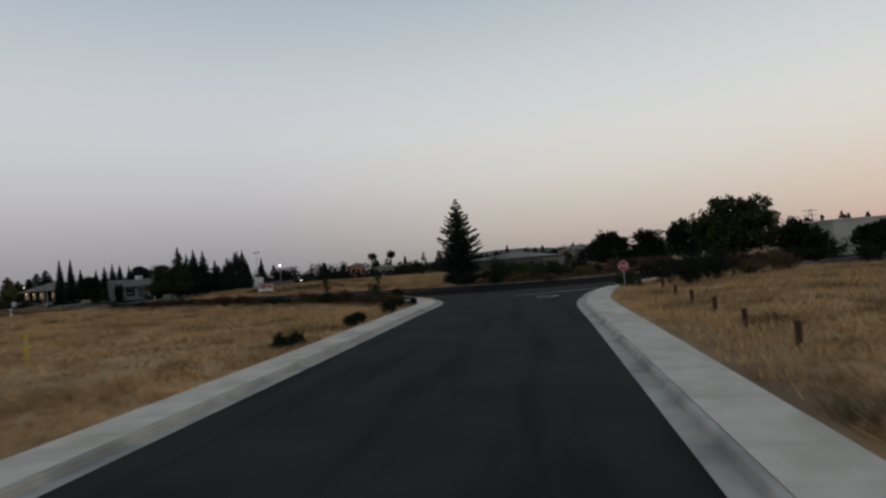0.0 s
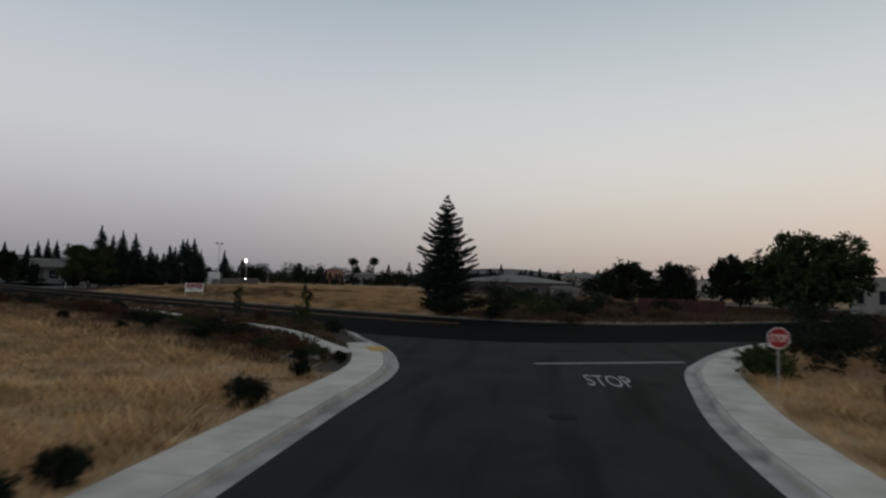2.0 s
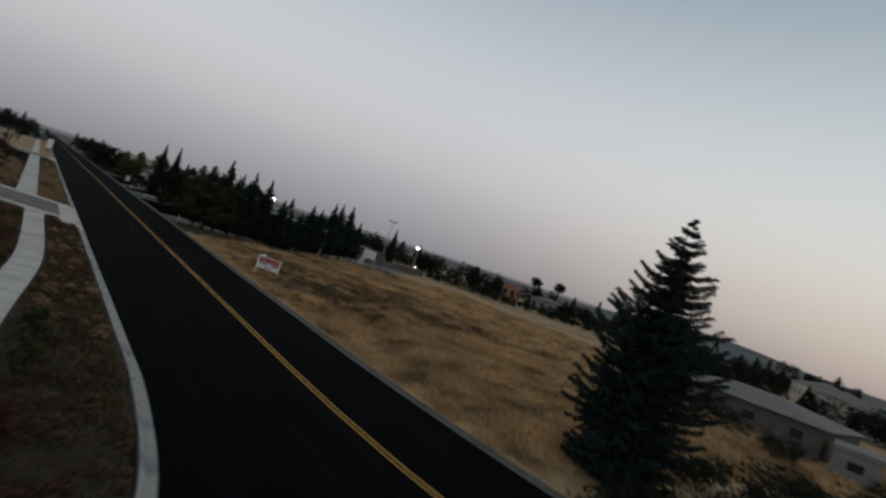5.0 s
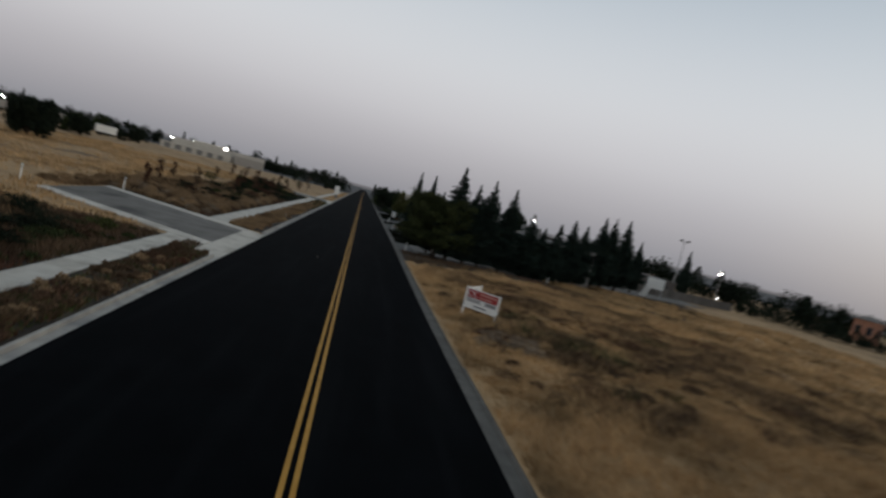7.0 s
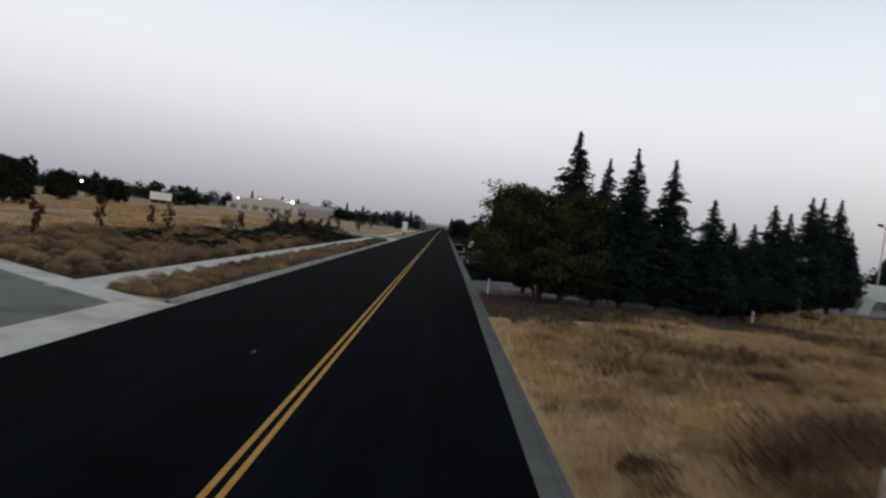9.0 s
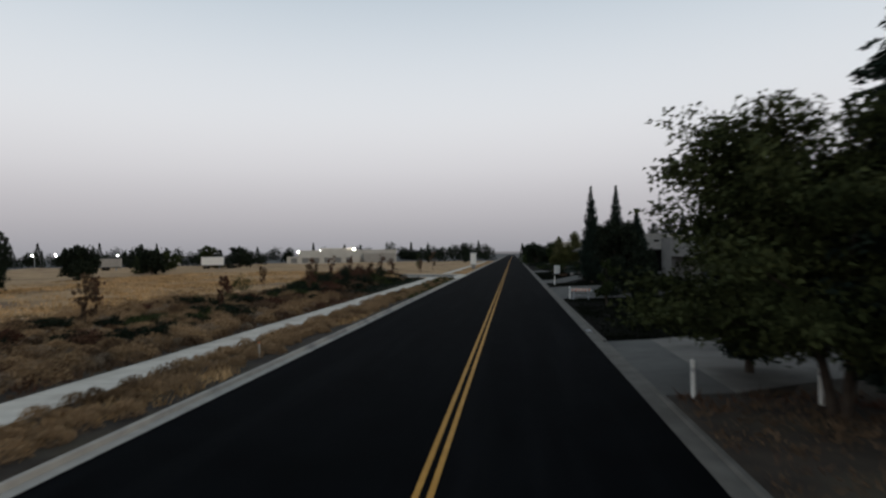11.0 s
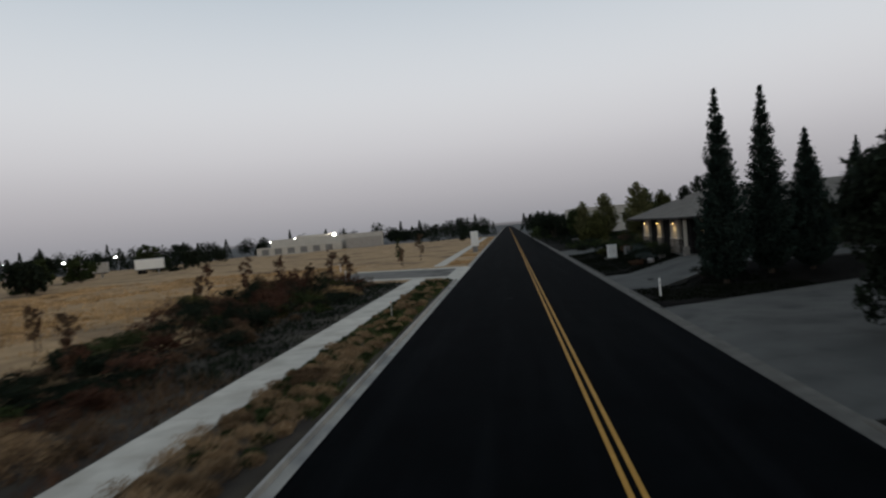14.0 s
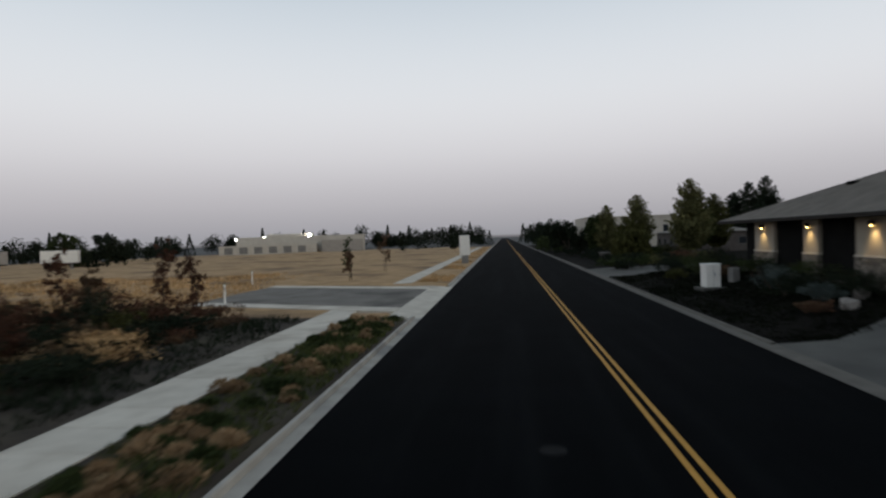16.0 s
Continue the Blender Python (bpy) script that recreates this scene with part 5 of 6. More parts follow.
grass("dark_lawn", (5.9, 64, 17, 92), 9000, 0.1, 0.03, LAWN, 13, "short green lawn by the offices with shade put into its colour", 0.7, 8, 0.2)
grass("brown_weeds", (5.9, -60, 70, -22), 9000, 0.5, 0.05, WEEDS, 14, "brown weeds beyond the junction", 0.8, 8, 0.3)
grass("brown_weeds", (5.8, 46, 30, 57), 1500, 0.25, 0.03, WEEDS, 15, "low brown weeds under the street trees", 0.9, 8, 0.2)

# ---- signs, markers and street furniture ----
def lettering(name, text, width, height, mat, m, parent=None, label=""):
    """Flat letters of a given width and height, standing in the plane z = 0 of the pose m."""
    cu = bpy.data.curves.new(name, "FONT")
    cu.body, cu.align_x, cu.align_y, cu.extrude = text, "CENTER", "CENTER", 0.0015
    cu.materials.append(mat)
    probe = bpy.data.objects.new("probe", cu)
    scene.collection.objects.link(probe)
    bpy.context.view_layer.update()
    me = bpy.data.meshes.new_from_object(probe)
    bpy.data.objects.remove(probe)
    co = np.array([v.co for v in me.vertices])
    lo, hi = co.min(0), co.max(0)
    k = np.array([width / (hi[0] - lo[0]), height / (hi[1] - lo[1]), 1.0])
    co = (co - (lo + hi) / 2) * k
    me.vertices.foreach_set("co", co.astype(np.float32).ravel())
    me.update()
    ob = new(name, me)
    if parent:
        ob.parent = parent
    ob.matrix_basis = m
    if label:
        ob["label"] = label
    return ob


right_dir, up_dir = Vector((0.53, -0.85, 0)).normalized(), Vector((0.92, 0.40, 0)).normalized()
word = lettering("stop_word", "STOP", 1.75, 2.5, WHITE_PAINT, Matrix(((right_dir.x, up_dir.x, 0, -17.1), (right_dir.y, up_dir.y, 0, -48.5), (0, 0, 1, 0.007), (0, 0, 0, 1))))
tagged(word, "worn white STOP painted on the asphalt", "road marking", kind="structure")


def stop_sign(x, y, turn):
    s = thing("stop_sign", at(x, y, turn), "red octagonal stop sign on a metal post", "stop sign")
    part("post", boxed(-0.03, -0.03, -0.3, 0.03, 0.03, 2.2), METAL, s)
    bm = bmesh.new()
    bmesh.ops.create_cone(bm, cap_ends=True, segments=8, radius1=0.40, radius2=0.40, depth=0.012, matrix=Matrix.Translation((0, -0.045, 1.88)) @ Matrix.Rotation(radians(90), 4, "X") @ Matrix.Rotation(radians(22.5), 4, "Z"))
    rim = part("rim", bm, WHITE, s)
    bm = bmesh.new()
    bmesh.ops.create_cone(bm, cap_ends=True, segments=8, radius1=0.37, radius2=0.37, depth=0.012, matrix=Matrix.Translation((0, -0.052, 1.88)) @ Matrix.Rotation(radians(90), 4, "X") @ Matrix.Rotation(radians(22.5), 4, "Z"))
    face = part("face", bm, RED, s, "red octagonal sign face")
    lettering("letters", "STOP", 0.56, 0.26, WHITE, Matrix.Translation((0, -0.062, 1.88)) @ Matrix.Rotation(radians(90), 4, "X"), face)
    return s


stop_sign(-15.35, -54.1, radians(-63))


def sale_sign(a, b, c):
    """A realtor's sign: two white boards in a V on white posts, meeting at a."""
    s = thing("property_sign", Matrix.Translation((a[0], a[1], float(land(*a)) - 0.12)), "white V-shaped property sign with a red band", "sign")
    for k, q in enumerate((b, c)):
        d = Vector((q[0] - a[0], q[1] - a[1], 0))
        w = d.length
        m = Matrix.Rotation(math.atan2(d.y, d.x), 4, "Z")
        front = -1 if k == 0 else 1

        def put(bm):
            bmesh.ops.transform(bm, matrix=m, verts=bm.verts)
            return bm

        board = part("board", put(boxed(0.05, -0.02, 0.72, w - 0.05, 0.02, 1.93, bevel=0.006)), WHITE, s, "white painted board")
        part("post", put(boxed(w - 0.07, -0.05, -0.4, w + 0.03, 0.05, 1.97, bevel=0.008)), WHITE, s)
        if k == 0:
            part("post", put(boxed(-0.05, -0.05, -0.4, 0.05, 0.05, 1.99, bevel=0.008)), WHITE, s)
        y0, y1 = (front * 0.021, front * 0.026)
        band = part("red_band", put(boxed(0.1, y0, 1.38, w - 0.1, y1, 1.87)), RED, board, "red printed band")
        z0, z1 = front * 0.026, front * 0.030
        for cx0 in (0.32, 0.72):  # two open rings of the emblem
            ring = bmesh.new()
            for j in range(9):
                a0, a1 = radians(45 + j * 30), radians(75 + j * 30)
                rod(ring, (cx0 + 0.15 * math.cos(a0), z0, 1.63 + 0.17 * math.sin(a0)), (cx0 + 0.15 * math.cos(a1), z0, 1.63 + 0.17 * math.sin(a1)), 0.028, 0.028, 5)
            part("emblem", put(ring), SIGN_PALE, band, "pale ring emblem on the red band")
        slash = bmesh.new()
        rod(slash, (0.42, z0, 1.78), (0.62, z0, 1.47), 0.03, 0.03, 5)
        part("emblem", put(slash), SIGN_PALE, band)
        for x0, x1, lo, hi in ((0.95, w - 0.2, 1.66, 1.78), (0.95, w - 0.45, 1.46, 1.56)):
            part("printed_bar", put(boxed(x0, z0, lo, x1, z1, hi)), SIGN_PINK, band)
        part("grey_panel", put(boxed(0.1, y0, 1.1, w - 0.1, y1, 1.36)), SIGN_GREY, board, "pale grey printed strip")
        face = Matrix.Rotation(radians(90), 4, "X") if front < 0 else Matrix.Rotation(radians(180), 4, "Z") @ Matrix.Rotation(radians(90), 4, "X")
        lettering("letters", "FOR SALE", 0.85, 0.17, SIGN_DARK, m @ Matrix.Translation((0.6, z1, 1.23)) @ face, board, "dark grey printed words")
        part("printed_label", put(boxed(1.12, z0, 1.12, 1.42, z1, 1.34)), WHITE, board)
        part("printed_bar", put(boxed(1.5, z0, 1.16, w - 0.2, z1, 1.3)), SIGN_DARK, board)
        part("printed_bar", put(boxed(0.7, y0, 0.86, w - 0.75, y1, 0.96)), SIGN_DARK, board)
    return s


SIGN_PALE = material("pale_sign_print", (0.55, 0.42, 0.40), (0.62, 0.5, 0.47), 0.6, 3, 30, 0.0)
SIGN_PINK = material("washed_pink_print", (0.48, 0.22, 0.18), (0.56, 0.28, 0.23), 0.6, 3, 30, 0.0)
SIGN_DARK = material("faded_dark_print", (0.22, 0.21, 0.20), (0.30, 0.29, 0.28), 0.6, 3, 30, 0.0)
SIGN_GREY = material("grey_sign_print", (0.42, 0.41, 0.39), (0.52, 0.5, 0.48), 0.6, 3, 30, 0.0)
sale_sign((7.6, 21.25), (9.3, 19.65), (8.9, 23.3))



def marker_post(x, y, h, label, mat=None, cap=None, group="marker posts"):
    """A flexible roadside marker: flat post with a rounded top and a reflector."""
    p = thing("marker_post", at(x, y, 0.2), label, "post", group)
    bm = bmesh.new()
    rod(bm, (0, 0, -0.2), (0, 0, h), 0.065, 0.06, 10)
    part("tube", bm, mat or WHITE, p)
    bm = bmesh.new()
    bmesh.ops.create_uvsphere(bm, u_segments=10, v_segments=5, radius=0.062, matrix=Matrix.Translation((0, 0, h)))
    part("cap", bm, cap or mat or WHITE, p)
    bm = bmesh.new()
    rod(bm, (0, 0, h * 0.72), (0, 0, h * 0.84), 0.068, 0.068, 10)
    part("band", bm, SIGN_GREY, p)
    return p


for x, y in ((6.5, 56.2), (6.5, 91.6), (6.75, 114.1), (9.6, 55.8), (24.4, 55.6)):
    marker_post(x, y, 1.05, "white plastic marker post beside a driveway")
GREEN_CAP = material("green_plastic", (0.02, 0.12, 0.08), (0.03, 0.16, 0.11), 0.6, 3, 20, 0.0)
for x, y in ((-22.5, 47.5), (-26.0, 36.5), (-27.0, 162.0), (-21.5, 145.3)):
    marker_post(x, y, 1.3, "white utility marker post with a green top", WHITE, GREEN_CAP)
YELLOW_PLASTIC = material("yellow_plastic", (0.55, 0.36, 0.02), (0.65, 0.44, 0.04), 0.6, 3, 20, 0.0)
marker_post(-49.2, -38.5, 1.3, "yellow plastic utility marker in the dry grass", YELLOW_PLASTIC)
CLAY = material("weathered_post_wood", (0.045, 0.028, 0.02), (0.09, 0.055, 0.038), 0.95, 6, 40, 0.4)


def fence_stub(x, y, h, turn):
    p = thing("fence_stub", at(x, y, turn), "short weathered wooden post in the dry grass", "post", "row of wooden posts")
    part("shaft", boxed(-0.08, -0.08, -0.3, 0.08, 0.08, h, bevel=0.02), CLAY, p)
    part("top_cap", boxed(-0.1, -0.1, h - 0.02, 0.1, 0.1, h + 0.05, bevel=0.02), CLAY, p)
    return p


for k, (x, y) in enumerate(((-36.6, -65.6), (-31.9, -63.7), (-27.8, -61.8), (-22.0, -59.5), (-16.4, -57.2), (-41.0, -67.6))):
    fence_stub(x, y, 0.62 + 0.05 * (k % 3), 0.4 + 0.3 * k)

STRIPES = 6


def barricade(x, y, turn):
    """A folding road barricade with a striped rail."""
    b = thing("road_barricade", at(x, y, turn), "folding white barricade with an orange-striped rail", "barricade")
    part("rail", boxed(-0.84, -0.02, 0.74, 0.84, 0.02, 0.98, bevel=0.006), WHITE, b)
    rail = b.children[0]
    for k in range(STRIPES):
        x0 = -0.8 + k * 0.272
        bm = bmesh.new()
        v = [bm.verts.new(p) for p in ((x0, -0.024, 0.745), (x0 + 0.13, -0.024, 0.745), (x0 + 0.24, -0.024, 0.975), (x0 + 0.11, -0.024, 0.975))]
        bm.faces.new(v)
        made = bmesh.ops.extrude_face_region(bm, geom=bm.faces[:])
        bmesh.ops.translate(bm, vec=(0, -0.003, 0), verts=[g for g in made["geom"] if isinstance(g, bmesh.types.BMVert)])
        bmesh.ops.recalc_face_normals(bm, faces=bm.faces)
        part("stripe", bm, ORANGE, rail, "orange reflective stripe")
    for sx in (-0.6, 0.6):
        for sy in (-1, 1):
            bm = bmesh.new()
            rod(bm, (sx, sy * 0.03, 0.95), (sx * 1.05, sy * 0.36, 0.0), 0.025, 0.025, 6)
            part("leg", bm, METAL, b)
    part("crossbar", boxed(-0.62, -0.2, 0.38, 0.62, -0.17, 0.44), METAL, b)
    return b


barricade(7.35, 90.7, radians(-4))


def utility_box(x, y):
    u = thing("utility_cabinet", at(x, y, 0.1, dz=0.05), "white metal utility cabinet on a concrete pad", "utility box")
    part("pad", boxed(-0.75, -0.7, -0.25, 0.75, 0.7, 0.08, bevel=0.02), DRIVE_CONCRETE, u)
    part("body", boxed(-0.44, -0.4, 0.08, 0.44, 0.4, 1.42, bevel=0.03), WHITE, u)
    part("lid", boxed(-0.48, -0.44, 1.42, 0.48, 0.44, 1.5, bevel=0.025), WHITE, u)
    part("door_seam", boxed(-0.01, -0.412, 0.2, 0.01, -0.398, 1.36), SIGN_GREY, u)
    part("handle", boxed(0.06, -0.44, 0.75, 0.1, -0.4, 0.95), METAL, u)
    return u


utility_box(9.35, 145.4)
u2 = thing("utility_pedestal", at(11.3, 147.0, 0.3), "small pale green utility pedestal", "utility box")
part("body", boxed(-0.25, -0.25, -0.1, 0.25, 0.25, 0.8, bevel=0.03), GREY_STUCCO, u2)
part("lid", boxed(-0.28, -0.28, 0.8, 0.28, 0.28, 0.88, bevel=0.03), GREY_STUCCO, u2)


def sign_board(x, y):
    s = thing("roadside_sign", at(x, y), "pale roadside monument sign far along the verge", "sign")
    part("panel", boxed(-0.75, -0.2, 1.2, 0.75, 0.2, 4.2, bevel=0.05), WHITE, s)
    part("plinth", boxed(-0.5, -0.15, -0.3, 0.5, 0.15, 1.2, bevel=0.03), GREY_STUCCO, s)


sign_board(-8.9, 196.0)


def monument_sign(x, y, turn):
    """A low entrance wall of brown stone with a raised grey middle."""
    m = thing("monument_sign", at(x, y, turn), "low brown stone entrance wall with a grey middle block", "sign")
    for a, b in ((-2.5, -0.5), (0.5, 2.5)):
        w = part("wing", boxed(a, -0.22, -0.3, b, 0.22, 1.15, bevel=0.02), DUSKY, m)
        part("coping", boxed(a - 0.05, -0.28, 1.15, b + 0.05, 0.28, 1.25, bevel=0.02), GREY_STUCCO, w)
    part("middle_block", boxed(-0.5, -0.32, -0.3, 0.5, 0.32, 1.6, bevel=0.03), GREY_STUCCO, m, "grey stucco block")
    part("middle_coping", boxed(-0.56, -0.38, 1.6, 0.56, 0.38, 1.7, bevel=0.02), STUCCO, m)


monument_sign(11.9, 188.6, -0.6)

# yellow warning pad at the corner ramp, kerb drain, manhole covers and small litter
TACTILE = material("yellow_warning_pad", (0.52, 0.30, 0.04), (0.62, 0.38, 0.07), 0.8, 4, 40, 0.1)
pad = thing("warning_pad", Matrix.Translation((-17.2, -36.6, 0.16)) @ Matrix.Rotation(radians(55), 4, "Z"), "yellow tactile warning pad in the corner ramp", "tactile pad", kind="structure")
part("plate", boxed(-0.75, -0.45, 0.0, 0.75, 0.45, 0.012, bevel=0.004), TACTILE, pad)
domes = bmesh.new()
for i in range(14):
    for j in range(8):
        bmesh.ops.create_cone(domes, cap_ends=True, segments=6, radius1=0.025, radius2=0.012, depth=0.01, matrix=Matrix.Translation((-0.68 + i * 0.105, -0.38 + j * 0.108, 0.017)))
tagged(part("domes", domes, TACTILE, pad), kind="stuff")


def manhole(x, y, r, z, label):
    m = thing("manhole_cover", Matrix.Translation((x, y, z)), label, "manhole cover", kind="structure")
    bm = bmesh.new()
    rod(bm, (0, 0, -0.02), (0, 0, 0.008), r, r, 24)
    part("ring", bm, WORN_IRON if z < 0.05 else ASPHALT_OLD, m)
    bm = bmesh.new()
    rod(bm, (0, 0, -0.02), (0, 0, 0.012), r * 0.82, r * 0.82, 24)
    part("lid", bm, WORN_IRON, m)
    return m


WORN_IRON = material("worn_cover_iron", (0.006, 0.0065, 0.007), (0.010, 0.0105, 0.011), 0.9, 6, 40, 0.2, gloss=0.1)
DARK_IRON = material("cast_iron", (0.012, 0.012, 0.013), (0.022, 0.022, 0.024), 0.85, 6, 40, 0.2, gloss=0.15)
manhole(-2.3, 119.1, 0.26, 0.0, "round iron manhole cover in the road")
manhole(-24.0, -49.6, 0.4, 0.0, "round iron manhole cover in the side street")
manhole(-16.6, -50.2, 0.35, 0.0, "round iron valve cover beside the painted word")
manhole(8.3, 122.9, 0.3, 0.215, "dark iron cover in the concrete driveway")
drain = thing("kerb_drain", Matrix.Translation((XR + 0.3, 71.5, 0.0)), "iron drain grate in the gutter", "drain", kind="structure")
part("frame", boxed(-0.22, -0.45, -0.03, 0.22, 0.45, 0.008), DARK_IRON, drain)
for k in range(6):
    part("bar", boxed(-0.18, -0.38 + k * 0.14, 0.008, 0.18, -0.33 + k * 0.14, 0.016), METAL, drain)
PATCH = material("asphalt_patch", (0.026, 0.026, 0.025), (0.036, 0.036, 0.034), 0.95, 2, 40, 0.3, gloss=0.03)
for k, (x, y, r) in enumerate(((-28.0, -50.6, 0.7), (-25.5, -53.4, 0.6), (-21.2, -52.6, 0.5))):
    rng = random.Random(70 + k)
    ring = [(x + r * rng.uniform(0.7, 1.2) * math.cos(a * 0.52), y + 0.5 * r * rng.uniform(0.7, 1.2) * math.sin(a * 0.52)) for a in range(12)]
    setting("asphalt_stain", flat("asphalt_stain", ring, 0.004, PATCH), "dark oily patch on the side street", "stain")
RUBBLE = material("pale_rubble", (0.16, 0.145, 0.13), (0.34, 0.31, 0.28), 0.95, 5, 30, 0.4, random_amount=0.3)


def rock(bm, x, y, z, r, rng):
    made = bmesh.ops.create_icosphere(bm, subdivisions=1, radius=r, matrix=Matrix.Translation((x, y, z)))
    for v in made["verts"]:
        v.co += Vector((rng.uniform(-1, 1), rng.uniform(-1, 1), rng.uniform(-0.6, 0.6))) * r * 0.35


rng = random.Random(5)
pile = thing("rubble_pile", Matrix.Translation((-22.6, -36.9, 0.15)), "pile of broken pale concrete and litter", "rubble")
for k in range(22):
    bm = bmesh.new()
    d = rng.uniform(0, 1.0)
    a = rng.uniform(0, 6.28)
    rock(bm, d * 1.6 * math.cos(a), d * 1.0 * math.sin(a), 0.06 + (1 - d) * 0.14, rng.uniform(0.05, 0.14), rng)
    part("chunk", bm, RUBBLE, pile)
for k, (x, y, z) in enumerate(((-2.2, 33.5, 0.0), (5.8, -16.2, 0.05), (-8.9, 106.1, 0.14), (11.5, 136.8, 0.2), (10.8, 133.7, 0.2), (12.2, 135.4, 0.2))):
    b = thing("stone", Matrix.Translation((x, y, z if k < 3 else float(land(x, y)) + 0.1)), "pale loose stone lying on the ground", "stone", "loose stones")
    bm = bmesh.new()
    rock(bm, 0, 0, 0.05, 0.055 if k < 3 else 0.4, rng)
    part("body", bm, RUBBLE, b)
for x, y, h in ((-9.6, 113.4, 0.9), (-8.6, 62.0, 0.6)):
    st = thing("survey_stake", at(x, y), "thin pale wooden survey stake in the verge", "stake")
    part("shaft", boxed(-0.025, -0.015, -0.2, 0.025, 0.015, h), CREAM, st)
    part("tip", boxed(-0.026, -0.016, h, 0.026, 0.016, h + 0.06), ORANGE, st)
snag = thing("dead_branch", at(8.9, 17.2), "bare dead branch sticking out of the grass", "branch")
part("limb", rod(bmesh.new(), (0, 0, -0.1), (-0.25, 0.2, 1.0), 0.05, 0.02, 6), BARK, snag)
part("fork", rod(bmesh.new(), (-0.1, 0.08, 0.45), (0.25, 0.1, 0.8), 0.03, 0.012, 5), BARK, snag)

# ---- lamps on poles ----
def pole_light(x, y, h, label, size=0.5, mat=None, kind_name="street_lamp"):
    """A tall pole with a lit head."""
    p = thing(kind_name, at(x, y), label, "lamp", "pole lamps")
    part("pole", rod(bmesh.new(), (0, 0, -0.3), (0, 0, h), 0.1, 0.06, 8), METAL, p)
    arm = part("arm", rod(bmesh.new(), (0, 0, h - 0.05), (-0.6, -0.5, h + 0.1), 0.05, 0.04, 6), METAL, p)
    part("head", boxed(-0.6 - size, -0.5 - size, h + 0.02, -0.6 + size, -0.5 + size, h + 0.2, bevel=0.05), METAL, p)
    bm = bmesh.new()
    bmesh.ops.create_uvsphere(bm, u_segments=12, v_segments=8, radius=size * 0.55, matrix=Matrix.Translation((-0.6, -0.5, h - 0.1)))
    part("bulb", bm, mat or LAMP_WHITE, p, "bright white lamp glow")
    return p


pole_light(36.6, 106.6, 8.3, "tall pole lamp shining white behind the redwoods", 0.5)
pole_light(85.0, 112.5, 7.6, "tall pole lamp shining white in the distance", 0.36)
pole_light(-96.9, 334.0, 6.4, "white wall lamp on the long warehouse", 1.1)
pole_light(-80.2, 339.0, 6.8, "white wall lamp on the long warehouse", 1.1)
pole_light(-107.0, 331.0, 6.2, "white wall lamp on the long warehouse", 0.9)
for x, y, h in ((-184.8, 261.3, 5.7), (-176.0, 264.0, 5.7), (-143.5, 242.1, 5.0), (-138.3, 245.5, 4.8), (-196.0, 262.0, 5.5), (-160.0, 300.0, 5.5)):
    pole_light(x, y, h, "small yard lamp glowing in the far distance", 0.5)
for x, y, h in ((95.0, 126.0, 1.5), (101.0, 120.0, 1.4), (110.0, 112.0, 1.4)):
    pole_light(x, y, h, "small low lamp at the far end of the field", 0.2)
pole_light(42.6, 235.4, 7.2, "white pole lamp among the trees", 0.4)
flood = thing("floodlight_pole", at(70.0, 106.0), "tall unlit floodlight pole", "lamp")
part("pole", rod(bmesh.new(), (0, 0, -0.3), (0, 0, 12.2), 0.14, 0.08, 8), METAL, flood)
part("bracket", boxed(-1.0, -0.05, 12.1, 1.0, 0.05, 12.25), METAL, flood)
for dx in (-0.85, 0.85):
    part("lamp_head", boxed(dx - 0.3, -0.3, 12.25, dx + 0.3, 0.3, 12.6, bevel=0.05), GREY_STUCCO, flood)

GLASS = material("dark_window_glass", (0.015, 0.018, 0.022), (0.03, 0.034, 0.04), 0.12, 0.6, 8, 0.0, gloss=0.5)
FRAME = material("aluminium_frame", (0.42, 0.43, 0.44), (0.5, 0.51, 0.52), 0.5, 3, 30, 0.02, metallic=0.3)


# ---- the hip-roofed office ----
def hip_roof(x0, y0, x1, y1, z, rise, end=0.0):
    """A hip roof with its ridge along x; end is how far the ridge stands back."""
    end = end or (y1 - y0) / 2
    ym = (y0 + y1) / 2
    bm = bmesh.new()
    v = [bm.verts.new(p) for p in ((x0, y0, z), (x1, y0, z), (x1, y1, z), (x0, y1, z), (x0 + end, ym, z + rise), (x1 - end, ym, z + rise))]
    for f in ((0, 1, 5, 4), (1, 2, 5), (2, 3, 4, 5), (3, 0, 4), (3, 2, 1, 0)):
        bm.faces.new([v[i] for i in f])
    bmesh.ops.recalc_face_normals(bm, faces=bm.faces)
    return bm


office = thing("office_building", Matrix(), "low stucco office with a grey hip roof and lit pillars", "building")
OX0, OX1, OY0, OY1, OZ = 14.25, 40.0, 132.9, 153.0, 4.5
RISE, BACK = 2.68, 6.1
PIER = material("weathered_cream_stucco", (0.33, 0.295, 0.24), (0.42, 0.38, 0.31), 0.95, 0.8, 25, 0.2)
FLOOR, SILL = 1.08, 2.45  # top of the office's slab, top of its stone dado
part("roof", hip_roof(OX0 - 1.3, OY0 - 1.3, OX1 + 1.3, OY1 + 1.3, OZ, RISE, BACK), SHINGLES, office, "grey shingled hip roof")
roof = office.children[0]
courses = bmesh.new()
half = (OY1 - OY0) / 2 + 1.3
for k in range(1, 34):  # shingle courses on the road side and the south side
    f = k / 34
    x, z = OX0 - 1.3 + BACK * f, OZ + RISE * f
    ya, yb = OY0 - 1.3 + half * f, OY1 + 1.3 - half * f
    box(courses, x - 0.05, ya, z - 0.02, x + 0.02, yb, z + 0.01)
    box(courses, x, ya - 0.05, z - 0.02, OX1 + 1.3 - BACK * f, ya + 0.02, z + 0.01)
tagged(part("shingle_covering", courses, SHINGLES, roof), kind="stuff")
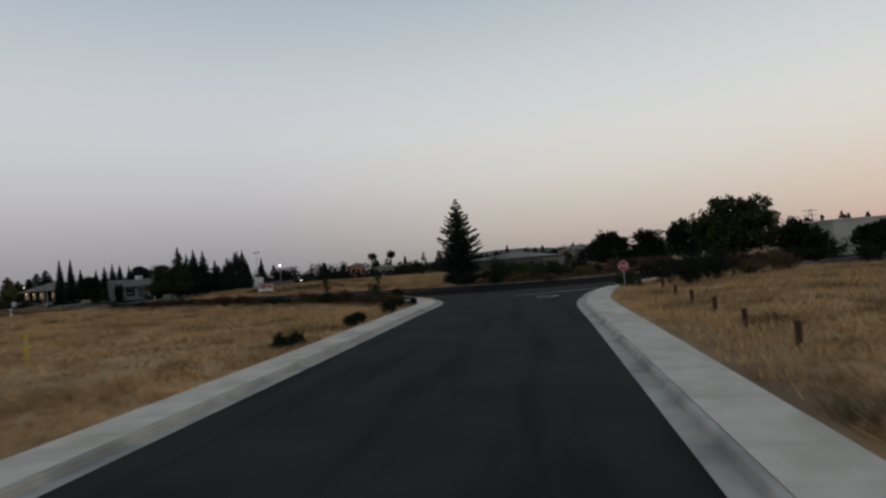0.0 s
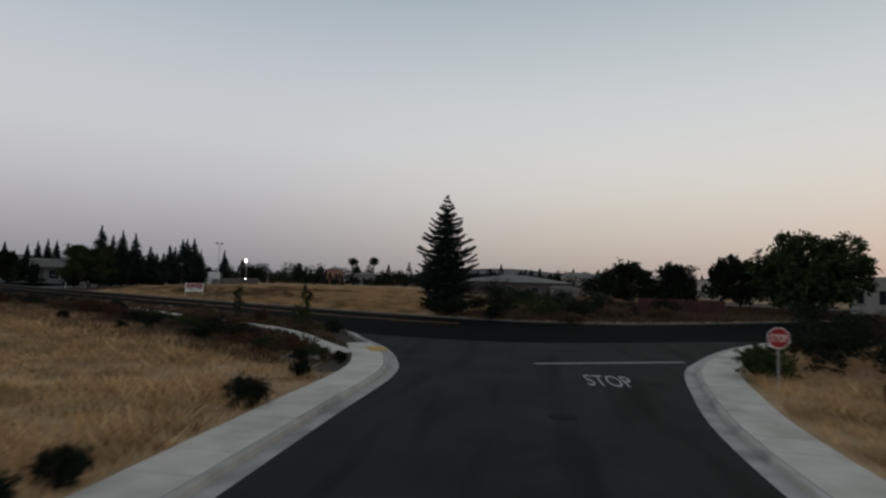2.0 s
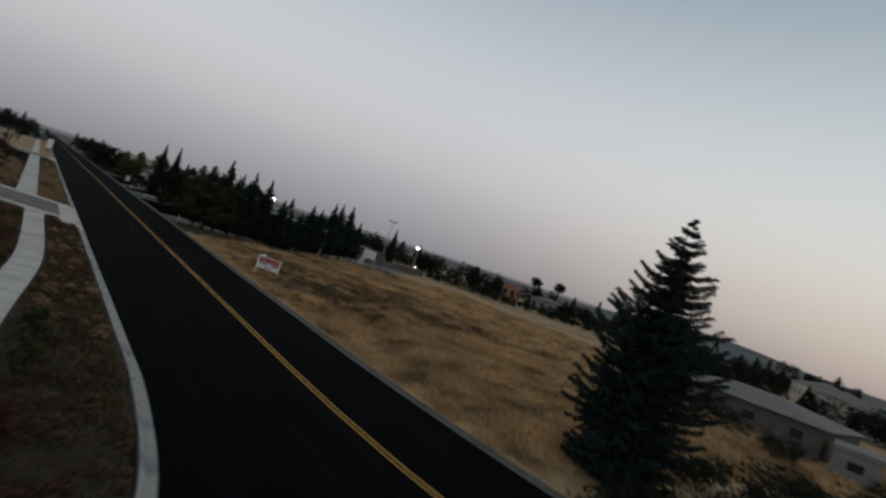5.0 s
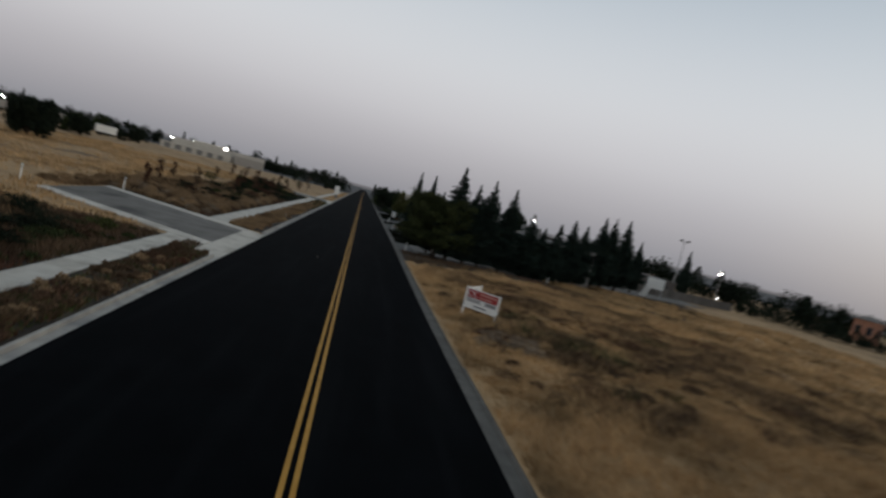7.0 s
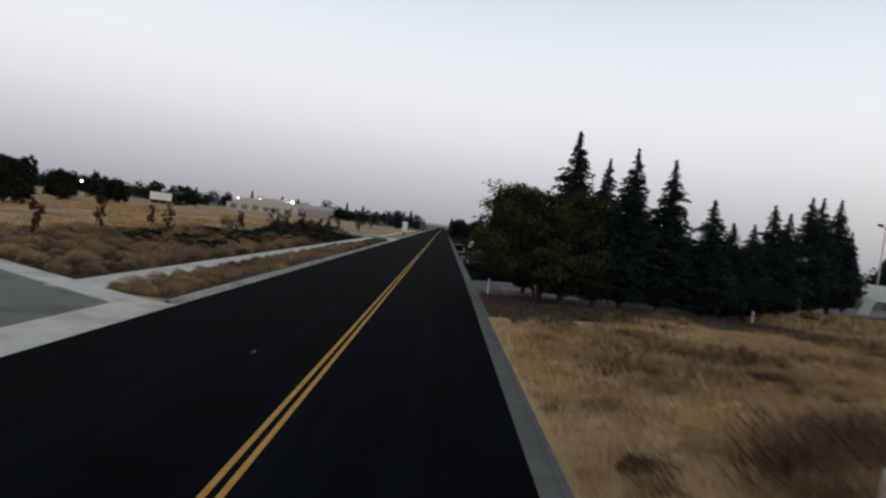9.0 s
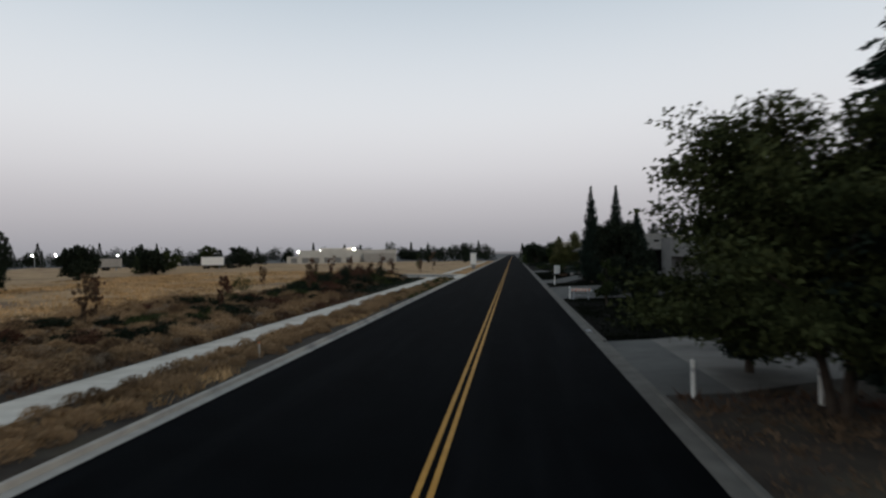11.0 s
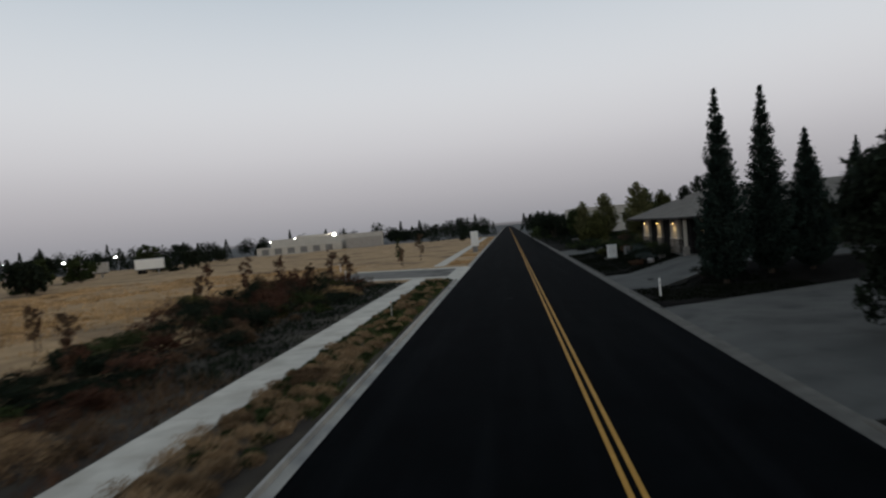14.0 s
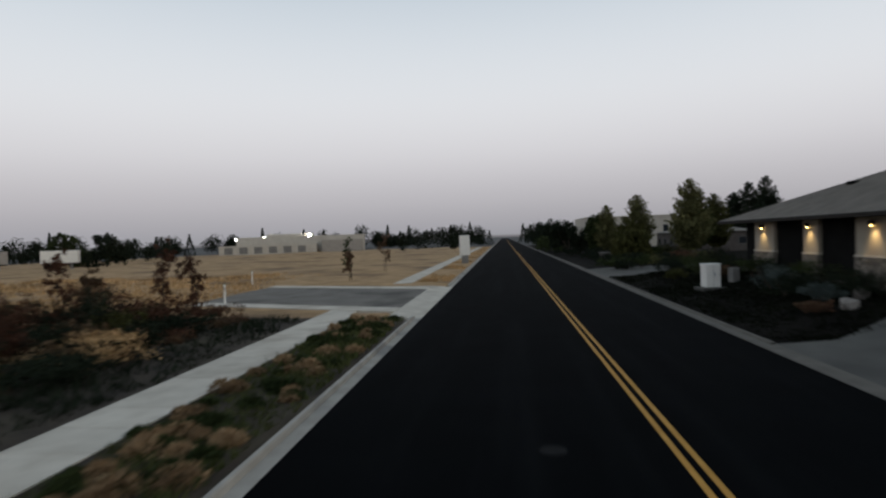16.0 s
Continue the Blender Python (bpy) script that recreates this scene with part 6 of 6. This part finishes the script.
part("fascia", boxed(OX0 - 1.34, OY0 - 1.34, OZ - 0.2, OX1 + 1.34, OY1 + 1.34, OZ + 0.0), TRIM, office, "dark grey eaves board")
for vx, vy, vz in ((17.2, 144.5, 6.34), (21.5, 138.6, 6.28), (24.5, 136.9, 5.9)):
    part("roof_vent", boxed(vx - 0.35, vy - 0.3, vz - 0.3, vx + 0.35, vy + 0.3, vz + 0.12, bevel=0.03), DARK, roof)
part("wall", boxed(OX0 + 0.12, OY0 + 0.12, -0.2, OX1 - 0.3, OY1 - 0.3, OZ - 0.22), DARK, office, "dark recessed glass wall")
part("floor_slab", boxed(OX0 - 0.6, OY0 - 0.6, -0.2, OX1, OY1, FLOOR), DRIVE_CONCRETE, office)


def pillar(x0, y0, x1, y1, lamp):
    """A stucco pier with a ledgestone foot and a wall lamp."""
    p = part("pillar", boxed(x0, y0, SILL, x1, y1, OZ - 0.2), PIER, office, "cream stucco pier lit from above")
    part("cap_stone", boxed(x0 - 0.06, y0 - 0.06, SILL - 0.1, x1 + 0.06, y1 + 0.06, SILL + 0.01, bevel=0.01), CREAM, p)
    rr = random.Random(int(x0 * 10 + y0))
    for r in range(7):
        za, zb = FLOOR + r * 0.18, FLOOR + r * 0.18 + 0.172
        long_y = y1 - y0 > x1 - x0
        n = max(2, int(max(y1 - y0, x1 - x0) / 0.45))
        for c in range(n):
            o = rr.uniform(0.0, 0.05)
            if long_y:
                ya, yb = y0 + (y1 - y0) * c / n + 0.008, y0 + (y1 - y0) * (c + 1) / n - 0.008
                part("stone_block", boxed(x0 - 0.05 - o, ya, za, x1 - 0.01, yb, zb), STONE, p)
            else:
                xa, xb = x0 + (x1 - x0) * c / n + 0.008, x0 + (x1 - x0) * (c + 1) / n - 0.008
                part("stone_block", boxed(xa, y0 - 0.05 - o, za, xb, y1 - 0.01, zb), STONE, p)
    lx, ly = lamp
    west = lx < x0
    f = part("wall_lamp", boxed(lx - 0.1, ly - 0.1, OZ - 0.6, lx + 0.1, ly + 0.1, OZ - 0.38, bevel=0.02), DARK_IRON, p)
    bm = bmesh.new()
    bmesh.ops.create_uvsphere(bm, u_segments=8, v_segments=6, radius=0.05, matrix=Matrix.Translation((lx, ly, OZ - 0.61)))
    part("bulb", bm, LAMP_WARM, f, "warm glowing bulb")
    lamp_ob = new("wall_lamp_light", bpy.data.lights.new("wall_lamp_light", "SPOT"))
    lamp_ob.data.energy, lamp_ob.data.color, lamp_ob.data.spot_size, lamp_ob.data.spot_blend, lamp_ob.data.shadow_soft_size = 58, (1.0, 0.68, 0.30), radians(100), 0.8, 0.05
    lamp_ob.matrix_world = look((lx - 0.08, ly, OZ - 0.68), (lx + 0.5, ly, 0.0)) if west else look((lx, ly - 0.08, OZ - 0.68), (lx, ly + 0.5, 0.0))


for ya, yb in ((147.9, 150.8), (142.6, 144.2), (136.0, 139.1)):
    pillar(OX0 - 0.1, ya, OX0 + 0.115, yb, (OX0 - 0.28, (ya + yb) / 2))
for xa, xb in ((15.2, 16.4), (17.4, 18.4)):
    pillar(xa, OY0 - 0.1, xb, OY0 + 0.115, ((xa + xb) / 2, OY0 - 0.28))
part("corner_post", boxed(OX0 - 0.75, OY0 - 0.75, FLOOR - 0.1, OX0 - 0.5, OY0 - 0.5, OZ - 0.2), PIER, office)
part("post_base", boxed(OX0 - 0.86, OY0 - 0.86, FLOOR - 0.3, OX0 - 0.39, OY0 - 0.39, FLOOR + 0.75, bevel=0.02), STONE, office)

# ---- the flat-roofed office ----
flat_office = thing("flat_roofed_office", Matrix(), "flat-roofed grey stucco office with a window band", "building")
BX = 15.9
part("corner_wall", boxed(BX, 94.8, -0.2, 34.0, 98.3, 5.5, bevel=0.02), GREY_STUCCO, flat_office, "grey stucco corner block")
part("wall", boxed(BX + 1.6, 66.0, -0.2, 34.0, 94.8, 5.1), GREY_STUCCO, flat_office)
part("fascia", boxed(BX - 0.1, 66.0, 3.7, 34.0, 94.78, 5.45, bevel=0.02), GREY_STUCCO, flat_office, "deep overhanging fascia")
part("coping", boxed(BX - 0.05, 94.75, 5.5, 34.05, 98.35, 5.6), CONCRETE, flat_office)
for k in range(4):
    y1 = 91.5 - k * 6.4
    y0 = y1 - 5.2
    w = part("window", boxed(BX + 1.52, y0, 1.1, BX + 1.62, y1, 3.2), FRAME, flat_office, "aluminium-framed window band")
    for c in range(4):
        for r, (za, zb) in enumerate(((1.16, 1.9), (1.97, 3.14))):
            ya = y0 + 0.06 + c * (y1 - y0 - 0.06) / 4
            part("pane", boxed(BX + 1.5, ya, za, BX + 1.515, ya + (y1 - y0 - 0.06) / 4 - 0.07, zb), GLASS, w)
for x, y, w, h, m in ((19.5, 88.5, 0.7, 0.7, WHITE), (24.0, 86.0, 1.6, 1.6, GREY_STUCCO), (28.0, 80.0, 1.4, 1.2, GREY_STUCCO)):
    hv = thing("rooftop_unit", Matrix.Translation((x, y, 5.45)), "pale metal air-conditioning unit on the flat roof", "air conditioner", "rooftop units")
    part("cabinet", boxed(-w, -w * 0.8, 0.0, w, w * 0.8, h + 0.3, bevel=0.03), m, hv)
    part("grille", boxed(-w * 0.7, -w * 0.8 - 0.02, 0.15, w * 0.7, -w * 0.8 - 0.005, h), SIGN_GREY, hv)


DULL_FRAME = material("dull_window_frame", (0.10, 0.10, 0.10), (0.15, 0.15, 0.15), 0.7, 3, 30, 0.02)


# ---- other houses and sheds ----
def house(name, x0, y0, x1, y1, h, rise, wall_mat, label, turn=0.0, windows=3, ridge_x=True):
    """A plain house with a gabled or hip roof, windows and a door on its west side."""
    cx0, cy0 = (x0 + x1) / 2, (y0 + y1) / 2
    z = float(land(cx0, cy0))
    b = thing(name, Matrix.Translation((cx0, cy0, z)) @ Matrix.Rotation(turn, 4, "Z"), label, "building")
    hx, hy = (x1 - x0) / 2, (y1 - y0) / 2
    part("wall", boxed(-hx, -hy, -0.5, hx, hy, h), wall_mat, b)
    if rise > 0:
        if hx >= hy:
            bm = hip_roof(-hx - 0.5, -hy - 0.5, hx + 0.5, hy + 0.5, h, rise)
        else:
            bm = hip_roof(-hy - 0.5, -hx - 0.5, hy + 0.5, hx + 0.5, h, rise)
            bmesh.ops.rotate(bm, cent=(0, 0, 0), matrix=Matrix.Rotation(radians(90), 3, "Z"), verts=bm.verts)
        part("roof", bm, SHINGLES, b, "dull grey pitched roof")
    else:
        part("parapet", boxed(-hx - 0.12, -hy - 0.12, h, hx + 0.12, hy + 0.12, h + 0.35), wall_mat, b)
    for side in (-1, 1):
        for k in range(windows):
            yk = -hy + (k + 0.5) * 2 * hy / windows
            w = part("window", boxed(side * hx - 0.04, yk - 0.65, h * 0.35, side * hx + 0.04, yk + 0.65, h * 0.72), DULL_FRAME, b)
            part("pane", boxed(side * hx - 0.055, yk - 0.57, h * 0.35 + 0.08, side * hx + 0.055, yk + 0.57, h * 0.72 - 0.08), GLASS, w)
    for side in (-1, 1):
        for k in range(windows):
            xk = -hx + (k + 0.5) * 2 * hx / windows
            w = part("window", boxed(xk - 0.65, side * hy - 0.04, h * 0.35, xk + 0.65, side * hy + 0.04, h * 0.72), DULL_FRAME, b)
            part("pane", boxed(xk - 0.57, side * hy - 0.055, h * 0.35 + 0.08, xk + 0.57, side * hy + 0.055, h * 0.72 - 0.08), GLASS, w)
    return b


house("house", 47, -15, 60, 2, 2.6, 1.2, DUSKY, "low dull brown house with a shallow roof among shrubs", 0.1, 4)
house("house", 45.5, -20.0, 51, -16.5, 2.2, 0.0, GREY_STUCCO, "grey low outbuilding beside the grey house", 0.3, 1)
house("house", 112, -10, 124, 6, 4.6, 1.9, CREAM, "cream house on rising ground", 0.2, 3)
house("house", 132, 8, 146, 20, 4.8, 2.0, STUCCO, "beige house on rising ground", 0.4, 3)
house("house", 150, -30, 164, -18, 4.8, 2.0, CREAM, "cream house on rising ground", -0.2, 3)
house("house", 168, 24, 182, 38, 5.0, 2.2, CREAM, "cream house on rising ground", 0.6, 3)
house("house", 190, -4, 204, 10, 5.0, 2.2, STUCCO, "beige house on rising ground", 0.1, 3)
TILE = material("terracotta_wall", (0.30, 0.14, 0.09), (0.40, 0.20, 0.13), 0.95, 1, 20, 0.1)
house("house", 126, 112, 131, 117, 5.6, 1.2, TILE, "terracotta-coloured house behind the eastern field", 0.5, 2)
house("house", 134, 103, 146, 112, 4.0, 1.2, GREY_STUCCO, "grey low house behind the eastern field", 0.5, 3)
house("house", 26.5, 214, 40, 226, 3.4, 1.4, DUSKY, "dull low office farther along the road", 0.0, 3)
house("house", 18, 262, 40, 285, 7.6, 0.0, CREAM, "large pale flat-roofed building farther along the road", 0.0, 5)
house("house", 44, 98, 66, 122, 2.9, 0.0, DUSKY, "dull low building behind the redwood row", 0.0, 5)
house("house", 30, 160, 62, 188, 5.2, 0.0, DUSKY, "dull flat-roofed building behind the offices", 0.0, 5)
billboard = thing("white_board", at(54.7, 85.3, radians(-42)), "blank white board on two posts at the field's end", "sign")
part("panel", boxed(-1.5, -0.08, 1.6, 1.5, 0.08, 3.5, bevel=0.02), WHITE, billboard)
for sx in (-1.3, 1.3):
    part("post", boxed(sx - 0.08, 0.08, -0.3, sx + 0.08, 0.22, 3.4), METAL, billboard)
leaning = thing("leaning_panel", at(51.2, 82.4, radians(-42)) @ Matrix.Rotation(radians(18), 4, "Y"), "pale panel leaning at the end of the fence", "panel")
part("sheet", boxed(-0.5, -0.05, -0.1, 0.5, 0.05, 2.2, bevel=0.01), WHITE, leaning)
part("brace", rod(bmesh.new(), (0.0, 0.05, 1.6), (0.1, 1.0, 0.0), 0.04, 0.04, 6), METAL, leaning)
chapel = house("mission_hall", 52, -84, 68, -58, 5.0, 0.0, CREAM, "cream flat-roofed hall with a curved gable", 0.62, 4)
bm = bmesh.new()
pts = [(-3.2, 5.3), (-2.2, 5.5), (-1.4, 6.1), (-0.7, 6.6), (0, 6.8), (0.7, 6.6), (1.4, 6.1), (2.2, 5.5), (3.2, 5.3)]
fr = [bm.verts.new((-8.15, y, z)) for y, z in pts]
bm.faces.new(fr)
made = bmesh.ops.extrude_face_region(bm, geom=bm.faces[:])
bmesh.ops.translate(bm, vec=(0.5, 0, 0), verts=[g for g in made["geom"] if isinstance(g, bmesh.types.BMVert)])
bmesh.ops.recalc_face_normals(bm, faces=bm.faces)
part("gable", bm, CREAM, chapel)
warehouse = house("warehouse", -112, 336, -62, 362, 6.2, 0.0, CREAM, "long cream warehouse beyond the western field", 0.28, 0)
part("lower_wing", boxed(-30, -22, -0.5, 6, -12, 3.4), CREAM, warehouse)
part("lower_wing", boxed(8, -19, -0.5, 24, -12.9, 4.6), STUCCO, warehouse, "beige lower wing")
part("roof_step", boxed(-14, -9, 6.5, 4, 8, 7.6), CREAM, warehouse)
for k in range(6):
    part("loading_door", boxed(-28 + k * 5.4, -22.06, 0.3, -25 + k * 5.4, -21.98, 2.8), GREY_STUCCO, warehouse, "grey roller door")
for k, (x, y, w, label) in enumerate(((-98.7, 226.5, 7.0, "white box trailer parked across the field"), (-110.5, 221.0, 6.0, "dull grey box trailer parked across the field"), (-128.0, 216.0, 6.0, "dull grey box trailer parked across the field"))):
    tr = thing("box_trailer", at(x, y, 0.45, dz=0.3), label, "trailer", "parked trailers")
    part("body", boxed(-w / 2, -1.25, 1.0, w / 2, 1.25, 3.7, bevel=0.04), WHITE if k == 0 else STUCCO, tr)
    part("chassis", boxed(-w / 2 + 0.2, -1.0, 0.7, w / 2 - 0.2, 1.0, 1.0), DARK_IRON, tr)
    for sx in (-w / 2 + 1.0, -w / 2 + 2.1):
        for sy in (-1.0, 1.0):
            wheel = bmesh.new()
            rod(wheel, (sx, sy - 0.14, 0.2), (sx, sy + 0.14, 0.2), 0.5, 0.5, 16)
            part("wheel", wheel, DARK, tr)
    for sx in (w / 2 - 1.5,):
        part("landing_leg", boxed(sx, -0.9, -0.3, sx + 0.12, 0.9, 0.7), METAL, tr)

# fences
BOARDS = material("dark_red_fence_boards", (0.05, 0.022, 0.018), (0.10, 0.045, 0.035), 0.95, 3, 30, 0.3, random_amount=0.25)


def board_fence(a, b, h, mat, label):
    f = thing("board_fence", Matrix(), label, "fence", "fences")
    a, b = Vector(a), Vector(b)
    n = int((b - a).length / 0.6)
    t = (b - a).normalized()
    ang = math.atan2(t.y, t.x)
    for i in range(n):
        p = a + t * (i + 0.5) * 0.6
        z = float(land(p.x, p.y))
        bm = boxed(-0.29, -0.02, -0.2, 0.29, 0.02, h)
        bmesh.ops.transform(bm, matrix=Matrix.Translation((p.x, p.y, z)) @ Matrix.Rotation(ang, 4, "Z"), verts=bm.verts)
        part("board", bm, mat, f)
    return f


board_fence((36.5, -33.5), (39.5, -43.5), 1.8, BOARDS, "dark red board fence beyond the junction")
GREY_BOARDS = material("grey_fence_boards", (0.07, 0.065, 0.06), (0.13, 0.12, 0.11), 0.95, 3, 30, 0.3, random_amount=0.25)
board_fence((16.0, 64.5), (46.0, 84.0), 1.2, GREY_BOARDS, "low grey fence behind the redwood row")
board_fence((46.0, 88.0), (84.0, 104.0), 1.7, GREY_BOARDS, "grey fence at the end of the eastern field")
lane = thing("gated_lane", Matrix(), "pale asphalt lane that leads off the bend", "driveway", kind="structure")
quad_slab("lane_bed", [(21.5, -43.6, 0.02), (34.0, -50.2, 0.02), (60.0, -45.0, 0.2), (50.0, -37.0, 0.2)], 0, ASPHALT_GREY, lane)

# far lattice tower
tower = thing("transmission_tower", at(539.0, -29.0), "steel lattice power tower far off on the hills", "tower")
TZ = 26.0
for sx in (-1, 1):
    for sy in (-1, 1):
        part("leg", rod(bmesh.new(), (sx * 3.5, sy * 3.5, -6), (sx * 0.6, sy * 0.6, TZ), 0.3, 0.2, 5), METAL, tower)
for k in range(5):
    z = 2 + k * 5.0
    w = 3.5 - 2.9 * z / TZ
    part("brace", rod(bmesh.new(), (-w, -w, z), (w, -w, z + 4.5), 0.2, 0.2, 4), METAL, tower)
    part("brace", rod(bmesh.new(), (w, -w, z), (-w, -w, z + 4.5), 0.2, 0.2, 4), METAL, tower)
for z in (17, 21, 25):
    part("cross_arm", boxed(-0.2, -5.5, z, 0.2, 5.5, z + 0.5), METAL, tower)


# far palms
def palm(x, y, h, seed):
    rng = np.random.default_rng(seed)
    p = thing("palm_tree", at(x, y), "tall fan palm far behind the field", "tree", "palms")
    part("trunk", rod(bmesh.new(), (0, 0, -0.3), (0.2, 0, h), 0.35, 0.25, 8), BARK, p)
    c = unit(rng.normal(size=(420, 3)) + [0, 0, 0.2]) * rng.uniform(0.3, 2.3, (420, 1)) * np.array([1, 1, 0.8]) + np.array([0.2, 0, h])
    part("crown", triangles("palm_crown", leaf_tris(rng, c, 0.5, 0.6, unit(c - np.array([0.2, 0, h]))), DARK_LEAVES), DARK_LEAVES, p)


palm(139.8, 115.7, 9.2, 1)
palm(145.6, 109.4, 9.6, 2)
